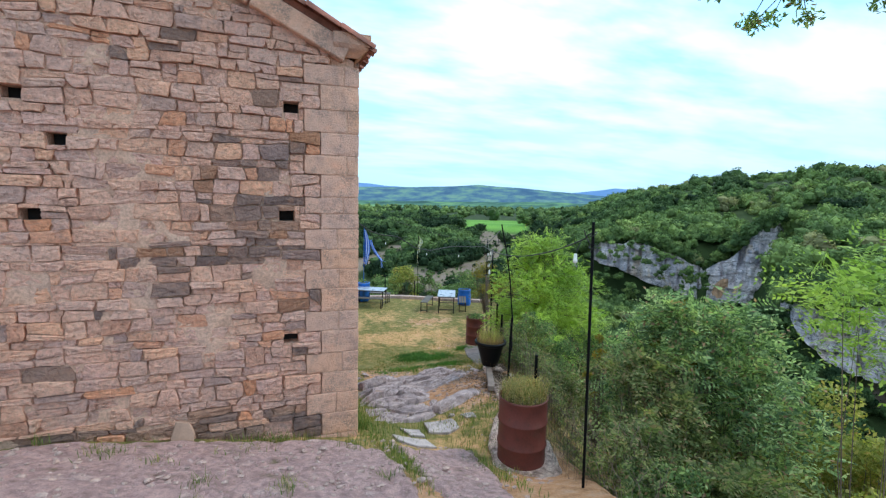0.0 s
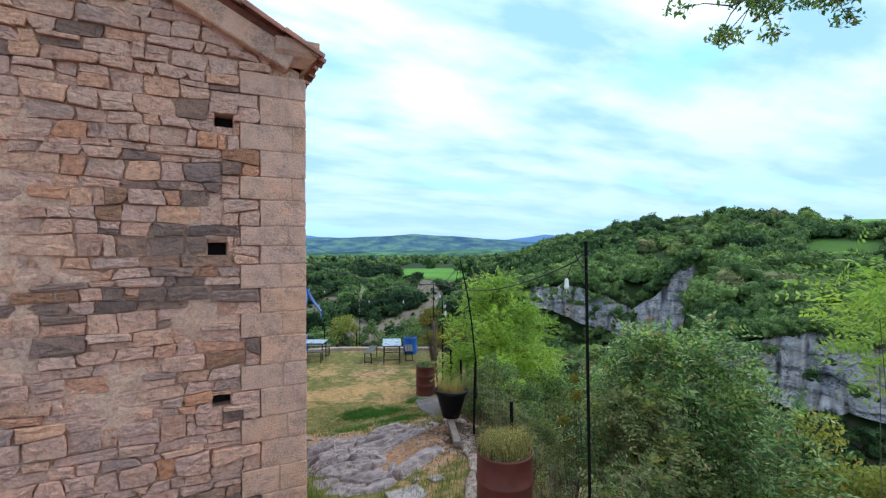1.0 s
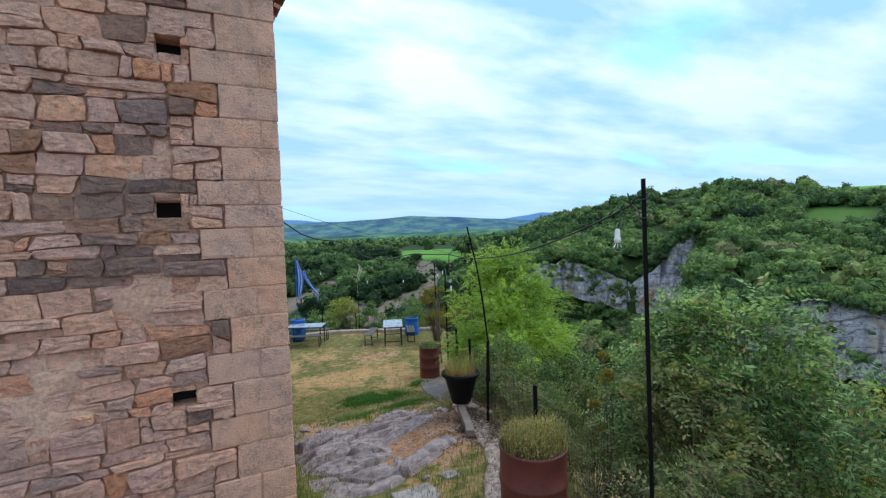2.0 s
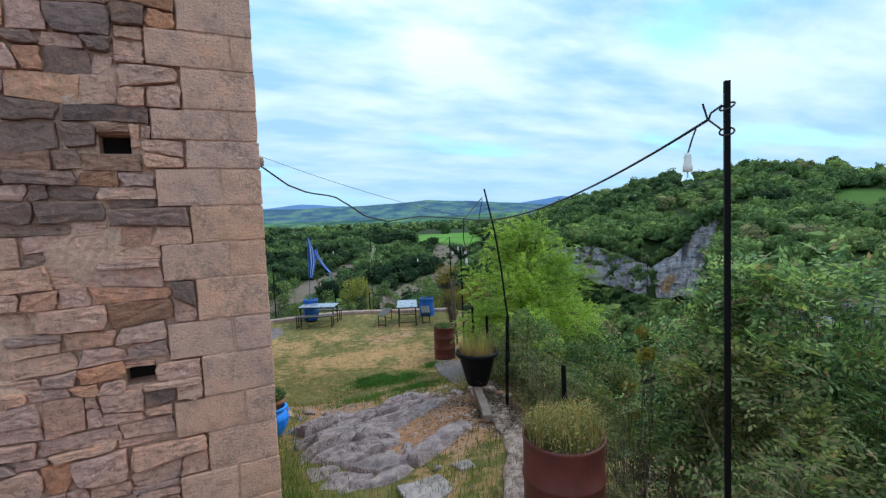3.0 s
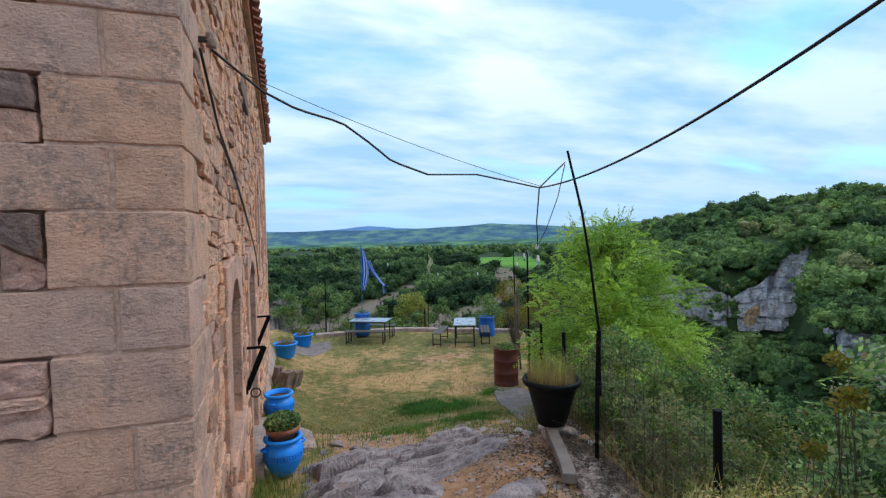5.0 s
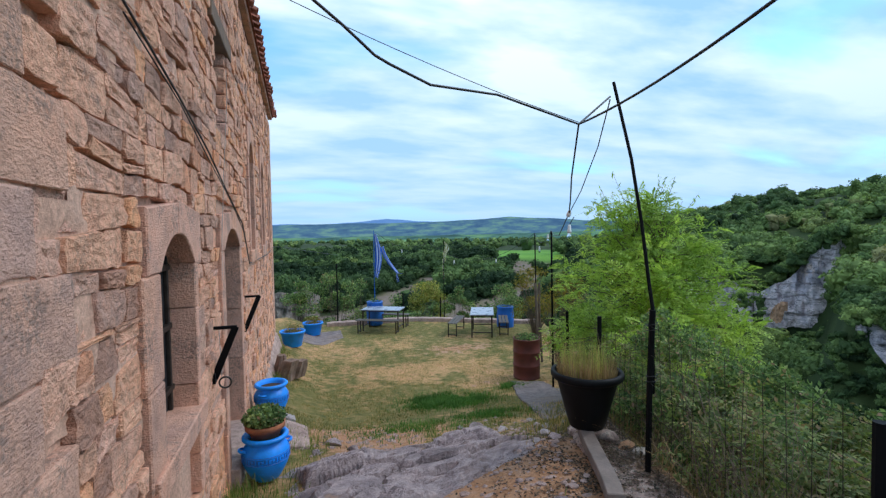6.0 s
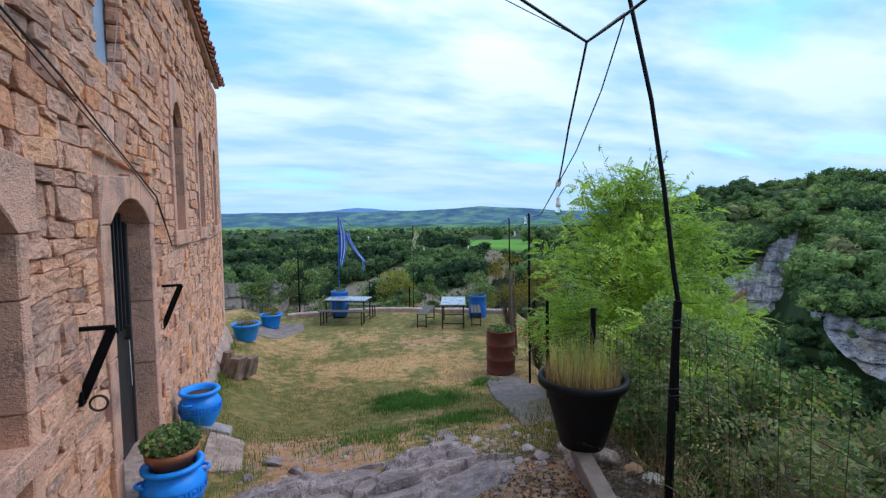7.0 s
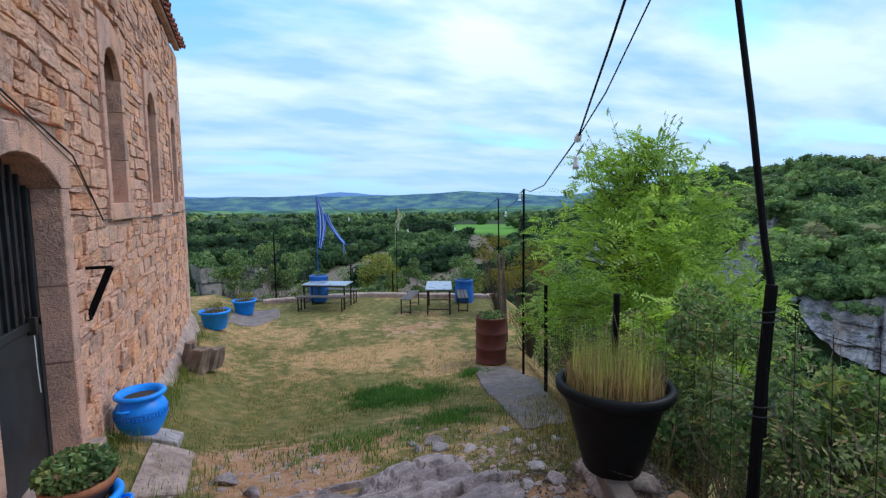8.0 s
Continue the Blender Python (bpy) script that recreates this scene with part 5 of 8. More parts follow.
rough_path(-6.6, 0.5, -7.8, 0.0, lambda x, y: np.minimum(np.minimum(np.minimum(0.22 - x, -0.2 - y), (-0.38 - x - y) * 0.7), np.minimum(x + 6.0 + 0.5 * np.sin(y * 1.3), y + 7.2 + 0.4 * np.sin(x * 1.7))), 0.045, "worn path of pinkish stony ground beside the gable wall")
rough_path(0.2, 1.6, -3.0, -0.2, lambda x, y: np.minimum(np.minimum(np.minimum(x - 0.36, 1.3 + 0.2 * (y + 1) - x), -0.38 - y), y + 2.7), 0.05, "worn stony step of the path")
flat_slab("paving_stone", [(1.1, 0.72), (1.5, 0.62), (1.5, 0.3), (1.3, 0.2), (1.05, 0.32)], 0.035, 0.1, M_SLAB, "pale flat stone set in the grass", "paving stone", "", "stepping stones")
flat_slab("paving_stone", [(0.68, 0.5), (0.94, 0.42), (0.95, 0.18), (0.74, 0.2)], 0.03, 0.1, M_SLAB, "pale flat stone set in the grass", "paving stone", "", "stepping stones")
flat_slab("paving_stone", [(0.46, 0.1), (0.92, 0.06), (0.96, -0.24), (0.7, -0.27), (0.48, -0.14)], 0.03, 0.1, M_SLAB, "pale flat stone set in the grass", "paving stone", "", "stepping stones")
flat_slab("paving_stone", [(1.68, 0.72), (1.85, 0.66), (1.84, 0.5), (1.7, 0.52)], 0.02, 0.1, M_SLAB, "small pale flat stone set in the grass", "paving stone", "", "stepping stones")
flat_slab("paving_stone", [(0.36, 5.0), (0.68, 4.98), (0.7, 4.12), (0.36, 4.1)], 0.035, 0.15, M_CONC, "pinkish concrete slab on the grass by the door", "paving stone", "", "door slabs")
flat_slab("paving_stone", [(0.12, 5.6), (0.52, 5.58), (0.54, 5.06), (0.14, 5.06)], 0.055, 0.2, M_SLAB, "white stone slab under a blue urn", "paving stone", "", "door slabs")
flat_slab("concrete_pad", [(4.9, 8.1), (5.5, 7.8), (5.3, 6.6), (4.75, 5.5), (4.4, 4.8), (4.05, 4.15), (3.55, 4.2), (3.8, 4.9), (4.08, 5.7), (4.35, 6.6)], 0.03, 0.15, M_PAD, "worn concrete pad at the foot of an oil drum", "concrete pad")
flat_slab("paving", [(0.7, 14.9), (1.9, 15.4), (1.9, 14.2), (1.2, 13.2), (0.6, 13.2)], 0.02, 0.15, M_PAD, "worn stony paving at the end of the yard", "paving")


def outcrop():
    """Limestone that breaks through the turf in tilted ledges."""
    ux, uy = np.arange(0.25, 2.95, 0.025), np.arange(0.65, 4.1, 0.025)
    X, Y = np.meshgrid(ux, uy, indexing="ij")
    wx = X + 0.22 * (smooth_noise(X, Y, 0.8, 21, 3) - 0.5)
    wy = Y + 0.22 * (smooth_noise(X, Y, 0.8, 22, 3) - 0.5)
    back = np.exp(-np.square((wx - 1.5) / 1.15) ** 2 - np.square((wy - 3.1 - 0.1 * (wx - 1.5)) / 0.72) ** 2)
    left = np.exp(-np.square((wx - 1.05 - 0.1 * (wy - 2)) / 0.62) ** 2 - np.square((wy - 2.1) / 1.1) ** 2)
    front = np.exp(-np.square((wy - 1.2 - 0.30 * (wx - 1.4)) / 0.22) ** 2 - np.square((wx - 1.45) / 0.85) ** 2)
    mask = np.maximum(np.maximum(back, left), front * 0.8)
    # tilted blocks with open cracks between them
    rc_ = np.random.RandomState(12)
    ca, sa = math.cos(0.32), math.sin(0.32)
    gu, gv = (wx * ca + wy * sa) / 0.62, (-wx * sa + wy * ca) / 0.32
    seeds = np.stack([rc_.uniform(gu.min(), gu.max(), 80), rc_.uniform(gv.min(), gv.max(), 80)], -1)
    dist_ = np.sqrt((gu[..., None] - seeds[:, 0]) ** 2 + (gv[..., None] - seeds[:, 1]) ** 2)
    who = np.argmin(dist_, -1)
    two = np.partition(dist_, 1, -1)
    gap = two[..., 1] - two[..., 0]
    du, dv = gu - seeds[who, 0], gv - seeds[who, 1]
    up_, tu, tv = rc_.uniform(0.0, 0.16, 80) ** 1.0, rc_.uniform(-0.05, 0.05, 80), rc_.uniform(-0.10, 0.03, 80)
    block = up_[who] + tu[who] * du + tv[who] * dv
    lift = mask * (0.10 + block) + 0.035 * mask * (smooth_noise(X, Y, 0.16, 27, 3) - 0.5) + 0.02 * mask * (smooth_noise(X, Y, 0.06, 28, 2) - 0.5)
    lift = lift - 0.10 * step(0.16, 0.02, gap) * mask * step(0.3, 0.5, smooth_noise(X, Y, 0.5, 29, 2))
    for bx, by, ax, ay, hh in ((1.2, 3.4, 0.3, 0.24, 0.2), (1.62, 3.42, 0.22, 0.16, 0.13), (2.22, 3.5, 0.42, 0.24, 0.22), (1.0, 2.6, 0.3, 0.3, 0.14), (1.9, 1.35, 0.4, 0.12, 0.08)):
        q_ = 1 - np.square((wx - bx) / ax) - np.square((wy - by) / ay)
        lift = np.maximum(lift, 0.05 + hh * np.sqrt(np.maximum(q_, 0)) + 0.04 * (smooth_noise(X, Y, 0.2, 33, 3) - 0.5) - 0.03 * step(0.1, 0.0, gap)) * (q_ > 0) + lift * (q_ <= 0)
    lift = lift + 0.05 * mask * (smooth_noise(X * 0.5 + Y * 0.15, Y, 0.09, 34, 3) - 0.5)
    lift = 0.6 * lift + 0.4 * 0.05 * (np.floor(lift / 0.05 + 0.4 * smooth_noise(X, Y, 0.25, 35, 3)))
    Z = land(X, Y) + lift - 0.055
    n, m = X.shape
    ids = np.arange(n * m).reshape(n, m)
    q = np.stack([ids[:-1, :-1], ids[1:, :-1], ids[1:, 1:], ids[:-1, 1:]], -1).reshape(-1, 4)
    ob = raw("rock_outcrop", np.stack([X, Y, Z], -1).reshape(-1, 3), q, M_ROCK)
    tagged(ob, "grey limestone outcrop breaking through the turf in ledges", "rock outcrop", kind="structure")


outcrop()


def strip_wall(name, ys, left, right, top, bottom, material, label, category):
    bm = bmesh.new()
    rows = []
    for y in ys:
        j = random.uniform(-0.012, 0.012)
        a, b = left(y) + random.uniform(-0.02, 0.02), right(y) + random.uniform(-0.015, 0.015)
        rows.append([bm.verts.new(p) for p in ((a, y, bottom(y)), (a, y, top(y) - 0.02 + j), (a + 0.025, y, top(y) + j), (b - 0.03, y, top(y) + j), (b, y, top(y) - 0.025 + j), (b + 0.03, y, bottom(y)))])
    for p, q in zip(rows, rows[1:]):
        for i in range(5):
            bm.faces.new((p[i], p[i + 1], q[i + 1], q[i]))
    bm.faces.new(rows[0]), bm.faces.new(rows[-1][::-1])
    bmesh.ops.recalc_face_normals(bm, faces=bm.faces)
    return tagged(part(name, bm, material), label, category, kind="structure")


strip_wall("low_wall", np.arange(-1.6, 2.75, 0.12), lambda y: float(fence_x(y)) - 0.42 - 0.38 * float(step(0.9, -0.4, y)), lambda y: float(fence_x(y)) + 0.04, lambda y: 1.285 - 0.085 * (max(y, 0.4) - 0.4), lambda y: 0.2, M_KERB, "low retaining wall of gravelly concrete along the drop", "low wall")
px = np.arange(1.5, 9.0, 0.25)
pb = bmesh.new()
prow = []
for x in px:
    y = float(parapet_y(x))
    z = -0.5
    t = 0.13 + random.uniform(-0.012, 0.012)
    prow.append([pb.verts.new(p) for p in ((x, y - 0.14, z - 0.5), (x, y - 0.14, z + t - 0.02), (x, y - 0.12, z + t), (x, y + 0.12, z + t), (x, y + 0.14, z + t - 0.02), (x, y + 0.14, z - 1.5))])
for p, q in zip(prow, prow[1:]):
    for i in range(5):
        pb.faces.new((p[i], p[i + 1], q[i + 1], q[i]))
pb.faces.new(prow[0]), pb.faces.new(prow[-1][::-1])
bmesh.ops.recalc_face_normals(pb, faces=pb.faces)
tagged(part("parapet", pb, M_CONC), "low concrete kerb at the far edge of the yard", "parapet", kind="structure")


def stone_lump(name, x, y, z, sx, sy, sz, material, label, category, group="", seed=0, lift=0.35):
    """A broken stone: the hull of a few scattered points, its edges a little worn."""
    rl = random.Random(seed * 7 + 1)
    bm = bmesh.new()
    for _ in range(18):
        v_ = Vector((rl.gauss(0, 1), rl.gauss(0, 1), rl.gauss(0, 1))).normalized() * rl.uniform(0.8, 1.15)
        bm.verts.new((v_.x * sx, v_.y * sy, v_.z * sz))
    h_ = bmesh.ops.convex_hull(bm, input=bm.verts)
    bmesh.ops.delete(bm, geom=[g_ for g_ in h_["geom_interior"] if isinstance(g_, bmesh.types.BMVert)], context="VERTS")
    bmesh.ops.bevel(bm, geom=list(bm.edges), offset=min(sx, sy, sz) * 0.1, segments=1, affect="EDGES")
    me_ob = part(name, bm, material)
    me_ob.matrix_world = pose(x, y, z + sz * lift, random.uniform(-8, 8), random.uniform(-8, 8), random.uniform(0, 360))
    return tagged(me_ob, label, category, group)


for i, (x, y, s, m) in enumerate(((3.19, 1.97, 0.072, M_PALE), (3.15, 2.1, 0.066, M_BRICK), (3.12, 2.27, 0.09, M_KERB), (3.17, 1.86, 0.025, M_PALE), (3.05, 1.9, 0.022, M_GRAVEL))):
    stone_lump("loose_stone", x, y, 1.285 - 0.085 * (y - 0.4), s * 1.35, s, s * (0.32 if s > 0.06 and m is not M_KERB else 0.7), m, ("pale broken stone" if m is not M_BRICK else "broken orange brick") + " on the low wall", "stone", "stones on the wall", i)
for i in range(16):
    x, y = random.uniform(2.45, 3.6), random.uniform(2.55, 4.6)
    if x > fence_x(y) - 0.2:
        continue
    s = random.uniform(0.03, 0.085)
    stone_lump("rubble_stone", x, y, h_at(x, y), s * 1.3, s, s * 0.55, random.choice((M_SLAB, M_ROCK, M_ROCK)), "grey rubble stone on the bank", "stone", "rubble on the bank", i + 20)
for i, (x, y, s) in enumerate(((0.95, 4.35, 0.09), (1.55, 0.75, 0.05), (0.75, 3.95, 0.05), (1.15, 4.0, 0.06))):
    stone_lump("loose_rock", x, y, h_at(x, y), s * 1.3, s, s * 0.8, M_ROCK, "grey rock half sunk in the soil", "rock", "rocks beside the outcrop", i + 60)


leaning = prism([(-0.17, 0.0), (0.13, 0.0), (0.12, 0.22), (0.13, 0.3), (0.08, 0.42), (-0.05, 0.45)], -0.025, 0.025, lambda u, v, d: Vector((u, d, v)))
lean_ob = part("leaning_slab", leaning, M_PALE2)
lean_ob.matrix_world = pose(-1.90, -0.2, 1.56, -16, 0, 0)
tagged(lean_ob, "flat pinkish stone slab leaning against the gable wall", "stone slab")


def planks():
    for k, (off, w, l0, l1) in enumerate(((0.0, 0.11, 1.3, 2.5),)):
        ang = 24.0
        bm = a_box(-w / 2, w / 2, 0, l1 - l0, 0, 0.085, 0.006)
        bmesh.ops.subdivide_edges(bm, edges=[e for e in bm.edges if e.calc_length() > 0.8], cuts=6)
        for v in bm.verts:
            v.co.x += 0.008 * math.sin(v.co.y * 5 + k)
            v.co.z += 0.004 * math.sin(v.co.y * 9)
        ob = part("plank", bm, M_PLANK)
        ob.matrix_world = pose(2.475 + off, l0, 1.285 - 0.085 * (l0 - 0.4), -2.4, 0, -ang)
        tagged(ob, "weathered grey timber lying on the low wall", "plank")


planks()


# ---------------------------------------------------------------- drums, pots and urns
def blades(n, spread_r, h0, h1, lean, width, seed, z=0.0):
    """Upright blades in a round tuft: three-cornered strips, bent once."""
    r = np.random.RandomState(seed)
    a, d = r.uniform(0, 2 * np.pi, n), spread_r * np.sqrt(r.uniform(0, 1, n))
    base = np.stack([d * np.cos(a), d * np.sin(a), np.full(n, z)], -1)
    tip_dir = r.uniform(0, 2 * np.pi, n)
    h, l = r.uniform(h0, h1, n), r.uniform(0, lean, n)
    away = np.stack([np.cos(tip_dir), np.sin(tip_dir), np.zeros(n)], -1)
    side = np.stack([-np.sin(tip_dir + r.uniform(-1, 1, n)), np.cos(tip_dir), np.zeros(n)], -1) * (width / 2)
    mid = base + away * (l * 0.3 * h)[:, None] + np.stack([0 * h, 0 * h, h * 0.6], -1)
    top = base + away * (l * h)[:, None] + np.stack([0 * h, 0 * h, h], -1)
    v = np.stack([base - side, base + side, mid + side * 0.8, mid - side * 0.8, top], 1).reshape(-1, 3)
    k = np.arange(n)[:, None] * 5
    f = np.concatenate([k + np.array([[0, 1, 2]]), k + np.array([[0, 2, 3]]), k + np.array([[3, 2, 4]])])
    return v, f


def leaf_quads(centres, size, r, aspect=0.5, up=0.35):
    """A rhombic leaf at every centre, turned at random with its face rather upwards."""
    n = len(centres)
    d = r.normal(size=(n, 3))
    d[:, 2] -= 0.2
    d /= np.linalg.norm(d, axis=1)[:, None]
    nrm = r.normal(size=(n, 3))
    nrm[:, 2] += up * 3
    s = np.cross(d, nrm)
    s /= np.linalg.norm(s, axis=1)[:, None] + 1e-9
    L_ = size * r.uniform(0.6, 1.3, n)[:, None]
    v = np.stack([centres - d * L_ * 0.5, centres + s * L_ * aspect * 0.5, centres + d * L_ * 0.5, centres - s * L_ * aspect * 0.5], 1)
    f = np.arange(n * 4).reshape(n, 4)
    return v.reshape(-1, 3), f


def clump_points(r, n, centre, radii, hollow=0.45):
    p = r.normal(size=(n, 3))
    p /= np.linalg.norm(p, axis=1)[:, None]
    p *= (hollow + (1 - hollow) * r.uniform(0, 1, n) ** 0.6)[:, None]
    return p * np.array(radii) + np.array(centre)


def oil_drum(x, y, z, label, plants):
    d = thing("oil_drum", pose(x, y, z, 0.6, -0.8, 25), label, "oil drum", "oil drum planters")
    R = 0.288
    pr = [(R - 0.01, 0.0), (R + 0.006, 0.006), (R + 0.006, 0.02), (R, 0.028)]
    for k in (0.29, 0.58):
        pr += [(R, k - 0.025), (R + 0.011, k - 0.008), (R + 0.011, k + 0.008), (R, k + 0.025)]
    pr += [(R, 0.84), (R + 0.007, 0.85), (R + 0.007, 0.87), (R - 0.006, 0.872), (R - 0.008, 0.8)]
    part("body", lathe(pr, 40), M_DRUM, d, smooth=True)
    part("soil", lathe([(0.0, 0.83), (R - 0.012, 0.81)], 24, False), M_SOIL, d)
    r = np.random.RandomState(int(x * 10) + 5)
    if plants == "herb":
        c = np.concatenate([clump_points(r, 3000, (0, 0, 0.92), (0.32, 0.32, 0.13), 0.1), clump_points(r, 1200, (-0.08, 0.05, 1.0), (0.22, 0.2, 0.12), 0.2), clump_points(r, 900, (0.15, -0.06, 0.98), (0.2, 0.2, 0.12), 0.2)])
        v, f = leaf_quads(c, 0.018, r, 0.4)
        raw("foliage", v, f, M_HERB, d, "low yellow-green herbs browning at the tips")
        v, f = blades(520, 0.28, 0.14, 0.3, 0.8, 0.005, 11, 0.82)
        raw("growth", v, f, M_GRASS, d)
    else:
        c = np.concatenate([clump_points(r, 500, (0, 0, 0.88), (0.27, 0.27, 0.09), 0.1)])
        v, f = leaf_quads(c, 0.05, r, 0.5)
        raw("foliage", v, f, M_BUSH, d, "sparse green plants")
    return d


oil_drum(1.87, -0.76, 1.215, "rust-red oil drum planter full of yellow-green herbs", "herb")
oil_drum(5.36, 8.3, h_at(5.36, 8.3) + 0.02, "rust-red oil drum planter with sparse plants", "few")


def black_pot(x, y, z):
    d = thing("plant_pot", pose(x, y, z, 0, 0, 10) @ Matrix.Scale(0.98, 4), "large black plastic pot of tall thin stems", "plant pot")
    pot = part("pot", lathe([(0.130, 0), (0.145, 0.006), (0.153, 0.02), (0.256, 0.405), (0.262, 0.42), (0.292, 0.43), (0.306, 0.445), (0.309, 0.47), (0.303, 0.49), (0.288, 0.498), (0.272, 0.49), (0.262, 0.43)], 48), M_PLASTIC, d, smooth=True)
    part("soil", lathe([(0.0, 0.452), (0.262, 0.44)], 24, False), M_SOIL, pot)
    v, f = blades(620, 0.225, 0.14, 0.36, 0.22, 0.0030, 3, 0.44)
    raw("growth", v, f, M_CHIVE, d, "tall thin yellow-green stems")
    v, f = blades(1500, 0.25, 0.06, 0.22, 0.5, 0.005, 4, 0.44)
    raw("dry_growth", v, f, M_DRYG, d)


black_pot(2.965, 2.36, 1.238)


def meander(radius, z, h, n=14):
    """A key pattern as thin raised bars round an urn."""
    bm = bmesh.new()
    step_a = 2 * math.pi / (n * 6)

    def bar(a0, a1, z0, z1):
        vs = []
        for rr_ in (radius - 0.003, radius + 0.0025):
            vs.append([bm.verts.new((rr_ * math.cos(a), rr_ * math.sin(a), q)) for a, q in ((a0, z0), (a1, z0), (a1, z1), (a0, z1))])
        bm.faces.new(vs[1])
        for i in range(4):
            bm.faces.new((vs[0][i], vs[0][(i + 1) % 4], vs[1][(i + 1) % 4], vs[1][i]))
    t = h / 7
    for k in range(n):
        a = 2 * math.pi * k / n
        s = step_a
        bar(a, a + 5 * s, z + h - t, z + h)
        bar(a, a + 0.8 * s, z, z + h - t)
        bar(a + 4.2 * s, a + 5 * s, z + 2 * t, z + h - t)
        bar(a + 2 * s, a + 4.2 * s, z + 2 * t, z + 3 * t)
        bar(a + 2 * s, a + 2.8 * s, z + 3 * t, z + 5 * t)
        bar(a + 0.8 * s, a + 6 * s, z, z + t)
    bmesh.ops.recalc_face_normals(bm, faces=bm.faces)
    return bm


def urn(x, y, z, turn, label):
    d = thing("urn", pose(x, y, z, 0, 0, turn) @ Matrix.Scale(0.85, 4), label, "urn", "blue urns by the door")
    pr = [(0.13, 0), (0.14, 0.012), (0.155, 0.03), (0.195, 0.10), (0.228, 0.17), (0.245, 0.24), (0.245, 0.29), (0.228, 0.345), (0.195, 0.385), (0.178, 0.405), (0.18, 0.42), (0.222, 0.43), (0.238, 0.445), (0.238, 0.465), (0.222, 0.48), (0.2, 0.478), (0.175, 0.455), (0.165, 0.40)]
    body = part("body", lathe(pr, 44), M_BLUE, d, smooth=True)
    part("soil", lathe([(0.0, 0.43), (0.17, 0.415)], 20, False), M_SOIL, d)
    part("key_pattern", meander(0.2465, 0.235, 0.055), M_BLUE2, body, "darker key pattern band")
    for zz in (0.222, 0.3):
        ring = lathe([(0.243, zz), (0.249, zz + 0.004), (0.243, zz + 0.008)], 44, False)
        part("band", ring, M_BLUE2, body)
    for s in (0, 180):
        hb = bmesh.new()
        tube(hb, [Vector((0.222, -0.06, 0.35)), Vector((0.262, -0.04, 0.355)), Vector((0.275, 0.0, 0.357)), Vector((0.262, 0.04, 0.355)), Vector((0.222, 0.06, 0.35))], 0.014, 8)
        bmesh.ops.transform(hb, matrix=pose(0, 0, 0, 0, 0, s), verts=hb.verts)
        part("handle", hb, M_BLUE, body, smooth=True)
    return d


ZA = 0.70
urn(0.30, 3.42, ZA, 20, "bright blue glazed urn with a terracotta pot set in it")
tp = thing("flower_pot", pose(0.30, 3.42, ZA + 0.36), "terracotta pot of dense green leaves set in a blue urn", "flower pot")
part("pot", lathe([(0.11, 0), (0.155, 0.10), (0.172, 0.10), (0.178, 0.15), (0.165, 0.152), (0.15, 0.11)], 36), M_TERRA, tp, smooth=True)
part("soil", lathe([(0.0, 0.125), (0.155, 0.115)], 20, False), M_SOIL, tp)
rs = np.random.RandomState(44)
v, f = leaf_quads(clump_points(rs, 2200, (0.0, 0, 0.20), (0.19, 0.19, 0.10), 0.35), 0.034, rs, 0.75)
raw("foliage", v, f, M_BUSH, tp, "dense small green leaves")
urn(0.25, 5.22, h_at(0.27, 5.3) + 0.06, 60, "bright blue glazed urn on a white slab by the wall")


def blue_tub(x, y, z, r, label, plant):
    d = thing("plant_tub", pose(x, y, z), label, "plant tub", "blue tubs")
    h = r * 1.25
    part("tub", lathe([(r * 0.68, 0), (r * 0.7, 0.01), (r * 0.92, h * 0.86), (r, h * 0.87), (r * 1.02, h * 0.93), (r, h), (r * 0.94, h), (r * 0.9, h * 0.85)], 36), M_BLUE, d, smooth=True)
    part("soil", lathe([(0.0, h * 0.92), (r * 0.91, h * 0.88)], 20, False), M_SOIL, d)
    rs_ = np.random.RandomState(int(100 * x) + 3)
    v_, f_ = leaf_quads(clump_points(rs_, 260, (0, 0, h + 0.06), (r * 0.8, r * 0.8, 0.13), 0.1), 0.06, rs_, 0.35)
    raw("foliage", v_, f_, plant, d)
    v_, f_ = blades(60, r * 0.6, 0.1, 0.32, 0.7, 0.008, 5, h * 0.9)
    raw("growth", v_, f_, M_DRYG, d)


blue_tub(0.40, 12.15, h_at(0.40, 12.15) + 0.01, 0.33, "bright blue tub with a few green plants", M_GRASS)
blue_tub(0.98, 14.6, h_at(0.98, 14.6) + 0.03, 0.32, "bright blue tub with dry reddish plants", M_YELLOW)


def barrel(x, y, z, label, leafy):
    d = thing("barrel", pose(x, y, z), label, "barrel", "blue barrels")
    part("body", lathe([(0.24, 0), (0.27, 0.03), (0.29, 0.2), (0.3, 0.4), (0.29, 0.62), (0.27, 0.76), (0.285, 0.78), (0.285, 0.83), (0.26, 0.84), (0.25, 0.78)], 36), M_BLUE2, d, smooth=True)
    part("soil", lathe([(0.0, 0.8), (0.255, 0.78)], 20, False), M_SOIL, d)
    rs_ = np.random.RandomState(int(10 * x))
    v_, f_ = leaf_quads(clump_points(rs_, 160 + 500 * leafy, (0, 0, 0.88 + 0.15 * leafy), (0.22 + 0.16 * leafy, 0.22 + 0.16 * leafy, 0.12 + 0.16 * leafy), 0.1), 0.06, rs_, 0.4)
    raw("foliage", v_, f_, M_BUSH, d)


barrel(3.15, 15.75, -0.46, "blue plastic barrel holding a flagpole", 0)
barrel(7.4, 14.0, -0.62, "blue plastic barrel with a bushy plant behind the benches", 1)


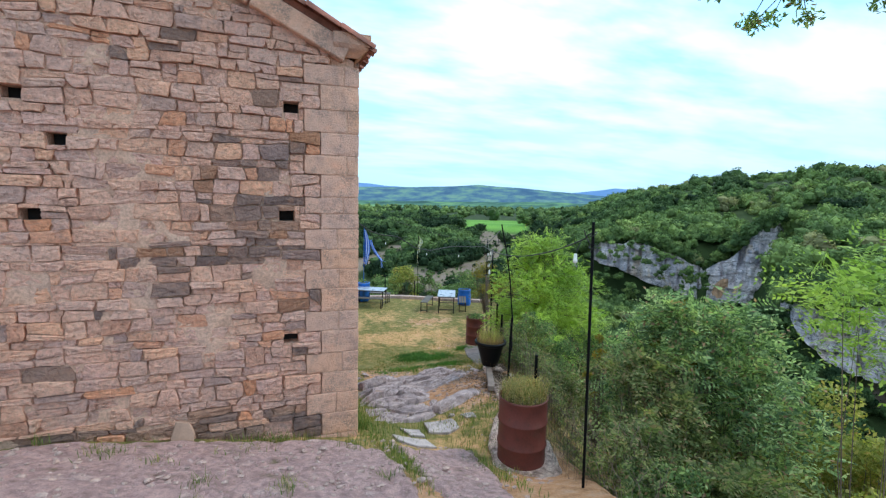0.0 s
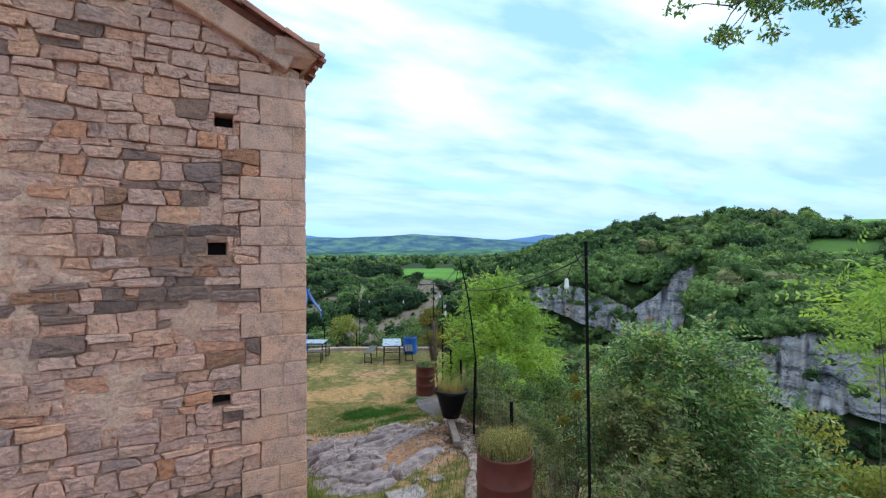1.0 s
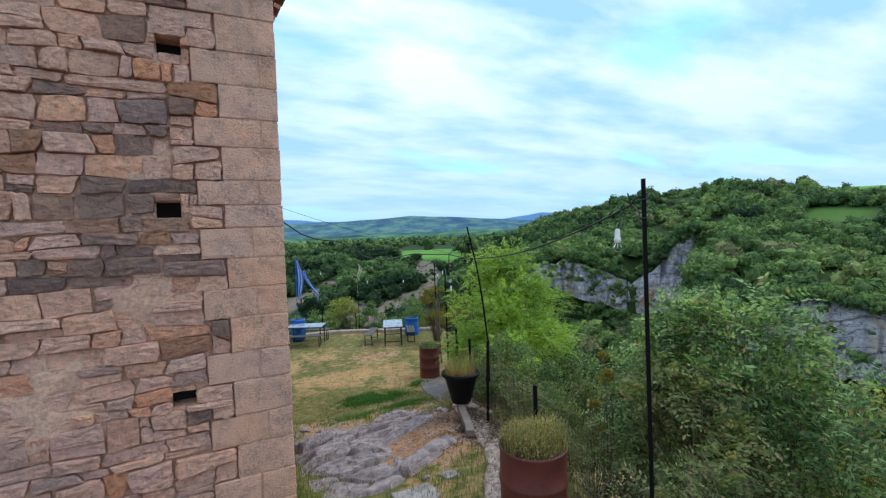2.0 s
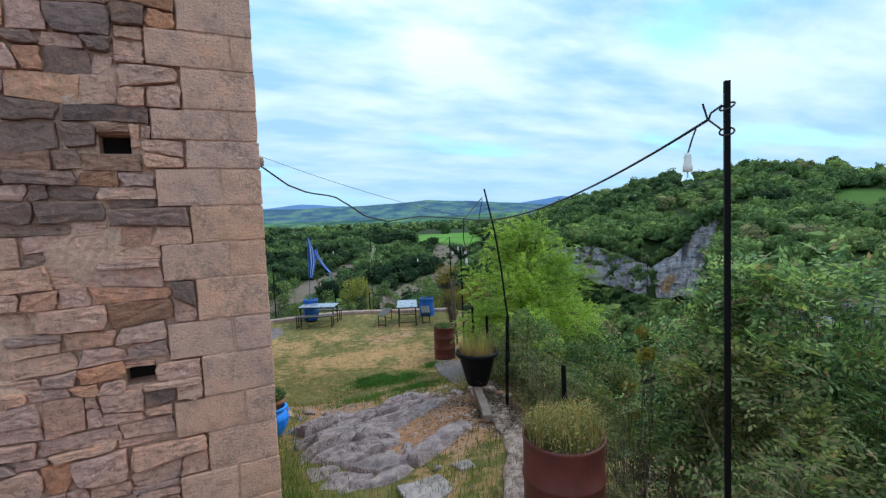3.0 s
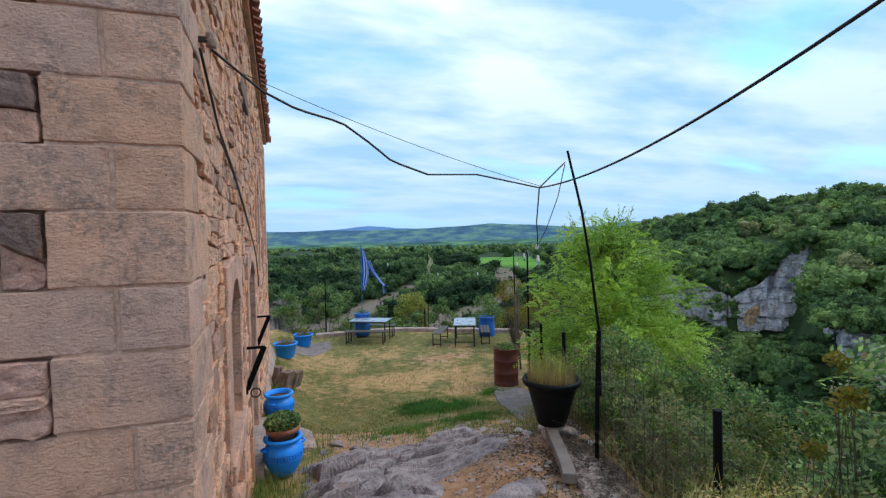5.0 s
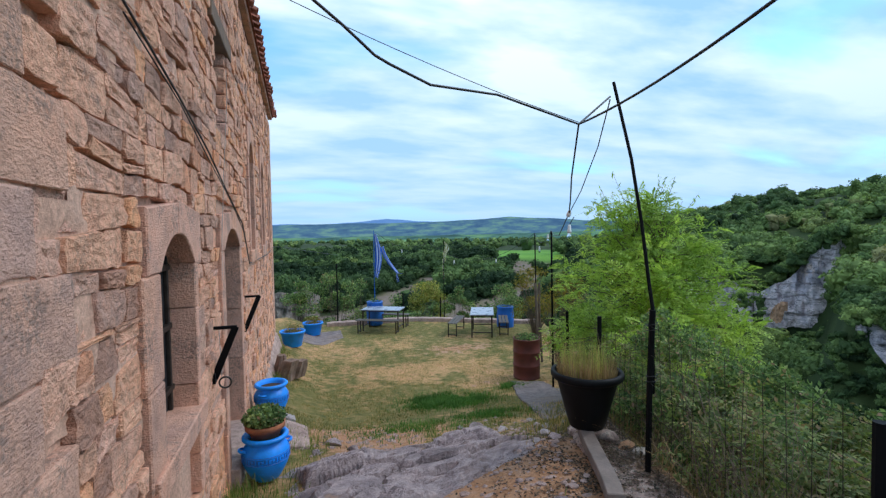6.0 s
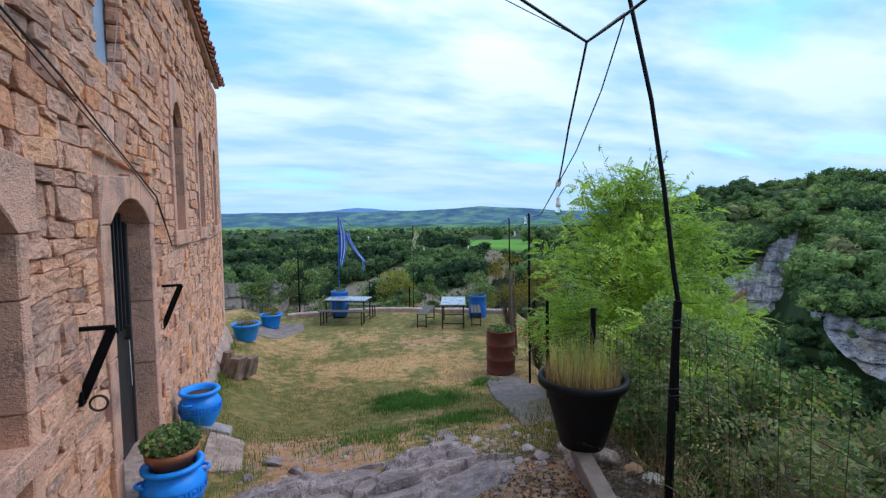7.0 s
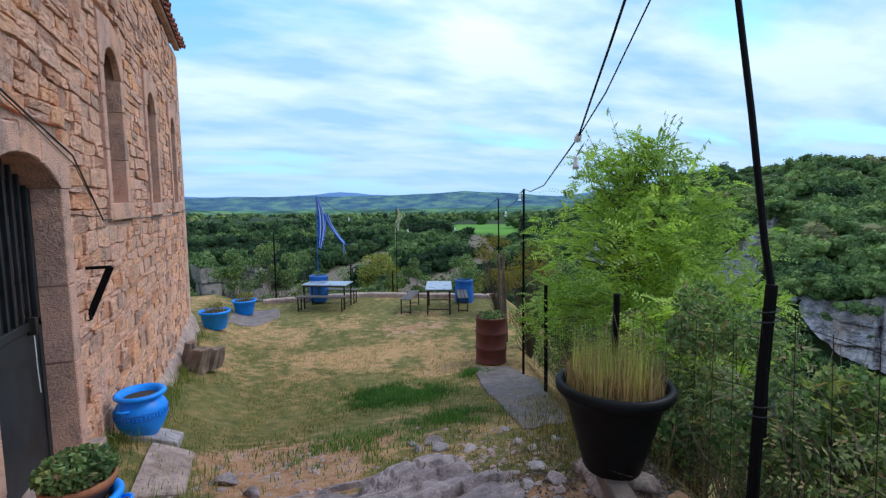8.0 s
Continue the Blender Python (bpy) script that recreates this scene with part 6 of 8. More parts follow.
# ---------------------------------------------------------------- tables and benches
def table(x, y, z, turn, long_, wide):
    d = thing("table", pose(x, y, z, 0, 0, turn), "steel-framed picnic table with a pale shiny top", "table", "yard tables")
    part("tabletop", a_box(-long_ / 2, long_ / 2, -wide / 2, wide / 2, 0.715, 0.745, 0.006), M_TOP, d)
    part("apron", a_box(-long_ / 2 + 0.03, long_ / 2 - 0.03, -wide / 2 + 0.03, wide / 2 - 0.03, 0.68, 0.714, 0.003), M_STEEL, d)
    for sx in (-1, 1):
        for sy in (-1, 1):
            cx, cy = sx * (long_ / 2 - 0.06), sy * (wide / 2 - 0.06)
            part("leg", a_box(cx - 0.02, cx + 0.02, cy - 0.02, cy + 0.02, 0, 0.68, 0.003), M_STEEL, d)
        cx = sx * (long_ / 2 - 0.06)
        part("stretcher", a_box(cx - 0.015, cx + 0.015, -wide / 2 + 0.08, wide / 2 - 0.08, 0.16, 0.19), M_STEEL, d)
    return d


def bench(x, y, z, turn, long_):
    d = thing("bench", pose(x, y, z, 0, 0, turn), "low steel-framed bench with dark wooden slats", "bench", "yard benches")
    for k in range(3):
        y0 = -0.15 + k * 0.105
        part("slat", a_box(-long_ / 2, long_ / 2, y0, y0 + 0.09, 0.42, 0.445, 0.004), M_BENCH, d)
    for sx in (-1, 1):
        cx = sx * (long_ / 2 - 0.08)
        for sy in (-1, 1):
            part("leg", a_box(cx - 0.016, cx + 0.016, sy * 0.13 - 0.016, sy * 0.13 + 0.016, 0, 0.42, 0.002), M_STEEL, d)
        part("foot_rail", a_box(cx - 0.014, cx + 0.014, -0.114, 0.114, 0.05, 0.078), M_STEEL, d)
    return d


zt = lambda x, y: h_at(x, y) - 0.005
table(6.23, 13.2, zt(6.2, 13.2), 68, 1.4, 0.74)
bench(5.5, 13.65, zt(5.5, 13.65), 60, 1.4)
bench(6.95, 13.15, zt(6.95, 13.15), 68, 1.3)
table(3.32, 15.0, zt(3.32, 15.0), -28, 1.35, 0.75)
bench(3.05, 14.5, zt(3.05, 14.5), -26, 1.45)
bench(3.65, 15.55, zt(3.65, 15.55), -28, 1.4)


# ---------------------------------------------------------------- poles, fence, wires
def stake(name, base, top, r, label, category, group="", material=None, round_=True):
    bm = bmesh.new()
    tube(bm, [base, Vector(base).lerp(Vector(top), 0.5), top], r, 8 if round_ else 4, 0.92)
    ob = part(name, bm, material or M_BLACK)
    return tagged(ob, label, category, group)


p1 = thing("lamp_pole", pose(1.84, -2.02, 0.9), "slim black steel pole with a bulb tied near its top", "lamp pole")
b = bmesh.new()
tube(b, [(0, 0, 0), (-0.03, 0.0, 1.4), (-0.08, 0.0, 3.35)], 0.0175, 4)
part("pole", b, M_BLACK, p1)
b = bmesh.new()
for dz, ph in ((3.24, 0), (3.13, 0.5)):
    ring = [Vector((-0.075 + 0.03 * math.cos(a + ph), 0.0 + 0.03 * math.sin(a + ph), dz + 0.02 * math.cos(a))) for a in np.linspace(0, 2 * math.pi, 13)]
    tube(b, ring, 0.0045, 5)
tube(b, [(-0.08, 0.02, 3.25), (-0.1, 0.06, 3.22), (-0.07, 0.09, 3.2)], 0.005, 5)
tube(b, [(-0.08, 0.02, 3.14), (-0.08, 0.09, 3.2), (-0.1, 0.1, 3.27)], 0.005, 5)
part("tie_wire", b, M_CABLE, p1)


def bulb(x, y, z, drop, group="string of bulbs"):
    """A lamp holder with a clear bulb on a short cable; z is where the cable hangs from."""
    d = thing("light_bulb", pose(x, y, z), "clear bulb in a white holder hanging from the cable", "light bulb", group)
    c_ = bmesh.new()
    tube(c_, [(0, 0, 0.0), (-0.025, 0.0, -drop * 0.4), (-0.055, 0, -drop)], 0.004, 6)
    part("cable", c_, M_CABLE, d)
    hb = lathe([(0.006, 0.005), (0.012, 0.0), (0.016, -0.012), (0.017, -0.05), (0.021, -0.054), (0.021, -0.082), (0.0, -0.082)], 16, False)
    bmesh.ops.transform(hb, matrix=pose(-0.055, 0, -drop), verts=hb.verts)
    part("lamp_holder", hb, M_WHITE, d, smooth=True)
    gb = lathe([(0.0125, -0.083), (0.014, -0.09), (0.023, -0.105), (0.027, -0.122), (0.025, -0.136), (0.015, -0.147), (0.0, -0.151)], 18, False)
    bmesh.ops.transform(gb, matrix=pose(-0.055, 0, -drop), verts=gb.verts)
    gl = part("globe", gb, M_GLASS, d, smooth=True)
    gl.visible_shadow = False
    fb = bmesh.new()
    tube(fb, [(-0.055, 0, -drop - 0.083), (-0.053, 0, -drop - 0.10), (-0.055, 0.004, -drop - 0.112)], 0.003, 5)
    part("filament", fb, M_WHITE, gl)
    return d


bulb(1.735, -1.89, 4.06, 0.115)
BT = Vector((2.805, 1.80, 3.96))
bent = thing("bent_pole", pose(2.95, 1.59, 1.22), "thin bent black pole lashed to a stouter stake", "pole")
b = bmesh.new()
tube(b, [(0, 0, 0), (0.01, 0.0, 0.6), (0.025, -0.01, 1.14)], 0.021, 8)
bent_stake = part("stake", b, M_BLACK, bent)
b = bmesh.new()
tube(b, [(0.04, 0, 0.55), (0.035, 0.0, 1.14), (0.03, 0.03, 1.3), (0.012, 0.09, 1.75), (-0.035, 0.14, 2.2), (-0.132, 0.21, 2.75)], 0.014, 7, 0.8)
part("rod", b, M_BLACK, bent)
for zz in (0.62, 0.98):
    b = bmesh.new()
    tube(b, [Vector((0.027 + 0.037 * math.cos(a), 0.037 * math.sin(a), zz + 0.006 * a)) for a in np.linspace(0, 4 * math.pi, 22)], 0.003, 5)
    part("lashing", b, M_CABLE, bent_stake)

STAKES = [((2.46, -0.1, 1.0), (2.44, -0.1, 2.3), 0.024), ((3.5, 2.95, 0.4), (3.5, 2.95, 2.04), 0.024), ((4.82, 5.68, -0.35), (4.8, 5.7, 1.56), 0.026)]
for a, t, r in STAKES:
    stake("fence_post", a, t, r, "black steel fence post in the scrub", "fence post", "fence posts")
for a, t, r in (((6.35, 9.4, -0.7), (6.3, 9.5, 1.1), 0.03), ((6.85, 10.5, -0.8), (6.85, 10.5, 1.42), 0.036), ((7.25, 11.3, -0.8), (7.2, 11.4, 1.3), 0.04), ((8.2, 13.2, -0.9), (8.2, 13.2, 0.9), 0.035)):
    stake("fence_post", a, t, r, "rough dark wooden fence post among the shrubs", "fence post", "wooden fence posts", M_BARK)
stake("fence_post", (1.3, -3.7, 1.5), (1.3, -3.72, 2.55), 0.03, "black steel fence post in the scrub", "fence post", "fence posts")
for x, top in ((1.9, 1.7), (4.3, 0.55), (5.6, 0.35)):
    stake("yard_stake", (x, float(parapet_y(x)) + 0.16, -0.9), (x, float(parapet_y(x)) + 0.16, top), 0.025, "thin dark stake behind the kerb", "stake", "stakes behind the kerb")
tall = thing("lamp_pole", pose(5.34, 7.1, h_at(5.34, 7.1) - 0.2), "thin black pole carrying the string of bulbs", "lamp pole", "poles of the light string")
TP = Vector((5.31, 7.1, 2.86))
b = bmesh.new()
tube(b, [(0, 0, 0), (-0.02, 0, 1.6), (TP.x - 5.34, TP.y - 7.1, TP.z - (h_at(5.34, 7.1) - 0.2))], 0.023, 7, 0.8)
part("pole", b, M_BLACK, tall)


def wire_panel(a, b, h, pitch=0.14):
    """Wire netting between two posts: upright and level wires, sagging a little."""
    a, b = Vector(a), Vector(b)
    n = int((b - a).length / pitch)
    d = thing("wire_fence", pose(*a), "rusty wire netting between the fence posts", "wire fence", "wire netting")
    for i in range(n + 1):
        p = a.lerp(b, i / n) - a
        w = random.uniform(-0.012, 0.012)
        bm = bmesh.new()
        tube(bm, [p + Vector((w, 0, 0)), p + Vector((-w, w, h * 0.5)), p + Vector((w, 0, h + random.uniform(-0.03, 0.05)))], 0.0017, 3)
        part("wire", bm, M_STEEL, d)
    for j in range(int(h / 0.2) + 1):
        bm = bmesh.new()
        tube(bm, sag(Vector((0, 0, j * 0.2 + h % 0.2)), b - a + Vector((0, 0, j * 0.2 + h % 0.2)), 0.02, 8), 0.0017, 3)
        part("wire", bm, M_STEEL, d)


wire_panel((2.52, -0.05, 1.15), (2.96, 1.59, 1.15), 1.1)
wire_panel((2.98, 1.62, 1.1), (3.5, 2.95, 0.85), 1.05)
wire_panel((3.52, 2.97, 0.7), (4.8, 5.68, -0.1), 1.1, 0.12)
wire_panel((4.84, 5.72, -0.15), (5.33, 7.1, -0.35), 1.1, 0.12)
wire_panel((1.88, -2.0, 1.1), (2.48, -0.07, 1.1), 0.95, 0.12)


def cable(name, pts, r, label, group="cables"):
    bm = bmesh.new()
    tube(bm, pts, r, 6)
    return tagged(part(name, bm, M_CABLE, smooth=True), label, "cable", group)


ANCHOR = Vector((0.05, 0.5, 4.11))
NODE = Vector((2.40, 1.59, 3.61))
span = []
for t in np.linspace(0, 1, 34):
    p = ANCHOR.lerp(NODE, t)
    span.append(Vector((p.x, p.y, float(np.interp(t, (0, 0.09, 0.16, 0.265, 0.34, 0.40, 0.515, 0.7, 1.0), (4.11, 3.965, 3.905, 3.875, 3.78, 3.69, 3.63, 3.665, 3.61))))))
span.append(BT + Vector((-0.03, -0.02, -0.1)))
cable("light_cable", span, 0.0065, "black cable sagging from the house wall to a pole")
cable("thin_wire", sag((0.03, 1.35, 4.32), NODE + Vector((0.02, 0.03, 0.02)), 0.05), 0.0022, "thin grey wire crossing the yard")
cable("light_cable", sag(NODE, (1.77, -1.93, 4.1), 0.165, 20), 0.0065, "black cable running between two poles")
SOCK = Vector((3.17, 2.97, 3.07))
cable("light_cable", [NODE, NODE.lerp(SOCK, 0.4) + Vector((-0.02, 0, -0.06)), NODE.lerp(SOCK, 0.8), SOCK, SOCK.lerp(TP, 0.4) - Vector((0, 0, 0.16)), SOCK.lerp(TP, 0.75) - Vector((0, 0, 0.12)), TP], 0.006, "black cable carrying bulbs along the fence")
cable("light_cable", [BT + Vector((-0.03, -0.02, -0.12)), BT.lerp(SOCK, 0.35) + Vector((0.04, 0, -0.06)), BT.lerp(SOCK, 0.7) + Vector((0.02, 0, -0.07)), SOCK], 0.0045, "thin black cable hanging from the bent pole")
sb = lathe([(0.0, 0.03), (0.016, 0.025), (0.022, 0.0), (0.018, -0.03), (0.0, -0.035)], 14, False)
s_ob = part("junction", sb, M_WHITE)
s_ob.matrix_world = pose(*SOCK, 20, 10, 0)
tagged(s_ob, "pale tape-wrapped joint in the hanging cable", "cable joint")
bulb(SOCK.x + 0.12, SOCK.y + 0.1, SOCK.z - 0.03, 0.08)
bulb(TP.x - 0.02, TP.y, TP.z - 0.02, 0.05)
FAR_POLES = [Vector((7.3, 11.6, 2.75)), Vector((5.2, 15.95, 2.45)), Vector((3.3, 15.9, 2.8))]
cable("light_cable", sag(TP, FAR_POLES[0], 0.25), 0.006, "black cable carrying bulbs along the fence")
cable("light_cable", sag(FAR_POLES[0], FAR_POLES[1], 0.75), 0.006, "black cable carrying bulbs over the tables")
cable("light_cable", sag(FAR_POLES[1], FAR_POLES[2], 0.35), 0.006, "black cable carrying bulbs over the tables")
for a, c_, k, dz in ((TP, FAR_POLES[0], 0.5, 0.25), (FAR_POLES[0], FAR_POLES[1], 0.3, 0.63), (FAR_POLES[0], FAR_POLES[1], 0.7, 0.63), (FAR_POLES[1], FAR_POLES[2], 0.5, 0.35)):
    p = a.lerp(c_, k) - Vector((0, 0, dz))
    bulb(p.x, p.y, p.z, 0.1)
stake("lamp_pole", (7.35, 11.6, -0.8), FAR_POLES[0], 0.02, "thin dark pole carrying the string of bulbs", "lamp pole", "poles of the light string")

# cables clipped to the house wall
wall_run = [(0.02, 0.36, 4.06), (0.02, 0.96, 3.85), (0.025, 1.86, 3.92 - 0.22), (0.025, 2.69, 3.54), (0.03, 3.46, 3.33), (0.03, 4.0, 3.2), (0.025, 4.76, 3.03), (0.025, 5.1, 2.78), (0.02, 5.45, 2.53), (0.02, 7.0, 2.5), (0.02, 9.2, 2.47), (0.02, 11.49, 2.55), (1.9, 15.8, 2.05)]
cord_bm = bmesh.new()
tube(cord_bm, [(0.03, 3.76, 4.45), (0.035, 3.73, 4.2), (0.03, 3.57, 3.8), (0.03, 3.38, 3.42), (0.03, 3.17, 2.9), (0.03, 3.1, 2.55)], 0.0025, 5)
tagged(part("cord", cord_bm, M_CORD), "thin pale cord hanging down the stone wall", "cord")
cable("wall_cable", wall_run, 0.0065, "black cable running down the stone wall", "wall cables")
cable("wall_cable", [(x + 0.004, y + 0.02, z - 0.05 - 0.02 * math.sin(y * 3)) for x, y, z in wall_run[1:8]], 0.004, "thin black cable beside the other on the wall", "wall cables")
an = thing("cable_anchor", pose(0.0, 0.44, 4.13), "grey porcelain insulator holding the cable on the wall", "insulator")
part("bracket", a_box(0.0, 0.05, -0.012, 0.012, -0.012, 0.012, 0.003), M_STEEL, an)
ib = lathe([(0.0, -0.03), (0.022, -0.03), (0.018, -0.01), (0.024, 0.0), (0.018, 0.012), (0.02, 0.03), (0.0, 0.032)], 14, False)
bmesh.ops.transform(ib, matrix=pose(0.055, 0, 0), verts=ib.verts)
part("insulator", ib, M_CONC, an, smooth=True)


def wall_bracket(y, z, ring):
    d = thing("wall_bracket", pose(0.0, y, z), "black iron wall bracket" + (" with a ring on its brace" if ring else " with a slanting brace"), "wall bracket", "wall brackets")
    part("arm", a_box(-0.04, 0.17, -0.012, 0.012, -0.012, 0.012, 0.003), M_BLACK, d)
    b_ = a_box(-0.026, 0.026, -0.008, 0.008, 0, 0.42, 0.003)
    bmesh.ops.transform(b_, matrix=pose(0.0, -0.0, -0.385, 0, 22.5, 0), verts=b_.verts)
    brace = part("brace", b_, M_BLACK, d)
    part("plate", a_box(-0.01, 0.012, -0.03, 0.03, -0.42, -0.34, 0.003), M_BLACK, d)
    if ring:
        rb_ = bmesh.new()
        tube(rb_, [Vector((0.075 + 0.042 * math.cos(a), 0.0, -0.42 + 0.042 * math.sin(a))) for a in np.linspace(0, 2 * math.pi, 19)], 0.007, 6)
        part("ring", rb_, M_STEEL, brace)
        cb_ = bmesh.new()
        tube(cb_, [(0.04, 0.015, -0.02), (0.045, 0.02, -0.2), (0.05, 0.02, -0.4)], 0.003, 5)
        part("cord", cb_, M_CORD, brace)


wall_bracket(2.77, 2.22, True)
wall_bracket(4.96, 2.165, False)


def stump(x, y):
    d = thing("tree_stump", pose(x, y, h_at(x, y) - 0.04), "brown weathered tree stumps leaning at the wall foot", "tree stump")
    for k, (dx, dy, r, h, lean) in enumerate(((0.0, 0.0, 0.15, 0.40, 0.28), (0.2, 0.16, 0.12, 0.34, 0.34), (-0.12, 0.2, 0.1, 0.46, 0.1))):
        rings = [(r * (1.3 - 0.42 * q ** 0.6), h * q) for q in np.linspace(0, 1, 9)]
        bm = lathe(rings + [(r * 0.78, h + 0.012), (r * 0.4, h + 0.004), (0.0, h - 0.01)], 22)
        for v_ in bm.verts:
            a_ = math.atan2(v_.co.y, v_.co.x)
            s_ = 1 + 0.16 * math.sin(4 * a_ + k + 3 * v_.co.z) + 0.08 * math.sin(9 * a_ + 7 * v_.co.z)
            s_ += 0.3 * noise.noise(Vector((v_.co.x * 6, v_.co.y * 6, v_.co.z * 3 + k)))
            v_.co.x, v_.co.y = v_.co.x * s_ + dx + lean * v_.co.z, v_.co.y * s_ + dy - 0.4 * lean * v_.co.z
        part("trunk", bm, M_STUMP, d)


def footing():
    """A rough skirt of lime and rubble along the foot of the long wall, higher towards the far end."""
    ys, ss = np.linspace(6.4, LONG - 0.02, 90), np.linspace(0, 1, 8)
    Y, S = np.meshgrid(ys, ss, indexing="ij")
    high = 0.10 + 0.38 * (Y - 6.4) / 5.1 + 0.10 * (smooth_noise(Y, Y * 0, 0.5, 51, 3) - 0.5)
    wide = 0.07 + 0.10 * (Y - 6.4) / 5.1 + 0.05 * (smooth_noise(Y, Y * 0, 0.3, 52, 2) - 0.5)
    X = -0.03 + (wide + 0.03) * S ** 0.8 + 0.02 * (smooth_noise(Y, S, 0.12, 53, 2) - 0.5)
    base = land(np.full_like(Y, 0.12), Y) - 0.04
    Z = base + (high + 0.04) * (1 - S ** 1.6)
    ids = np.arange(Y.size).reshape(Y.shape)
    q_ = np.stack([ids[:-1, :-1], ids[1:, :-1], ids[1:, 1:], ids[:-1, 1:]], -1).reshape(-1, 4)
    raw("footing", np.stack([X, Y, Z], -1).reshape(-1, 3), q_, M_CONC, wall_east, "rough grey mortar skirt along the wall foot", True)


footing()
stump(0.3, 8.95)


def cloth_strip(bm, uv, across, path, width, folds, seed, u0=0.0, u1=1.0, holes=None):
    """Cloth that hangs along a path: folded across its width. across: the way from edge to edge."""
    rows, n = [], 12
    for j, p in enumerate(path):
        v_ = j / (len(path) - 1)
        w_ = width(v_)
        rows.append([(bm.verts.new(Vector(p) + Vector(across) * (w_ * i / n) + Vector((0, 1, 0)) * (0.05 * w_ / 0.25 * math.sin(folds * i / n * 2 * math.pi + 2.0 * v_ + seed)) + Vector((0, 0, -0.1 * w_ * (i / n)))), (u0 + (u1 - u0) * i / n, v_)) for i in range(n + 1)])
    for j in range(len(path) - 1):
        for i in range(n):
            if holes and holes(i, j):
                continue
            q_ = (rows[j][i], rows[j][i + 1], rows[j + 1][i + 1], rows[j + 1][i])
            f_ = bm.faces.new([k_[0] for k_ in q_])
            for l_, k_ in zip(f_.loops, q_):
                l_[uv].uv = k_[1]


def flag(x, y, z0, z1, material, label, seed, tail=True):
    d = thing("flag", pose(x, y, z0), label, "flag", "flags")
    b_ = bmesh.new()
    tube(b_, [(0, 0, 0), (0, 0, (z1 - z0) * 0.5), (0.01, 0, z1 - z0)], 0.018, 7, 0.7)
    pole = part("pole", b_, M_BLACK if seed else M_BLUE2, d)
    top = z1 - z0
    bm = bmesh.new()
    uv = bm.loops.layers.uv.new("UVMap")
    if tail:
        cloth_strip(bm, uv, (1, 0, -0.5), [(0.02 + 0.03 * math.sin(3 * k_), 0, top - 0.1 - 1.55 * k_) for k_ in np.linspace(0, 1, 30)], lambda v_: float(np.interp(v_, (0, 0.3, 0.55, 0.8, 1), (0.08, 0.23, 0.24, 0.17, 0.10))), 2.2, seed, holes=lambda i, j: j > 22 and (i * 5 + j * 3) % 7 == 0)
        cloth_strip(bm, uv, (0.8, 0, 0.5), [(0.24 + 0.56 * k_ ** 1.25, 0.05 * math.sin(4 * k_), top - 0.62 - 0.95 * k_ ** 0.85) for k_ in np.linspace(0, 1, 22)], lambda v_: 0.15 - 0.05 * v_, 1.0, seed, 0.4, 1.0)
        for q, (dx, dz) in enumerate(((0.2, -0.02), (0.08, -0.3), (0.02, -0.34))):
            cloth_strip(bm, uv, (0.6, 0, 0.6), [(0.80 + dx * k_, 0.02 * q, top - 1.57 + dz * k_) for k_ in np.linspace(0, 1, 5)], lambda v_: 0.05 - 0.03 * v_, 0.5, q, 0.7, 1.0)
    else:
        cloth_strip(bm, uv, (1, 0, -0.2), [(0.02 + 0.05 * math.sin(7 * k_), 0, top - 0.05 - 0.75 * k_) for k_ in np.linspace(0, 1, 22)], lambda v_: float(np.interp(v_, (0, 0.35, 0.7, 1), (0.05, 0.17, 0.13, 0.05))), 1.5, seed, holes=lambda i, j: (i * 7 + j * 3) % 11 < 3)
        cloth_strip(bm, uv, (1, 0, 0), [(-0.03, 0.02, top - 0.7 - 0.75 * k_) for k_ in np.linspace(0, 1, 14)], lambda v_: 0.05 + 0.02 * math.sin(9 * v_), 1.0, seed, holes=lambda i, j: j % 4 == 3)
    part("cloth", bm, material, pole, "", True)
    return d


flag(3.15, 15.75, 0.3, 2.9, M_FLAG, "tattered blue and white flag drooping from a pole", 0)
flag(5.75, 15.85, -0.6, 2.5, M_FLAG2, "faded yellow shreds of a flag on a dark pole", 2, False)


# ---------------------------------------------------------------- shrubs and trees close by
def stems_mesh(base, tips, r0, seed):
    rnd = random.Random(seed)
    bm = bmesh.new()
    for t in tips:
        b_, t_ = Vector(base), Vector(t)
        mid = b_.lerp(t_, 0.5) + Vector((rnd.uniform(-0.12, 0.12), rnd.uniform(-0.12, 0.12), 0.1))
        tube(bm, [b_, b_.lerp(mid, 0.5), mid, mid.lerp(t_, 0.6), t_], r0 * rnd.uniform(0.6, 1.1), 5, 0.25)
    return bm


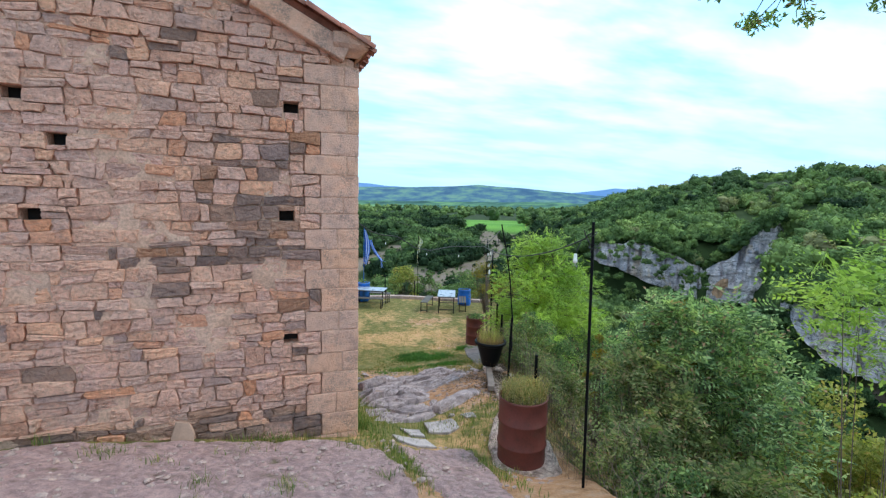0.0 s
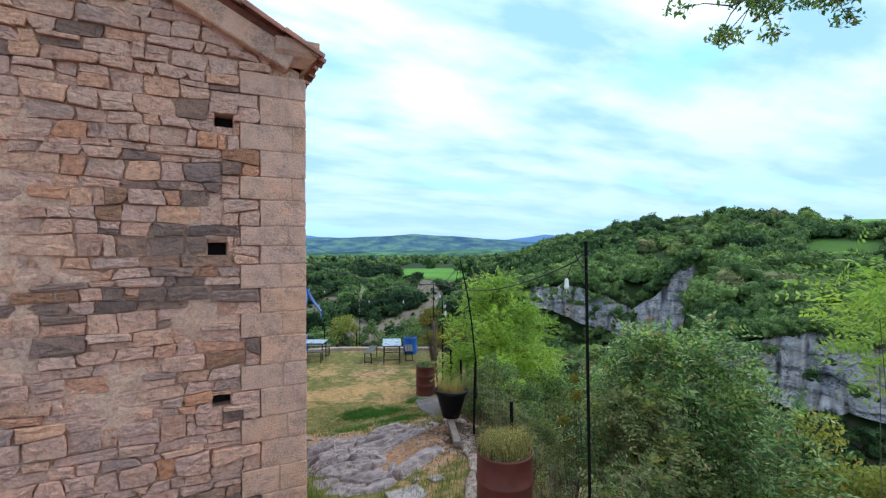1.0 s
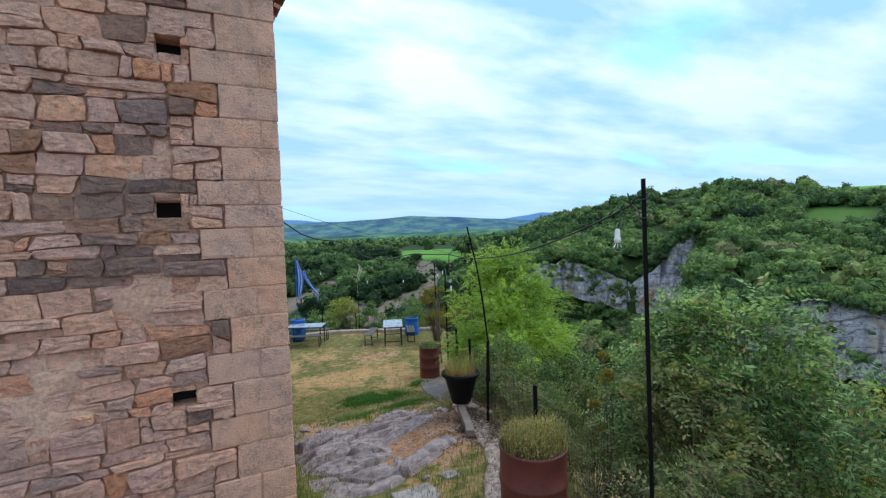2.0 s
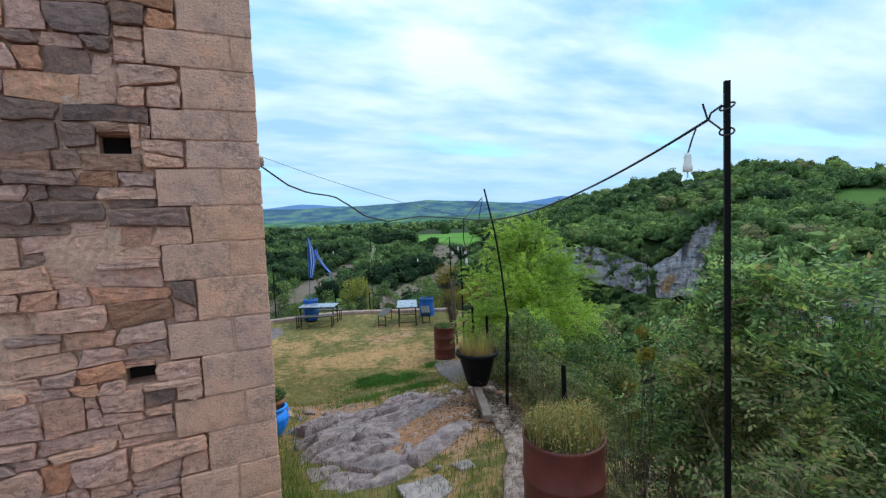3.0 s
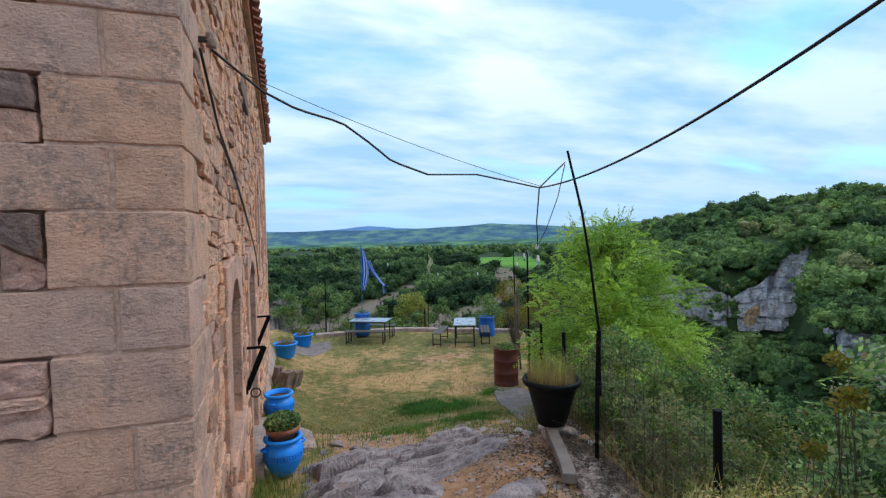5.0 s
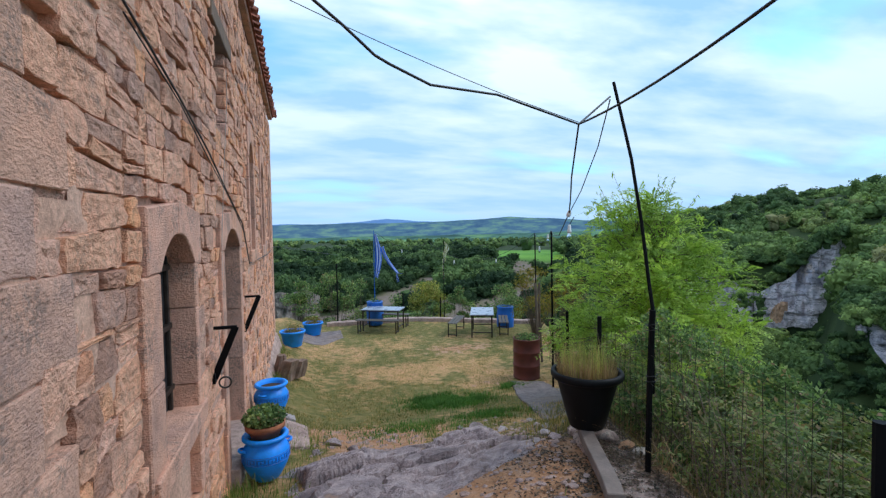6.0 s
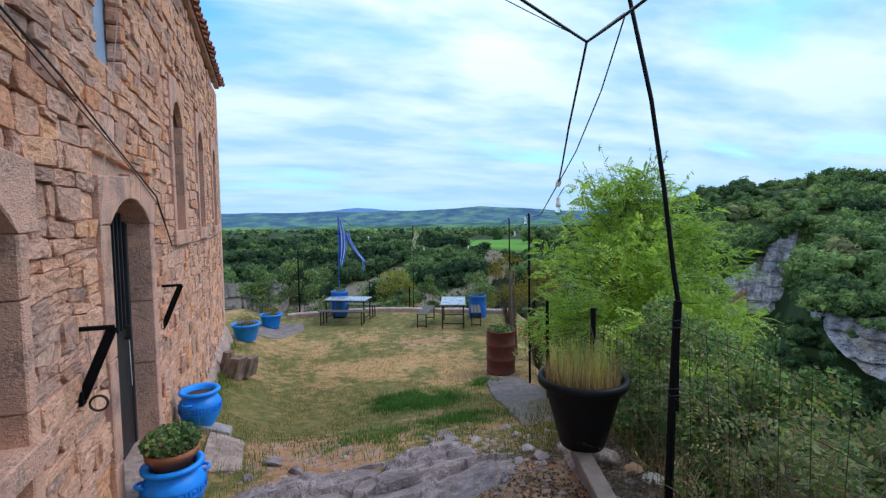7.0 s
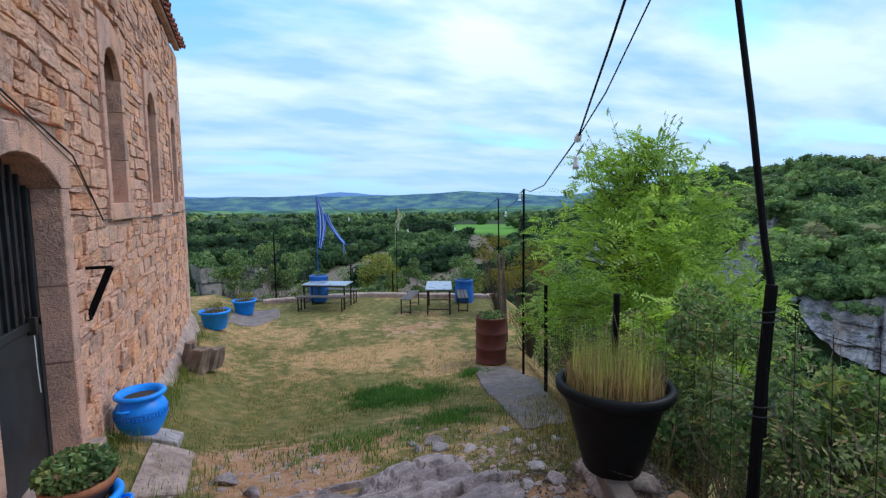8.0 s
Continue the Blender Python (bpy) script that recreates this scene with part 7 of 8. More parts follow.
def pinnate(r, n, centre, radii, length=0.32, pairs=6, leaf=0.085):
    """Feathered leaves: a drooping rib with pairs of leaflets."""
    o = clump_points(r, n, centre, radii, 0.35)
    out = o - np.array(centre)
    out[:, 2] = out[:, 2] * 0.5 + 0.1 + r.normal(0, 0.15, n)
    out[:, :2] += r.normal(0, 0.25, (n, 2))
    out /= np.linalg.norm(out, axis=1)[:, None] + 1e-6
    side = np.cross(out, np.array([0, 0, 1.0])) + r.normal(0, 0.4, (n, 3))
    side /= np.linalg.norm(side, axis=1)[:, None] + 1e-6
    ln = length * r.uniform(0.6, 1.25, n)[:, None]
    vs = []
    for k in range(pairs):
        t = (k + 0.6) / pairs
        p = o + out * ln * t + np.array([0, 0, -1.0]) * ln * 0.35 * t * t
        for s in (-1, 1):
            d = side * s * 0.9 + out * 0.45 + np.array([0, 0, -0.18])
            d /= np.linalg.norm(d, axis=1)[:, None]
            wdt = np.cross(d, np.cross(side, out))
            wdt /= np.linalg.norm(wdt, axis=1)[:, None] + 1e-6
            L_ = leaf * (1 - 0.35 * abs(t - 0.4)) * r.uniform(0.75, 1.2, n)[:, None]
            vs.append(np.stack([p, p + d * L_ * 0.45 + wdt * L_ * 0.22, p + d * L_, p + d * L_ * 0.45 - wdt * L_ * 0.22], 1))
    v_ = np.concatenate(vs).reshape(-1, 3)
    return v_, np.arange(len(v_)).reshape(-1, 4)


def shrub(name, base, clumps, material, label, category, group, seed, style="leaf", size=0.07, dens=1.0, aspect=0.5, stem=0.02):
    """clumps: (centre offset from the base, radii, number)."""
    d = thing(name, pose(*base), label, category, group)
    r = np.random.RandomState(seed)
    V, F, k = [], [], 0
    tips = []
    for c, rad, n in clumps:
        n = int(n * dens)
        if style == "feather":
            v_, f_ = pinnate(r, n, c, rad, size * 4.2, 6, size)
        else:
            v_, f_ = leaf_quads(clump_points(r, n, c, rad, 0.3), size, r, aspect)
        V.append(v_), F.append(f_ + k)
        k += len(v_)
        tips.append(c)
        for _ in range(3):
            tips.append(tuple(np.array(c) + r.uniform(-0.7, 0.7, 3) * np.array(rad)))
    part("branchwork", stems_mesh((0, 0, 0), tips, stem * 0.3, seed), M_BARK, d)
    raw("foliage", np.concatenate(V), np.concatenate(F), material, d)
    return d


def bushy(x, y, top, width, seed, material, label, style, size, n=10, per=150, low=0.25, group="shrubs beyond the fence", name="shrub"):
    r = np.random.RandomState(seed)
    z0 = h_at(x, y) - 0.1
    H = top - z0
    cl = []
    for i in range(n):
        a = r.uniform(0, 2 * np.pi)
        f_ = r.uniform(low, 1.0) ** 0.7
        d_ = width * np.sqrt(r.uniform(0, 1)) * (1.0 - 0.45 * f_ * f_)
        s = width * r.uniform(0.26, 0.42)
        cl.append(((d_ * np.cos(a), d_ * np.sin(a), H * f_ - s * 0.6), (s, s, s * 0.75), per))
    cl.append(((0, 0, H - width * 0.2), (width * 0.28, width * 0.28, width * 0.25), per))
    return shrub(name, (x, y, z0), cl, material, label, "shrub", group, seed, style, size, stem=0.012 + 0.006 * H)


FE, LF = "feather", "leaf"
G1 = "leafy green shrub with feathered leaves growing below the fence"
G2 = "dense dark green shrub on the slope of the gorge"
# Three near feathered shrubs wear darker scrub green: shade put into their colour.
for i, (x, y, top, w, st, n, per, size, mt) in enumerate((
        (3.55, -1.15, 2.55, 0.75, FE, 13, 60, 0.075, M_SCRUB), (4.75, -1.45, 2.62, 0.95, FE, 14, 60, 0.08, M_BUSH), (2.85, -1.85, 2.15, 0.6, FE, 10, 50, 0.07, M_SCRUB),
        (4.05, -0.3, 2.6, 0.6, FE, 13, 60, 0.075, M_BUSH), (4.15, -0.72, 3.13, 0.62, FE, 13, 55, 0.08, M_BUSH), (5.0, -1.05, 3.12, 0.8, FE, 14, 55, 0.085, M_BUSH), (3.45, 0.75, 1.6, 0.55, LF, 12, 620, 0.034, M_SCRUB), (2.5, -2.35, 1.95, 0.5, LF, 12, 420, 0.045, M_BUSH), (2.2, -3.3, 2.05, 0.5, LF, 11, 420, 0.045, M_BUSH), (3.1, -2.7, 1.9, 0.6, FE, 12, 60, 0.075, M_SCRUB),
        (3.85, 1.75, 1.86, 0.6, LF, 16, 560, 0.046, M_BUSH), (4.05, 2.75, 2.1, 0.65, LF, 16, 800, 0.038, M_BUSH), (6.4, -0.4, 1.95, 1.2, LF, 13, 420, 0.075, M_BUSH),
        (6.2, -3.2, 1.75, 1.3, LF, 14, 420, 0.07, M_OLIVE), (4.5, -3.4, 1.7, 0.9, LF, 12, 380, 0.06, M_OLIVE), (3.4, -3.3, 1.75, 0.7, LF, 11, 380, 0.05, M_BUSH),
        (5.0, 1.6, 1.4, 0.9, LF, 12, 480, 0.05, M_SCRUB), (4.6, 3.9, 1.6, 0.7, LF, 12, 480, 0.05, M_SCRUB), (6.9, 2.3, 0.9, 1.2, LF, 13, 420, 0.08, M_BUSH),
        (8.2, 0.6, 0.9, 1.5, LF, 14, 420, 0.09, M_FAR), (8.6, -2.6, 0.9, 1.6, LF, 14, 420, 0.09, M_OLIVE), (7.6, 5.0, 0.9, 1.3, LF, 13, 420, 0.08, M_BUSH),
        (6.6, 7.6, 1.25, 0.8, LF, 12, 380, 0.07, M_BUSH), (6.3, -1.6, 2.0, 1.2, LF, 14, 420, 0.07, M_OLIVE), (5.6, -2.5, 1.75, 0.85, LF, 13, 420, 0.06, M_OLIVE), (9.3, 3.4, 0.2, 1.6, LF, 14, 420, 0.1, M_FAR))):
    bushy(x, y, top, w, 100 + i, M_FEATHER if st == FE and mt == M_BUSH else mt, G1 if st == FE else G2, st, size * (0.98 if st == FE else 1.1), n, int(per * (0.8 if st == FE else 0.85)), 0.42 if st == FE else 0.25)

# dry reddish sprays among them
for i, (x, y, z) in enumerate(((4.35, -0.75, 3.1), (3.85, -0.75, 2.6), (3.6, 0.05, 2.45), (4.9, -0.8, 2.95))):
    bushy(x, y, z, 0.28, 300 + i, M_YELLOW, "small shrub with rusty dying leaves", LF, 0.045, 4, 90, group="rusty shrubs")

# the sapling close to the path and the bough of a tree over it
sap = thing("sapling", pose(2.95, -3.75, h_at(2.95, -3.75) - 0.1), "young tree with fresh yellow-green leaves beside the path", "sapling")
sz = h_at(2.95, -3.75) + 0.2
r = np.random.RandomState(71)
cl = [((-0.2, 0.25, 4.15 - sz), (0.3, 0.3, 0.2), 60), ((0.2, 0.35, 4.0 - sz), (0.35, 0.35, 0.25), 70), ((0.35, 0.2, 3.75 - sz), (0.35, 0.4, 0.25), 70), ((0.5, 0.5, 4.3 - sz), (0.3, 0.3, 0.2), 50), ((0.6, 0.3, 3.7 - sz), (0.35, 0.4, 0.3), 60)]
V, F, k = [], [], 0
for c, rad, n in cl:
    v, f = pinnate(r, n, c, rad, 0.26, 5, 0.06)
    V.append(v), F.append(f + k)
    k += len(v)
for k_, c_ in enumerate(cl):
    part("stem", stems_mesh((0, 0, 0), [c_[0]], 0.008, 5 + k_), M_BARK, sap)
raw("foliage", np.concatenate(V), np.concatenate(F), M_BRIGHT, sap)

bough_tree = thing("tree", pose(7.2, -4.6, h_at(7.2, -4.6) - 0.3), "tall leafy tree whose bough hangs over the path", "tree")
bz = h_at(7.2, -4.6) - 0.3
b = bmesh.new()
tube(b, [(0, 0, 0), (0.1, 0.05, 3.0 - bz), (-0.1, 0.1, 5.5 - bz), (-0.3, 0.2, 7.5 - bz)], 0.2, 10, 0.5)
part("trunk", b, M_BARK, bough_tree)
b = bmesh.new()
limb = [Vector((-0.2, 0.15, 6.2 - bz)), Vector((-1.4, 0.9, 7.1 - bz)), Vector((-2.6, 1.7, 7.05 - bz)), Vector((-3.2, 2.25, 6.78 - bz)), Vector((-3.7, 2.5, 6.47 - bz))]
tube(b, limb, 0.06, 7, 0.15)
twigs = []
rnd = random.Random(6)
for q in range(32):
    a = limb[2].lerp(limb[4], rnd.random())
    e = a + Vector((rnd.uniform(-0.45, 0.35), rnd.uniform(-0.35, 0.4), rnd.uniform(-0.5, 0.15)))
    tube(b, [a, a.lerp(e, 0.5) + Vector((0, 0, 0.04)), e], 0.008, 4, 0.4)
    twigs.append(e)
part("bough", b, M_BARK, bough_tree)
r = np.random.RandomState(15)
c = np.concatenate([clump_points(r, 60, tuple(e), (0.15, 0.15, 0.09), 0.1) for e in twigs])
v, f = leaf_quads(c, 0.075, r, 0.38)
raw("bough_leaves", v, f, M_BUSH, bough_tree)
c = np.concatenate([clump_points(r, 420, (r.uniform(-1.5, 1.5), r.uniform(-1.5, 1.5), r.uniform(6.5, 9.5) - bz), (0.8, 0.8, 0.6), 0.3) for _ in range(16)])
v, f = leaf_quads(c, 0.11, r, 0.45)
raw("crown", v, f, M_BUSH, bough_tree)


# the bright tree by the fence
def bright_tree(x, y, top, seed):
    """Several slender stems in a cone of feathered sprays, with thin shoots above them."""
    z0 = h_at(x, y) - 0.2
    d = thing("tree", pose(x, y, z0), "slender tree with feathery bright green leaves beyond the fence", "tree")
    r_ = np.random.RandomState(seed)
    H, low_z = top - z0, 1.0 - z0
    bm = bmesh.new()
    stems = []
    for i in range(5):
        a = 2 * np.pi * i / 5 + r_.uniform(-0.4, 0.4)
        lean = r_.uniform(0.15, 0.6) if i else 0.05
        pts = [Vector((lean * k_ ** 1.4 * math.cos(a) + 0.05 * math.sin(5 * k_ + i), lean * k_ ** 1.4 * math.sin(a), H * k_ * (1 - 0.1 * (i > 0) * r_.uniform(0, 1)))) for k_ in (0, 0.25, 0.5, 0.75, 0.96)]
        tube(bm, pts, 0.028, 7, 0.2)
        stems.append(pts)
    V_, F_, k_ = [], [], 0
    for i in range(200):
        f_ = r_.uniform(0, 1) ** 1.2
        a = r_.uniform(0, 2 * np.pi)
        reach = (0.5 + 1.1 * (1 - f_) ** 0.6) * r_.uniform(0.2, 1.05)
        e = Vector((reach * math.cos(a), reach * math.sin(a), low_z + (H - low_z) * f_ * 0.98 + r_.uniform(-0.1, 0.1)))
        own = stems[r_.randint(5)]
        s_ = own[2].lerp(own[4], max(0.0, f_ * 0.95 - 0.1))
        tube(bm, [s_, s_.lerp(e, 0.55) + Vector((0, 0, 0.1)), e], 0.011, 4, 0.3)
        rad = 0.22 + 0.12 * (1 - f_)
        v_, q_ = pinnate(r_, int(9 + 19 * (1 - f_)), tuple(e), (rad, rad, rad * 0.75), 0.27, 7, 0.066)
        V_.append(v_), F_.append(q_ + k_)
        k_ += len(v_)
    for i in range(34):
        a, l_, o_ = r_.uniform(0, 2 * np.pi), r_.uniform(0.25, 0.62), 0.6 * math.sqrt(r_.uniform(0, 1))
        e = Vector((o_ * math.cos(a), o_ * math.sin(a), H * r_.uniform(0.84, 0.97)))
        way = Vector((math.cos(a) * r_.uniform(0.1, 0.7), math.sin(a) * r_.uniform(0.1, 0.7), 1)) * l_
        tube(bm, [e, e + way * 0.5, e + way], 0.005, 4, 0.4)
        pts = np.array([e + way * t_ for t_ in np.linspace(0.1, 1, 20)]) + r_.normal(0, 0.022, (20, 3))
        v_, q_ = leaf_quads(pts, 0.085, r_, 0.22, 0.0)
        V_.append(v_), F_.append(q_ + k_)
        k_ += len(v_)
    part("trunk", bm, M_BARK, d)
    raw("crown", np.concatenate(V_), np.concatenate(F_), M_BRIGHT, d)
    return d


bright_tree(5.95, 5.3, 3.36, 17)
bushy(5.45, 4.25, 2.3, 0.62, 401, M_BRIGHT, "bright green feathery shrub beyond the fence", FE, 0.075, 15, 34, group="bright shrubs")
bushy(4.6, 3.3, 1.85, 0.5, 402, M_BRIGHT, "bright green feathery shrub beyond the fence", FE, 0.07, 12, 34, group="bright shrubs")
bushy(6.6, 8.9, 1.9, 0.7, 403, M_YELLOW, "yellowing shrub by the fence", LF, 0.05, 22, 110, group="yellowing shrubs")
bushy(7.6, 12.2, 1.7, 0.8, 404, M_YELLOW, "yellowing shrub by the fence", LF, 0.06, 22, 110, group="yellowing shrubs")
for i, (x, y, top, w, mt) in enumerate(((1.9, 17.6, 1.35, 0.9, M_BUSH), (0.6, 17.4, 1.1, 0.9, M_BUSH), (3.0, 18.4, 0.9, 1.0, M_BUSH), (5.6, 17.7, 0.75, 1.0, M_OLIVE), (6.7, 16.9, 0.6, 0.8, M_BUSH), (8.2, 15.6, 0.8, 0.9, M_BUSH), (4.6, 19.2, 0.1, 1.2, M_BUSH), (9.4, 11.5, 1.0, 1.2, M_BUSH), (8.8, 9.0, 0.9, 1.2, M_BUSH), (8.3, 7.0, 0.9, 1.2, M_BUSH), (-1.2, 16.8, 0.5, 1.0, M_BUSH))):
    bushy(x, y, top, w, 500 + i, mt, "green shrub growing behind the kerb of the yard", LF, 0.085, 11, 300, group="shrubs behind the yard")


# ---------------------------------------------------------------- grass, stalks
def scatter_blades(name, n, pick, h0, h1, width, material, label, category, seed, lean=0.8):
    r_ = np.random.RandomState(seed)
    x, y = pick(r_, n)
    v_, f_ = blades(len(x), 0.0, h0, h1, lean, width, seed)
    off = np.stack([x, y, land(x, y) - 0.01], -1)
    v_ = v_ + np.repeat(off, 5, axis=0)
    ob = raw(name, v_, f_, material)
    return tagged(ob, label, category, kind="stuff")


def inside(x, y):
    return (x > 0.05) & (x < fence_x(y) - 0.15) & (y < parapet_y(x) - 0.15)


def pick_yard(r_, n):
    x, y = r_.uniform(0.0, 8.5, n), 16.4 - 12.6 * np.sqrt(r_.uniform(0, 1, n))
    keep = inside(x, y) & (smooth_noise(x, y, 0.8, 31, 3) > 0.40) & (np.exp(-np.square((x - 1.35) / 0.8) - np.square((y - 4.5) / 0.9)) < 0.45) & ~((x > 0.4) & (x < 2.5) & (y < 3.6))
    return x[keep], y[keep]


def pick_lush(r_, n):
    k_ = r_.randint(0, 10, n)
    cx = np.choose(np.clip(k_ - 6, 0, 3), (3.15, 4.75, 3.35, 2.0))
    cy = np.choose(np.clip(k_ - 6, 0, 3), (7.1, 7.75, 5.3, 4.9))
    sx = np.choose(np.clip(k_ - 6, 0, 3), (0.36, 0.16, 0.28, 0.45))
    x, y = cx + sx * r_.normal(0, 1, n), cy + 0.8 * sx * r_.normal(0, 1, n)
    keep = (smooth_noise(x, y, 0.3, 94, 3) > 0.34) & inside(x, y)
    return x[keep], y[keep]


def pick_near(r_, n):
    x, y = r_.uniform(0.0, 2.6, n), r_.uniform(-1.2, 5.2, n)
    w = np.exp(-np.square((x - 1.65) / 0.22) - np.square((y + 0.1) / 0.9)) + np.exp(-np.square((x - 0.3) / 0.28) - np.square((y - 2.2) / 1.8)) + np.exp(-np.square((x - 0.15) / 0.15) - np.square((y - 0.0) / 0.6)) \
        + np.exp(-np.square((x - 1.1) / 0.7) - np.square((y - 0.45) / 0.28)) * 0.7 + np.exp(-np.square((x - 2.2) / 0.3) - np.square((y - 0.6) / 0.5)) * 0.8 + np.exp(-np.square((x - 0.75) / 0.2) - np.square((y - 4.3) / 0.6)) * 0.6
    keep = r_.uniform(0, 1, n) < w
    return x[keep], y[keep]


def pick_foot(r_, n):
    y = r_.uniform(0.2, 11.6, n)
    x = np.abs(r_.normal(0.03, 0.13, n)) + 0.02
    keep = (smooth_noise(x, y, 0.6, 33, 2) > 0.45) & ((y < 3.2) | (y > 4.8))
    return x[keep], y[keep]


def pick_edge(r_, n):
    y = r_.uniform(-0.6, 5.5, n)
    return fence_x(y) + np.abs(r_.normal(0.0, 0.28, n)) - 0.06, y


def pick_bank(r_, n):
    y = r_.uniform(2.7, 5.4, n)
    x = fence_x(y) - np.abs(r_.normal(0.2, 0.35, n))
    return x, y


scatter_blades("yard_grass", 70000, pick_yard, 0.02, 0.055, 0.006, M_GRASS, "short patchy grass of the yard", "grass", 41)
scatter_blades("lush_grass", 22000, pick_lush, 0.03, 0.1, 0.007, M_LUSH, "lush dark green patch of grass", "grass", 42)
scatter_blades("edge_grass", 22000, pick_near, 0.04, 0.13, 0.006, M_FRESH, "tufts of grass between stones and slabs", "grass", 43)


def pick_path(r_, n):
    x, y = r_.uniform(-3.2, 1.6, n), r_.uniform(-3.4, 0.0, n)
    w = np.exp(-np.square((x - 0.3) / 0.1) - np.square((y + 1.0) / 0.7)) + np.exp(-np.square((x + 1.3 - 0.35 * (y + 1)) / 0.3)) * step(0.45, 0.65, smooth_noise(x, y, 0.5, 91, 3)) * 0.5 \
        + np.exp(-np.square((y + 0.12) / 0.1)) * step(0.5, 0.62, smooth_noise(x, y, 0.5, 92, 2)) * 0.6 + np.exp(-np.square((x - 1.35) / 0.14) - np.square((y + 1.0) / 0.8)) * 0.8
    for tx, ty, ts in ((-1.54, -1.47, 0.1), (-0.88, -1.64, 0.11), (-2.45, -0.55, 0.14), (-0.15, -0.35, 0.12), (0.03, -1.5, 0.07), (-2.0, -0.9, 0.09)):
        w = w + np.exp(-np.square((x - tx) / ts) - np.square((y - ty) / ts))
    keep = r_.uniform(0, 1, n) < w * step(1.45, 1.3, x)
    return x[keep], y[keep]


scatter_blades("path_grass", 44000, pick_path, 0.05, 0.15, 0.006, M_FRESH, "tufts of grass in the cracks of the path", "grass", 47)
scatter_blades("wall_weeds", 5000, pick_foot, 0.05, 0.2, 0.006, M_FRESH, "weeds along the foot of the wall", "weeds", 44)
scatter_blades("dry_stalks", 950, pick_edge, 0.1, 0.38, 0.004, M_DRYG, "dry grey stalks along the fence", "dry stalks", 45, 1.9)
scatter_blades("bank_weeds", 2400, pick_bank, 0.04, 0.13, 0.006, M_GRASS, "weeds on the stony bank", "weeds", 46)


def litter(n, seed):
    """Dead leaves and broken twigs on the soil and on the low wall round the black pot."""
    r_ = np.random.RandomState(seed)
    y = r_.uniform(0.7, 4.3, n)
    x = fence_x(y) - np.abs(r_.normal(0.0, 0.55, n)) + 0.03
    keep = r_.uniform(0, 1, n) < step(0.6, 1.7, y) * step(4.4, 3.4, y) * (0.35 + 0.9 * step(0.4, 0.6, smooth_noise(x, y, 0.35, 17, 2)))
    x, y = x[keep], y[keep]
    wall_top = np.where((y < 2.72) & (x > fence_x(y) - 0.40), 1.285 - 0.085 * (np.maximum(y, 0.4) - 0.4) + 0.012, -9.0)
    z = np.maximum(land(x, y), wall_top) + 0.006
    v_, f_ = leaf_quads(np.stack([x, y, z], -1), 0.034, r_, 0.5, 2.2)
    v_[:, 2] = np.repeat(z, 4) + (v_[:, 2] - np.repeat(z, 4)) * 0.35
    tagged(raw("leaf_litter", v_, f_, M_LITTER), "dead brown leaves littering the soil and low wall", "leaf litter", kind="stuff")


litter(15000, 29)


def gravel(n, seed):
    """Small stones lying on bare soil and on the bank."""
    r_ = np.random.RandomState(seed)
    x_, y_ = r_.uniform(-3.4, 3.6, n), r_.uniform(-3.4, 5.4, n)
    w_ = np.exp(-np.square((x_ - 2.3) / 0.6) - np.square((y_ - 2.0) / 1.2)) + np.exp(-np.square((x_ - 1.35) / 0.6) - np.square((y_ - 4.5) / 0.7)) * 0.8 + np.exp(-np.square((x_ - 2.9) / 0.5) - np.square((y_ - 3.6) / 0.9)) + np.exp(-np.square((x_ - 2.1) / 0.4) - np.square((y_ + 1.1) / 0.8))
    w_ = w_ + 0.35 * (y_ < -0.15) * (x_ < 1.2)
    k_ = (r_.uniform(0, 1, n) < w_) & (x_ < fence_x(y_) - 0.2)
    x_, y_ = x_[k_], y_[k_]
    bm = bmesh.new()
    bmesh.ops.create_icosphere(bm, subdivisions=1, radius=1.0)
    bm.verts.index_update()
    uv_ = np.array([v_.co[:] for v_ in bm.verts])
    uf_ = np.array([[v_.index for v_ in f_.verts] for f_ in bm.faces])
    bm.free()
    V_, F_ = [], []
    z_ = land(x_, y_)
    for i in range(len(x_)):
        s = 0.008 + 0.028 * r_.uniform() ** 3
        q_ = uv_ * (1 + r_.uniform(-0.3, 0.3, (len(uv_), 1))) * s * np.array([r_.uniform(0.8, 1.6), 1, r_.uniform(0.4, 0.8)])
        V_.append(q_ + np.array([x_[i], y_[i], z_[i] + (0.045 if y_[i] < -0.3 and x_[i] < 1.2 else 0.0)])), F_.append(uf_ + i * len(uv_))
    tagged(raw("gravel", np.concatenate(V_), np.concatenate(F_), M_GRAVEL), "scattered small stones on bare reddish soil", "gravel", kind="stuff")


gravel(13000, 19)
lr = np.random.RandomState(8)
V, F, k = [], [], 0
tw = bmesh.new()
for i in range(105):
    y = lr.uniform(0.3, 5.4) if i % 6 else lr.uniform(-2.6, 0.3)
    x = float(fence_x(y)) + 0.28 + abs(lr.normal(0.05, 0.2))
    z = h_at(x, y) + (lr.uniform(0.55, 0.95) if 1.7 < y < 3.6 else lr.uniform(0.2, 0.95))
    v, f = pinnate(lr, 14, (x, y, z), (0.24, 0.24, 0.22), 0.2, 6, 0.042)
    V.append(v), F.append(f + k)
    k += len(v)
    for j in range(6):
        e = Vector((x + lr.normal(0, 0.22), y + lr.normal(0, 0.25), z + lr.uniform(-0.1, 0.3)))
        b_ = Vector((x + lr.normal(0, 0.1), y + lr.normal(0, 0.1), h_at(x, y)))
        tube(tw, [b_, b_.lerp(e, 0.5) + Vector((lr.normal(0, 0.05), lr.normal(0, 0.05), 0.05)), e], 0.0035, 3, 0.4)
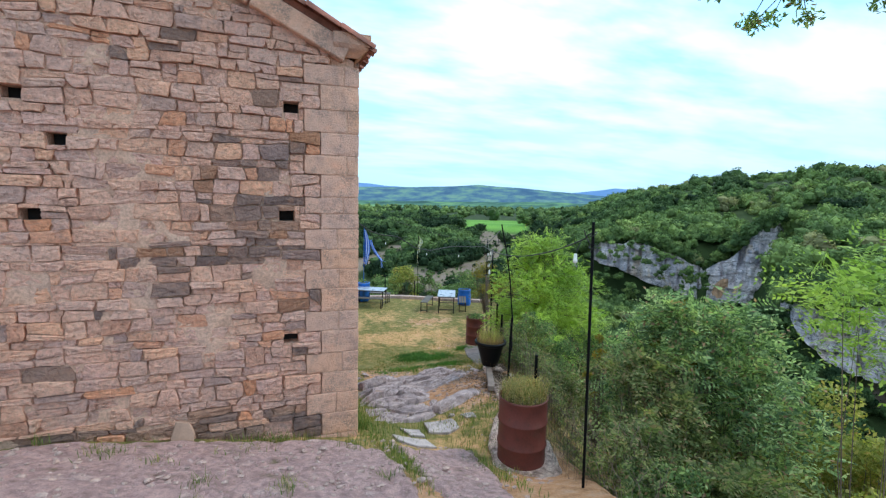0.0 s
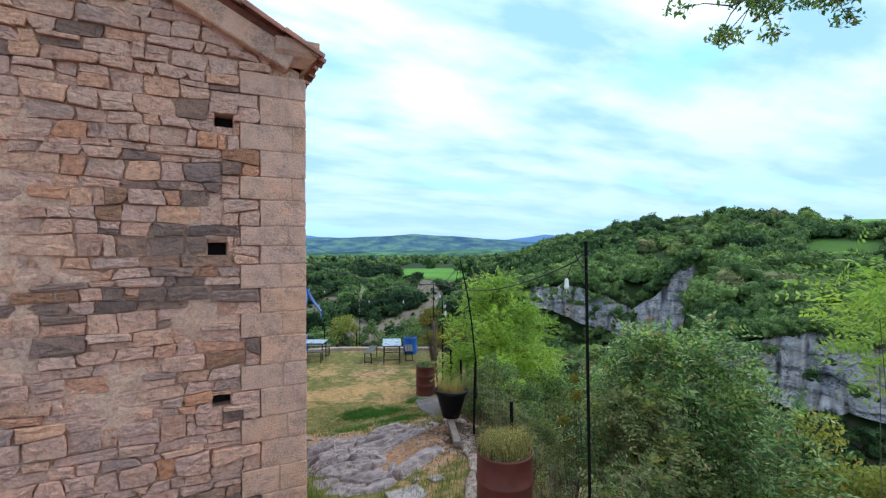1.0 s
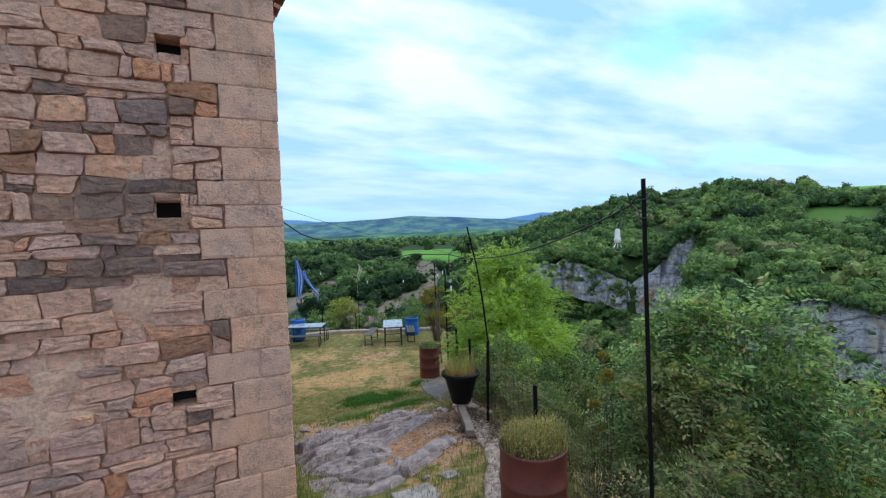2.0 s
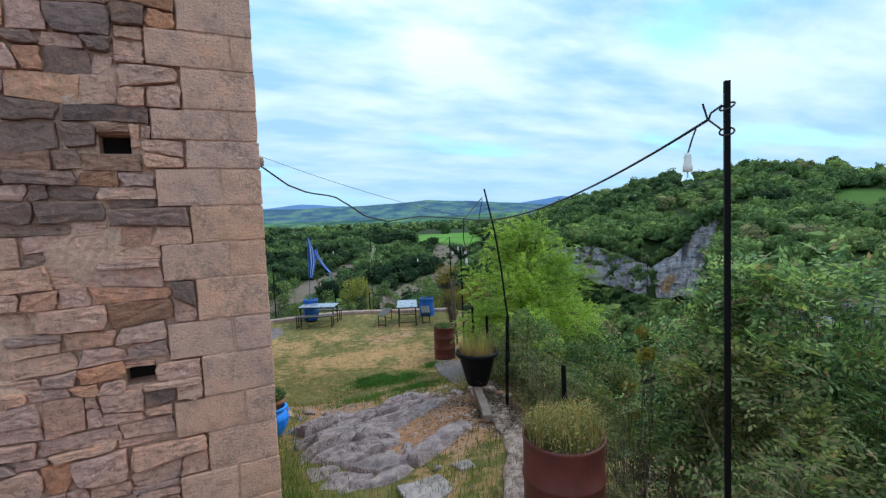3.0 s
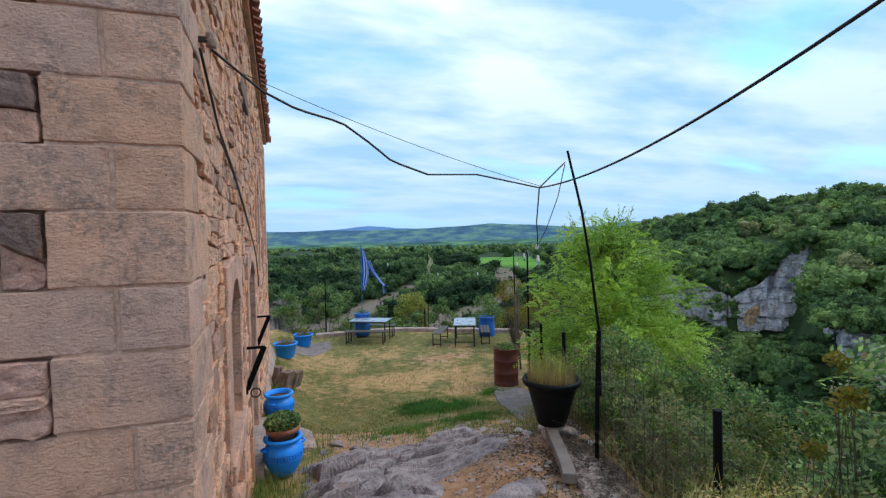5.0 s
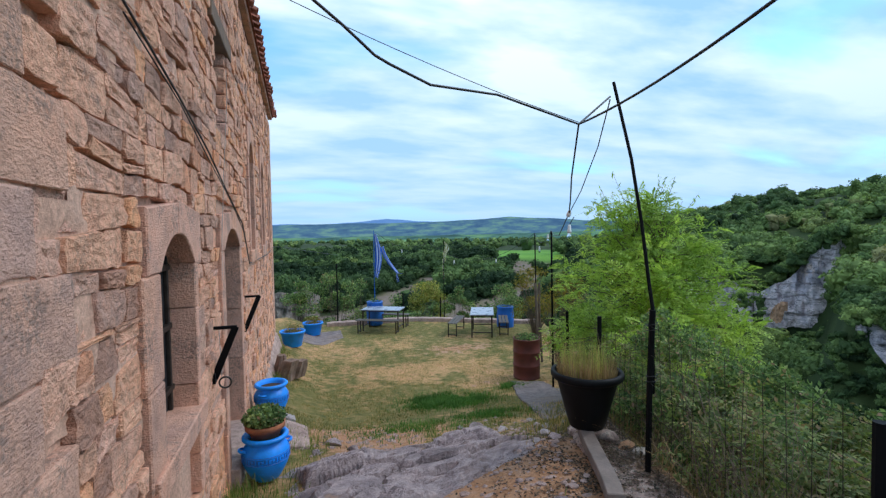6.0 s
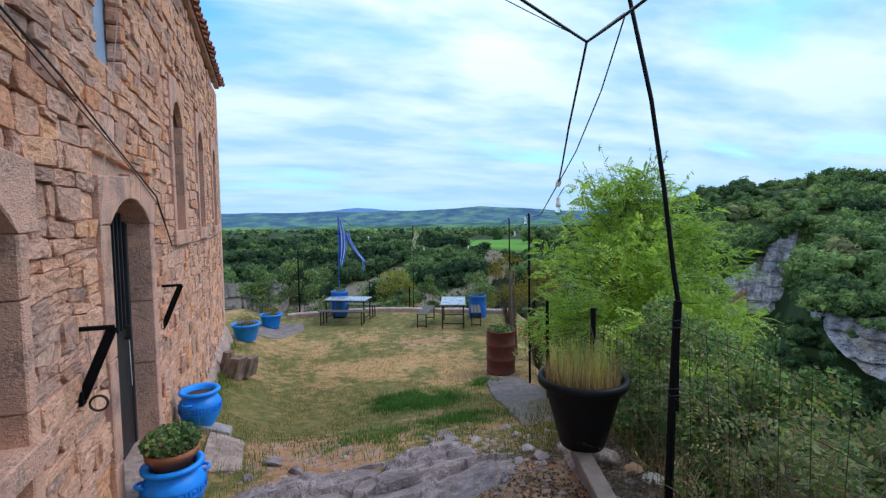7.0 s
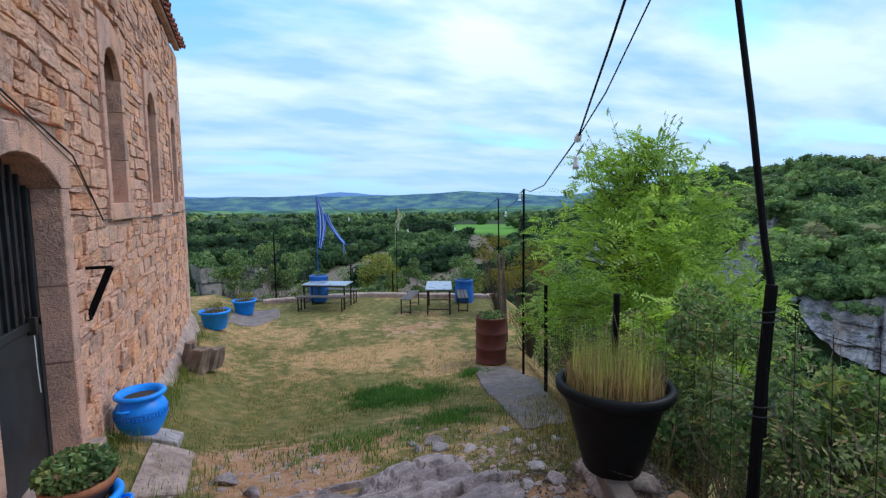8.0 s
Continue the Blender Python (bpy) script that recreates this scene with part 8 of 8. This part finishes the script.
creeper = raw("fence_creeper", np.concatenate(V), np.concatenate(F), M_SCRUB)
tagged(creeper, "grey-green creeper tangled along the wire fence", "creeper", kind="stuff")
tagged(part("dry_twigs", tw, M_TWIG), "tangle of dry grey-brown twigs along the fence", "twigs", kind="stuff")

# ---------------------------------------------------------------- cliffs and far woods
def polar(theta, r_):
    t = np.radians(theta)
    return 1.0 + r_ * np.sin(t), 2.0 + r_ * np.cos(t)


def cliff(name, t0, t1, r0, top, bottom, seed, label, jut=1.0, material=None):
    """A broken rock face along a bearing range; top and bottom give heights by bearing."""
    T = np.linspace(t0, t1, 250)
    S = np.linspace(0, 1, 60)
    TT, SS = np.meshgrid(T, S, indexing="ij")
    u = TT * r0 * math.pi / 180
    jag = 4.6 * (smooth_noise(u, u * 0, 4.0, seed + 5, 4) - 0.5)
    z = bottom(TT) + (top(TT) + jag - bottom(TT)) * SS
    edge = np.minimum(step(0, 0.08, (TT - t0) / (t1 - t0)), step(1, 0.92, (TT - t0) / (t1 - t0)))
    rock = 9.0 * np.abs(smooth_noise(u, z * 0.22, 10, seed, 4) - 0.5) + 3.0 * np.abs(smooth_noise(u, z * 0.3, 3.4, seed + 1, 4) - 0.5)
    bed = (z + 7.0 * smooth_noise(u, z, 14, seed + 2, 3)) / 4.3
    flute = np.abs(smooth_noise(u, z * 0.16, 3.2, seed + 4, 3) - 0.5)
    rock = jut * rock + 3.2 * np.maximum(0, 0.12 - flute) / 0.12 * smooth_noise(u, z, 5, seed + 9, 2)
    rock = rock + 1.6 * (bed - np.floor(bed)) ** 2 * smooth_noise(u, z, 6, seed + 8, 2) + 0.5 * (smooth_noise(u, z, 1.1, seed + 3, 2) - 0.5)
    R = r0 - 3 + rock + SS * 4.0 + 9 * (1 - edge)
    X, Y = polar(TT, R)
    n, m_ = X.shape
    ids = np.arange(n * m_).reshape(n, m_)
    q = np.stack([ids[:-1, :-1], ids[1:, :-1], ids[1:, 1:], ids[:-1, 1:]], -1).reshape(-1, 4)
    tagged(raw(name, np.stack([X, Y, z], -1).reshape(-1, 3), q, material or M_CLIFF), label, "cliff", kind="structure")


EYE_Z = 3.3
el = lambda deg, r_: EYE_Z + r_ * np.tan(np.radians(deg))
lip = lambda t: el(np.interp(t, (38.4, 39.4, 41.9, 44.4, 46, 47.9, 49.3, 50.8, 52.4, 53.9, 55.5, 57.2, 57.9, 58.3), (-6.1, -5.1, -4.6, -5.0, -5.3, -5.9, -6.8, -7.4, -6.2, -4.8, -2.8, -1.6, -1.3, -2.0)), 172)
foot = lambda t: el(np.interp(t, (38.4, 39.4, 41.8, 44.8, 48.0, 50.8, 52.6, 56.8, 57.6, 58.3), (-6.3, -6.5, -7.0, -8.3, -9.0, -9.8, -9.8, -9.2, -6.5, -3.8)), 172)
low_lip = lambda t: el(np.interp(t, (58.8, 59.6, 61.9, 63.9, 67.7, 71.3, 73.5, 80), (-9.9, -9.7, -9.6, -9.5, -8.9, -8.7, -9.4, -10.2)), 112)
low_foot = lambda t: el(np.interp(t, (58.8, 59.6, 61.4, 63.2, 65.9, 68.4, 71.9, 80), (-10.2, -10.6, -12.6, -14.0, -14.8, -15.0, -14.6, -15.5)), 112)
cliff("cliff_upper", 38.4, 58.3, 172, lip, lambda t: foot(t) - 2.0, 3, "pale limestone cliff in the far side of the gorge")
cliff("cliff_lower", 58.8, 80.0, 112, low_lip, lambda t: low_foot(t) - 1.0, 7, "grey limestone cliff low in the gorge", 0.45)
cliff("cliff_far", -6.0, 2.0, 150, lambda t: el(np.interp(t, (-6, -2, 0.6, 2.0), (-7.5, -7.6, -6.9, -8.6)), 150), lambda t: el(-12.0, 150) + 0 * t, 11, "brownish rock outcrop on the far slope", 0.6, M_SCREE)
cb_t, cb_s = np.meshgrid(np.linspace(-1, 1, 25), np.linspace(-1, 1, 25), indexing="ij")
cave_x, cave_y = polar(52.6 + 0.75 * cb_t, 165.6 + 1.2 * smooth_noise(cb_t, cb_s, 0.4, 5, 3))
cave_ids = np.arange(625).reshape(25, 25)
cave_q = np.stack([cave_ids[:-1, :-1], cave_ids[1:, :-1], cave_ids[1:, 1:], cave_ids[:-1, 1:]], -1)
ragged = (np.abs(cb_t) ** 2 + np.abs(cb_s - 0.35 * cb_t) ** 2 + 1.5 * (smooth_noise(cb_t, cb_s, 0.5, 8, 3) - 0.5))[:-1, :-1] < 0.72
tagged(raw("cave_rock", np.stack([cave_x, cave_y, el(-8.9, 168) + 3.2 * cb_s], -1).reshape(-1, 3), cave_q[ragged].reshape(-1, 4), M_CAVE), "rust-stained rock at the foot of the pale cliff", "rock", kind="structure")


def crown_unit(seed, cards, lobes=6):
    """A crown of unit size: several rounded boughs round a middle, each covered with leaf clusters that face outwards."""
    r_ = np.random.RandomState(seed)
    bm = bmesh.new()
    bmesh.ops.create_icosphere(bm, subdivisions=1, radius=1.0)
    bm.verts.index_update()
    ball = np.array([v_.co[:] for v_ in bm.verts])
    ball_f = np.array([[v_.index for v_ in f_.verts] for f_ in bm.faces])
    bm.free()
    V_, F_, k_ = [], [], 0
    spots = [(np.array([0, 0, 0.1]), 0.55)]
    for i in range(lobes):
        a = 2 * np.pi * (i + r_.uniform(-0.4, 0.4)) / lobes
        h = r_.uniform(-0.25, 0.55)
        d_ = r_.uniform(0.4, 0.62) * (1 - 0.45 * max(h, 0))
        spots.append((np.array([d_ * np.cos(a), d_ * np.sin(a), h]), r_.uniform(0.27, 0.45)))
    total = sum(q[1] ** 2 for q in spots)
    for c_, q_ in spots:
        lump = 1 + 0.25 * r_.normal(size=(len(ball), 1))
        V_.append(ball * lump * q_ * 0.84 + c_), F_.append(ball_f + k_)
        k_ += len(ball)
        n_ = max(6, int(cards * q_ * q_ / total))
        d = r_.normal(size=(n_, 3))
        d[:, 2] = d[:, 2] * 0.9 + 0.35
        d /= np.linalg.norm(d, axis=1)[:, None]
        p = c_ + d * q_ * r_.uniform(0.85, 1.22, (n_, 1)) * np.array([1, 1, 0.9])
        nrm = d + 0.5 * r_.normal(size=(n_, 3))
        t1 = np.cross(nrm, r_.normal(size=(n_, 3)))
        t1 /= np.linalg.norm(t1, axis=1)[:, None] + 1e-9
        t2 = np.cross(nrm, t1)
        t2 /= np.linalg.norm(t2, axis=1)[:, None] + 1e-9
        s_ = 0.085 * r_.uniform(0.6, 1.5, (n_, 1))
        V_.append(np.stack([p - t1 * s_, p + t1 * s_ * 0.6 + t2 * s_ * 0.9, p + t1 * s_ * 0.7 - t2 * s_ * 0.8], 1).reshape(-1, 3))
        F_.append(np.arange(n_ * 3).reshape(n_, 3) + k_)
        k_ += n_ * 3
    return np.concatenate(V_), np.concatenate(F_)


def woods(name, x, y, size, seed, cards, label, sink=0.3, heights=None, lobes=6, deep=0.0):
    """Crowns at the given places; deep: how far they lean to the darkest greens."""
    r_ = np.random.RandomState(seed)
    units = [crown_unit(seed * 10 + k, cards, lobes) for k in range(7)]
    z = land(x, y) if heights is None else heights
    V_, F_, T_, k_ = [], [], [], 0
    hue = np.clip(smooth_noise(x, y, 30, seed, 2) * 1.0 - 0.05 + r_.normal(0, 0.17, len(x)) - deep - 0.3 * step(38, 30, np.degrees(np.arctan2(x - 1.0, y - 2.0))) * step(420, 380, np.hypot(x, y)) + 0.12 * step(46, 58, np.degrees(np.arctan2(x - 1.0, y - 2.0))) * step(90, 130, np.hypot(x, y)), 0, 1)
    for i in range(len(x)):
        uv_, uf_ = units[r_.randint(7)]
        a = r_.uniform(0, 2 * np.pi)
        s = size[i] * np.array([1, 1, r_.uniform(0.8, 1.1)])
        ca, sa = math.cos(a), math.sin(a)
        p = uv_ * s
        p = np.stack([p[:, 0] * ca - p[:, 1] * sa + x[i], p[:, 0] * sa + p[:, 1] * ca + y[i], p[:, 2] + z[i] + size[i] * sink], -1)
        V_.append(p), F_.append(uf_ + k_), T_.append(np.full(len(p), hue[i]))
        k_ += len(p)
    ob = raw(name, np.concatenate(V_), np.concatenate(F_), M_CROWN)
    tint = np.concatenate(T_)
    at_ = ob.data.color_attributes.new("tint", "FLOAT_COLOR", "POINT")
    at_.data.foreach_set("color", np.stack([tint, tint, tint, np.ones_like(tint)], -1).astype(np.float32).ravel())
    tagged(ob, label, "woods", kind="stuff")


wr = np.random.RandomState(77)


def wood_points(n, t0, t1, r0, r1, keep):
    t = wr.uniform(t0, t1, n)
    r_ = np.sqrt(wr.uniform(r0 * r0, r1 * r1, n))
    x, y = polar(t, r_)
    k = keep(t, r_, x, y)
    return x[k], y[k], r_[k]


def keep_mid(t, r_, x, y):
    up = (r_ > 163) & (r_ < 177) & (t > 38) & (t < 58.6)
    low = (r_ > 104) & (r_ < 116) & (t > 58.5) & (t < 80)
    field = (field_mask(t, r_) > 0.1) | (field_mask(t, r_ + 12) > 0.1) & (t > 60)
    scree = (scree_mask(x, y, t, r_) > 0.5) | (scree_mask(x, y, t, r_, 1.2) > 0.6)
    rock = (t > -6) & (t < 2) & (r_ > 120) & (r_ < 153)
    return ~(up | low | field | scree | rock)


anywhere = lambda t, r_, x, y: np.ones(len(t), bool)
# Greens lowered by deep: shade of the gorge bottom put into the crowns.
x, y, q = wood_points(760, -14, 84, 56, 135, keep_mid)
woods("gorge_woods", x, y, 1.9 + 2.2 * wr.uniform(0, 1, len(x)) ** 2, 5, 420, "dense green woodland low in the gorge", deep=0.2)
# scrub on the ground under the cliffs, and bushes on their ledges
foot_t = np.concatenate([wr.uniform(37.5, 58.6, 110), wr.uniform(58.5, 80, 70)])
low_ = np.arange(180) >= 110
x, y = polar(foot_t, np.where(low_, wr.uniform(105.5, 109, 180), wr.uniform(164.5, 168.5, 180)))
under = np.where(low_, low_foot(foot_t) - 1.6, foot(foot_t) - 2.6)
z = land(x, y) + (under - land(x, y)) * wr.uniform(0, 1.0, 180)
woods("cliff_foot_scrub", x, y, 1.3 + 1.5 * wr.uniform(0, 1, 180) ** 2, 31, 260, "scrub growing on the steep ground under the cliffs", 0.0, z)
t = np.concatenate([wr.uniform(38.5, 50.0, 50), wr.uniform(45.5, 51.5, 30), wr.uniform(59, 79, 16)])
lo = np.arange(96) >= 80
x, y = polar(t, np.where(lo, 108.5, 166.5))
up_ = wr.uniform(0, 1, 96) ** 0.7
z = np.where(lo, low_foot(t) + (low_lip(t) - low_foot(t)) * up_, foot(t) + (lip(t) + 0.5 - foot(t)) * up_)
woods("ledge_shrubs", x, y, np.where(lo, 0.6, 0.7) + 1.5 * wr.uniform(0, 1, 96) ** 2, 12, 260, "small bushes on the ledges of the cliffs", 0.0, z, deep=0.15)
t = wr.uniform(55.0, 61.0, 120)
x, y = polar(t, wr.uniform(104, 119, 120))
woods("cliff_side_scrub", x, y, 1.3 + 1.3 * wr.uniform(0, 1, 120), 37, 300, "dark scrub on the steep ground between the cliffs", 0.25, deep=0.25)
# crowns that lean over the lips of the cliffs
t = np.concatenate([wr.uniform(37.5, 51.5, 78), wr.uniform(51.5, 58.6, 38), wr.uniform(58.5, 80, 95)])
lo = np.arange(211) >= 116
x, y = polar(t, np.where(lo, wr.uniform(112.5, 118, 211), wr.uniform(173, 178, 211)))
z = np.where(lo, low_lip(t) + wr.uniform(0.2, 2.5, 211), lip(t) + wr.uniform(0.8, 3.2, 211))
woods("lip_trees", x, y, np.where(lo, 1.5, 2.1) + 1.6 * wr.uniform(0, 1, 211) ** 2, 26, 380, "trees crowding the edges of the cliffs", 0.1, z)
x, y, q = (np.concatenate(p_) for p_ in zip(wood_points(170, 37, 59, 178, 196, keep_mid), wood_points(120, 37, 59, 140, 162, keep_mid), wood_points(110, 58, 80, 117, 132, keep_mid), wood_points(200, 44, 84, 45, 100, anywhere)))
woods("cliff_woods", x, y, 1.7 + 1.7 * wr.uniform(0, 1, len(x)) ** 2, 25, 360, "trees and scrub above and below the cliffs")
x, y, q = wood_points(1500, -14, 84, 135, 250, keep_mid)
woods("hill_woods", x, y, 2.3 + 3.0 * wr.uniform(0, 1, len(x)) ** 1.6 + 0.003 * q, 15, 360, "dense green woodland on the sides of the gorge")
x, y, q = wood_points(1500, -14, 84, 245, 420, keep_mid)
woods("ridge_woods", x, y, 3.0 + 3.4 * wr.uniform(0, 1, len(x)) ** 1.8, 6, 260, "dense green woodland along the far ridge")
x, y, q = wood_points(2600, -4, 31, 95, 320, lambda t, r_, x, y: (scree_mask(x, y, t, r_) > 0.4) & (smooth_noise(x, y, 9, 66, 2) > 0.5))
woods("gully_scrub", x, y, 0.5 + 0.9 * wr.uniform(0, 1, len(x)) ** 2, 63, 90, "low scrub dotting the bare gullies", 0.1, None, 4)
t = np.array([19.2, 20.4, 21.6, 22.4, 25.3, 30.6, 31.6, 32.4, 66.3, 55.9, 59.2])
x, y = polar(t, np.array([262, 258, 266, 270, 255, 300, 306, 300, 318, 325, 322.0]))
woods("field_trees", x, y, np.array([7.0, 7.5, 6.5, 6.5, 4.2, 7.0, 7.5, 6.0, 6.0, 4.4, 4.6]), 62, 420, "broad trees standing round the green field", 0.45)
x, y, q = wood_points(1100, -16, 48, 420, 1500, lambda t, r_, x, y: smooth_noise(x, y, 160, 61, 2) > 0.5)
woods("plain_woods", x, y, 5.0 + 6.0 * wr.uniform(0, 1, len(x)), 7, 60, "scattered woods on the plain far away", 0.3, None, 4)
# deep=0.4 paints the overhung slope's shade into the scrub's green.
x, y, q = wood_points(800, 14, 108, 19, 60, anywhere)
woods("slope_shrubs", x, y, 1.1 + 1.0 * wr.uniform(0, 1, len(x)), 8, 420, "scrub falling away into the gorge, its green darkened for shade", deep=0.4)
x, y, q = wood_points(110, -30, 20, 22, 60, anywhere)
woods("slope_shrubs", x, y, 1.1 + 1.0 * wr.uniform(0, 1, len(x)), 9, 420, "dark green scrub falling away below the yard", deep=0.3)


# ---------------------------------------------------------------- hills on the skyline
def ridge(name, r0, heights, haze_tones, seed, rough):
    """A long far hill: crest heights (degrees above the eye's level) by bearing; its cover colours include distance
    haze.
    """
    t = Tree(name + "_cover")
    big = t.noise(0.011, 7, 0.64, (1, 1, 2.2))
    c_ = t.ramp(big, list(zip((0.36, 0.48, 0.56, 0.64), haze_tones)))
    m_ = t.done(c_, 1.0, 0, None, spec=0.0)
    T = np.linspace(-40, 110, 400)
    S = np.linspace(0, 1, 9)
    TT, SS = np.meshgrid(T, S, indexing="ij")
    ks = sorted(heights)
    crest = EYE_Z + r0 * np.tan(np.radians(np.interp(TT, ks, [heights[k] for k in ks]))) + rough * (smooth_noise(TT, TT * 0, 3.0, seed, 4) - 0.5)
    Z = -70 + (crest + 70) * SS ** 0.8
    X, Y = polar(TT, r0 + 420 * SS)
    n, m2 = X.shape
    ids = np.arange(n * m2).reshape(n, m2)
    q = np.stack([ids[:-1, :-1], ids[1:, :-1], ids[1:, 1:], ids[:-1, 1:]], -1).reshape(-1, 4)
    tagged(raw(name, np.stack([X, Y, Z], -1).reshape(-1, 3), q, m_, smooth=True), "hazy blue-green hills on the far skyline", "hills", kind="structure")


# Bluer for each farther ridge: the haze of distance is in the base colour.
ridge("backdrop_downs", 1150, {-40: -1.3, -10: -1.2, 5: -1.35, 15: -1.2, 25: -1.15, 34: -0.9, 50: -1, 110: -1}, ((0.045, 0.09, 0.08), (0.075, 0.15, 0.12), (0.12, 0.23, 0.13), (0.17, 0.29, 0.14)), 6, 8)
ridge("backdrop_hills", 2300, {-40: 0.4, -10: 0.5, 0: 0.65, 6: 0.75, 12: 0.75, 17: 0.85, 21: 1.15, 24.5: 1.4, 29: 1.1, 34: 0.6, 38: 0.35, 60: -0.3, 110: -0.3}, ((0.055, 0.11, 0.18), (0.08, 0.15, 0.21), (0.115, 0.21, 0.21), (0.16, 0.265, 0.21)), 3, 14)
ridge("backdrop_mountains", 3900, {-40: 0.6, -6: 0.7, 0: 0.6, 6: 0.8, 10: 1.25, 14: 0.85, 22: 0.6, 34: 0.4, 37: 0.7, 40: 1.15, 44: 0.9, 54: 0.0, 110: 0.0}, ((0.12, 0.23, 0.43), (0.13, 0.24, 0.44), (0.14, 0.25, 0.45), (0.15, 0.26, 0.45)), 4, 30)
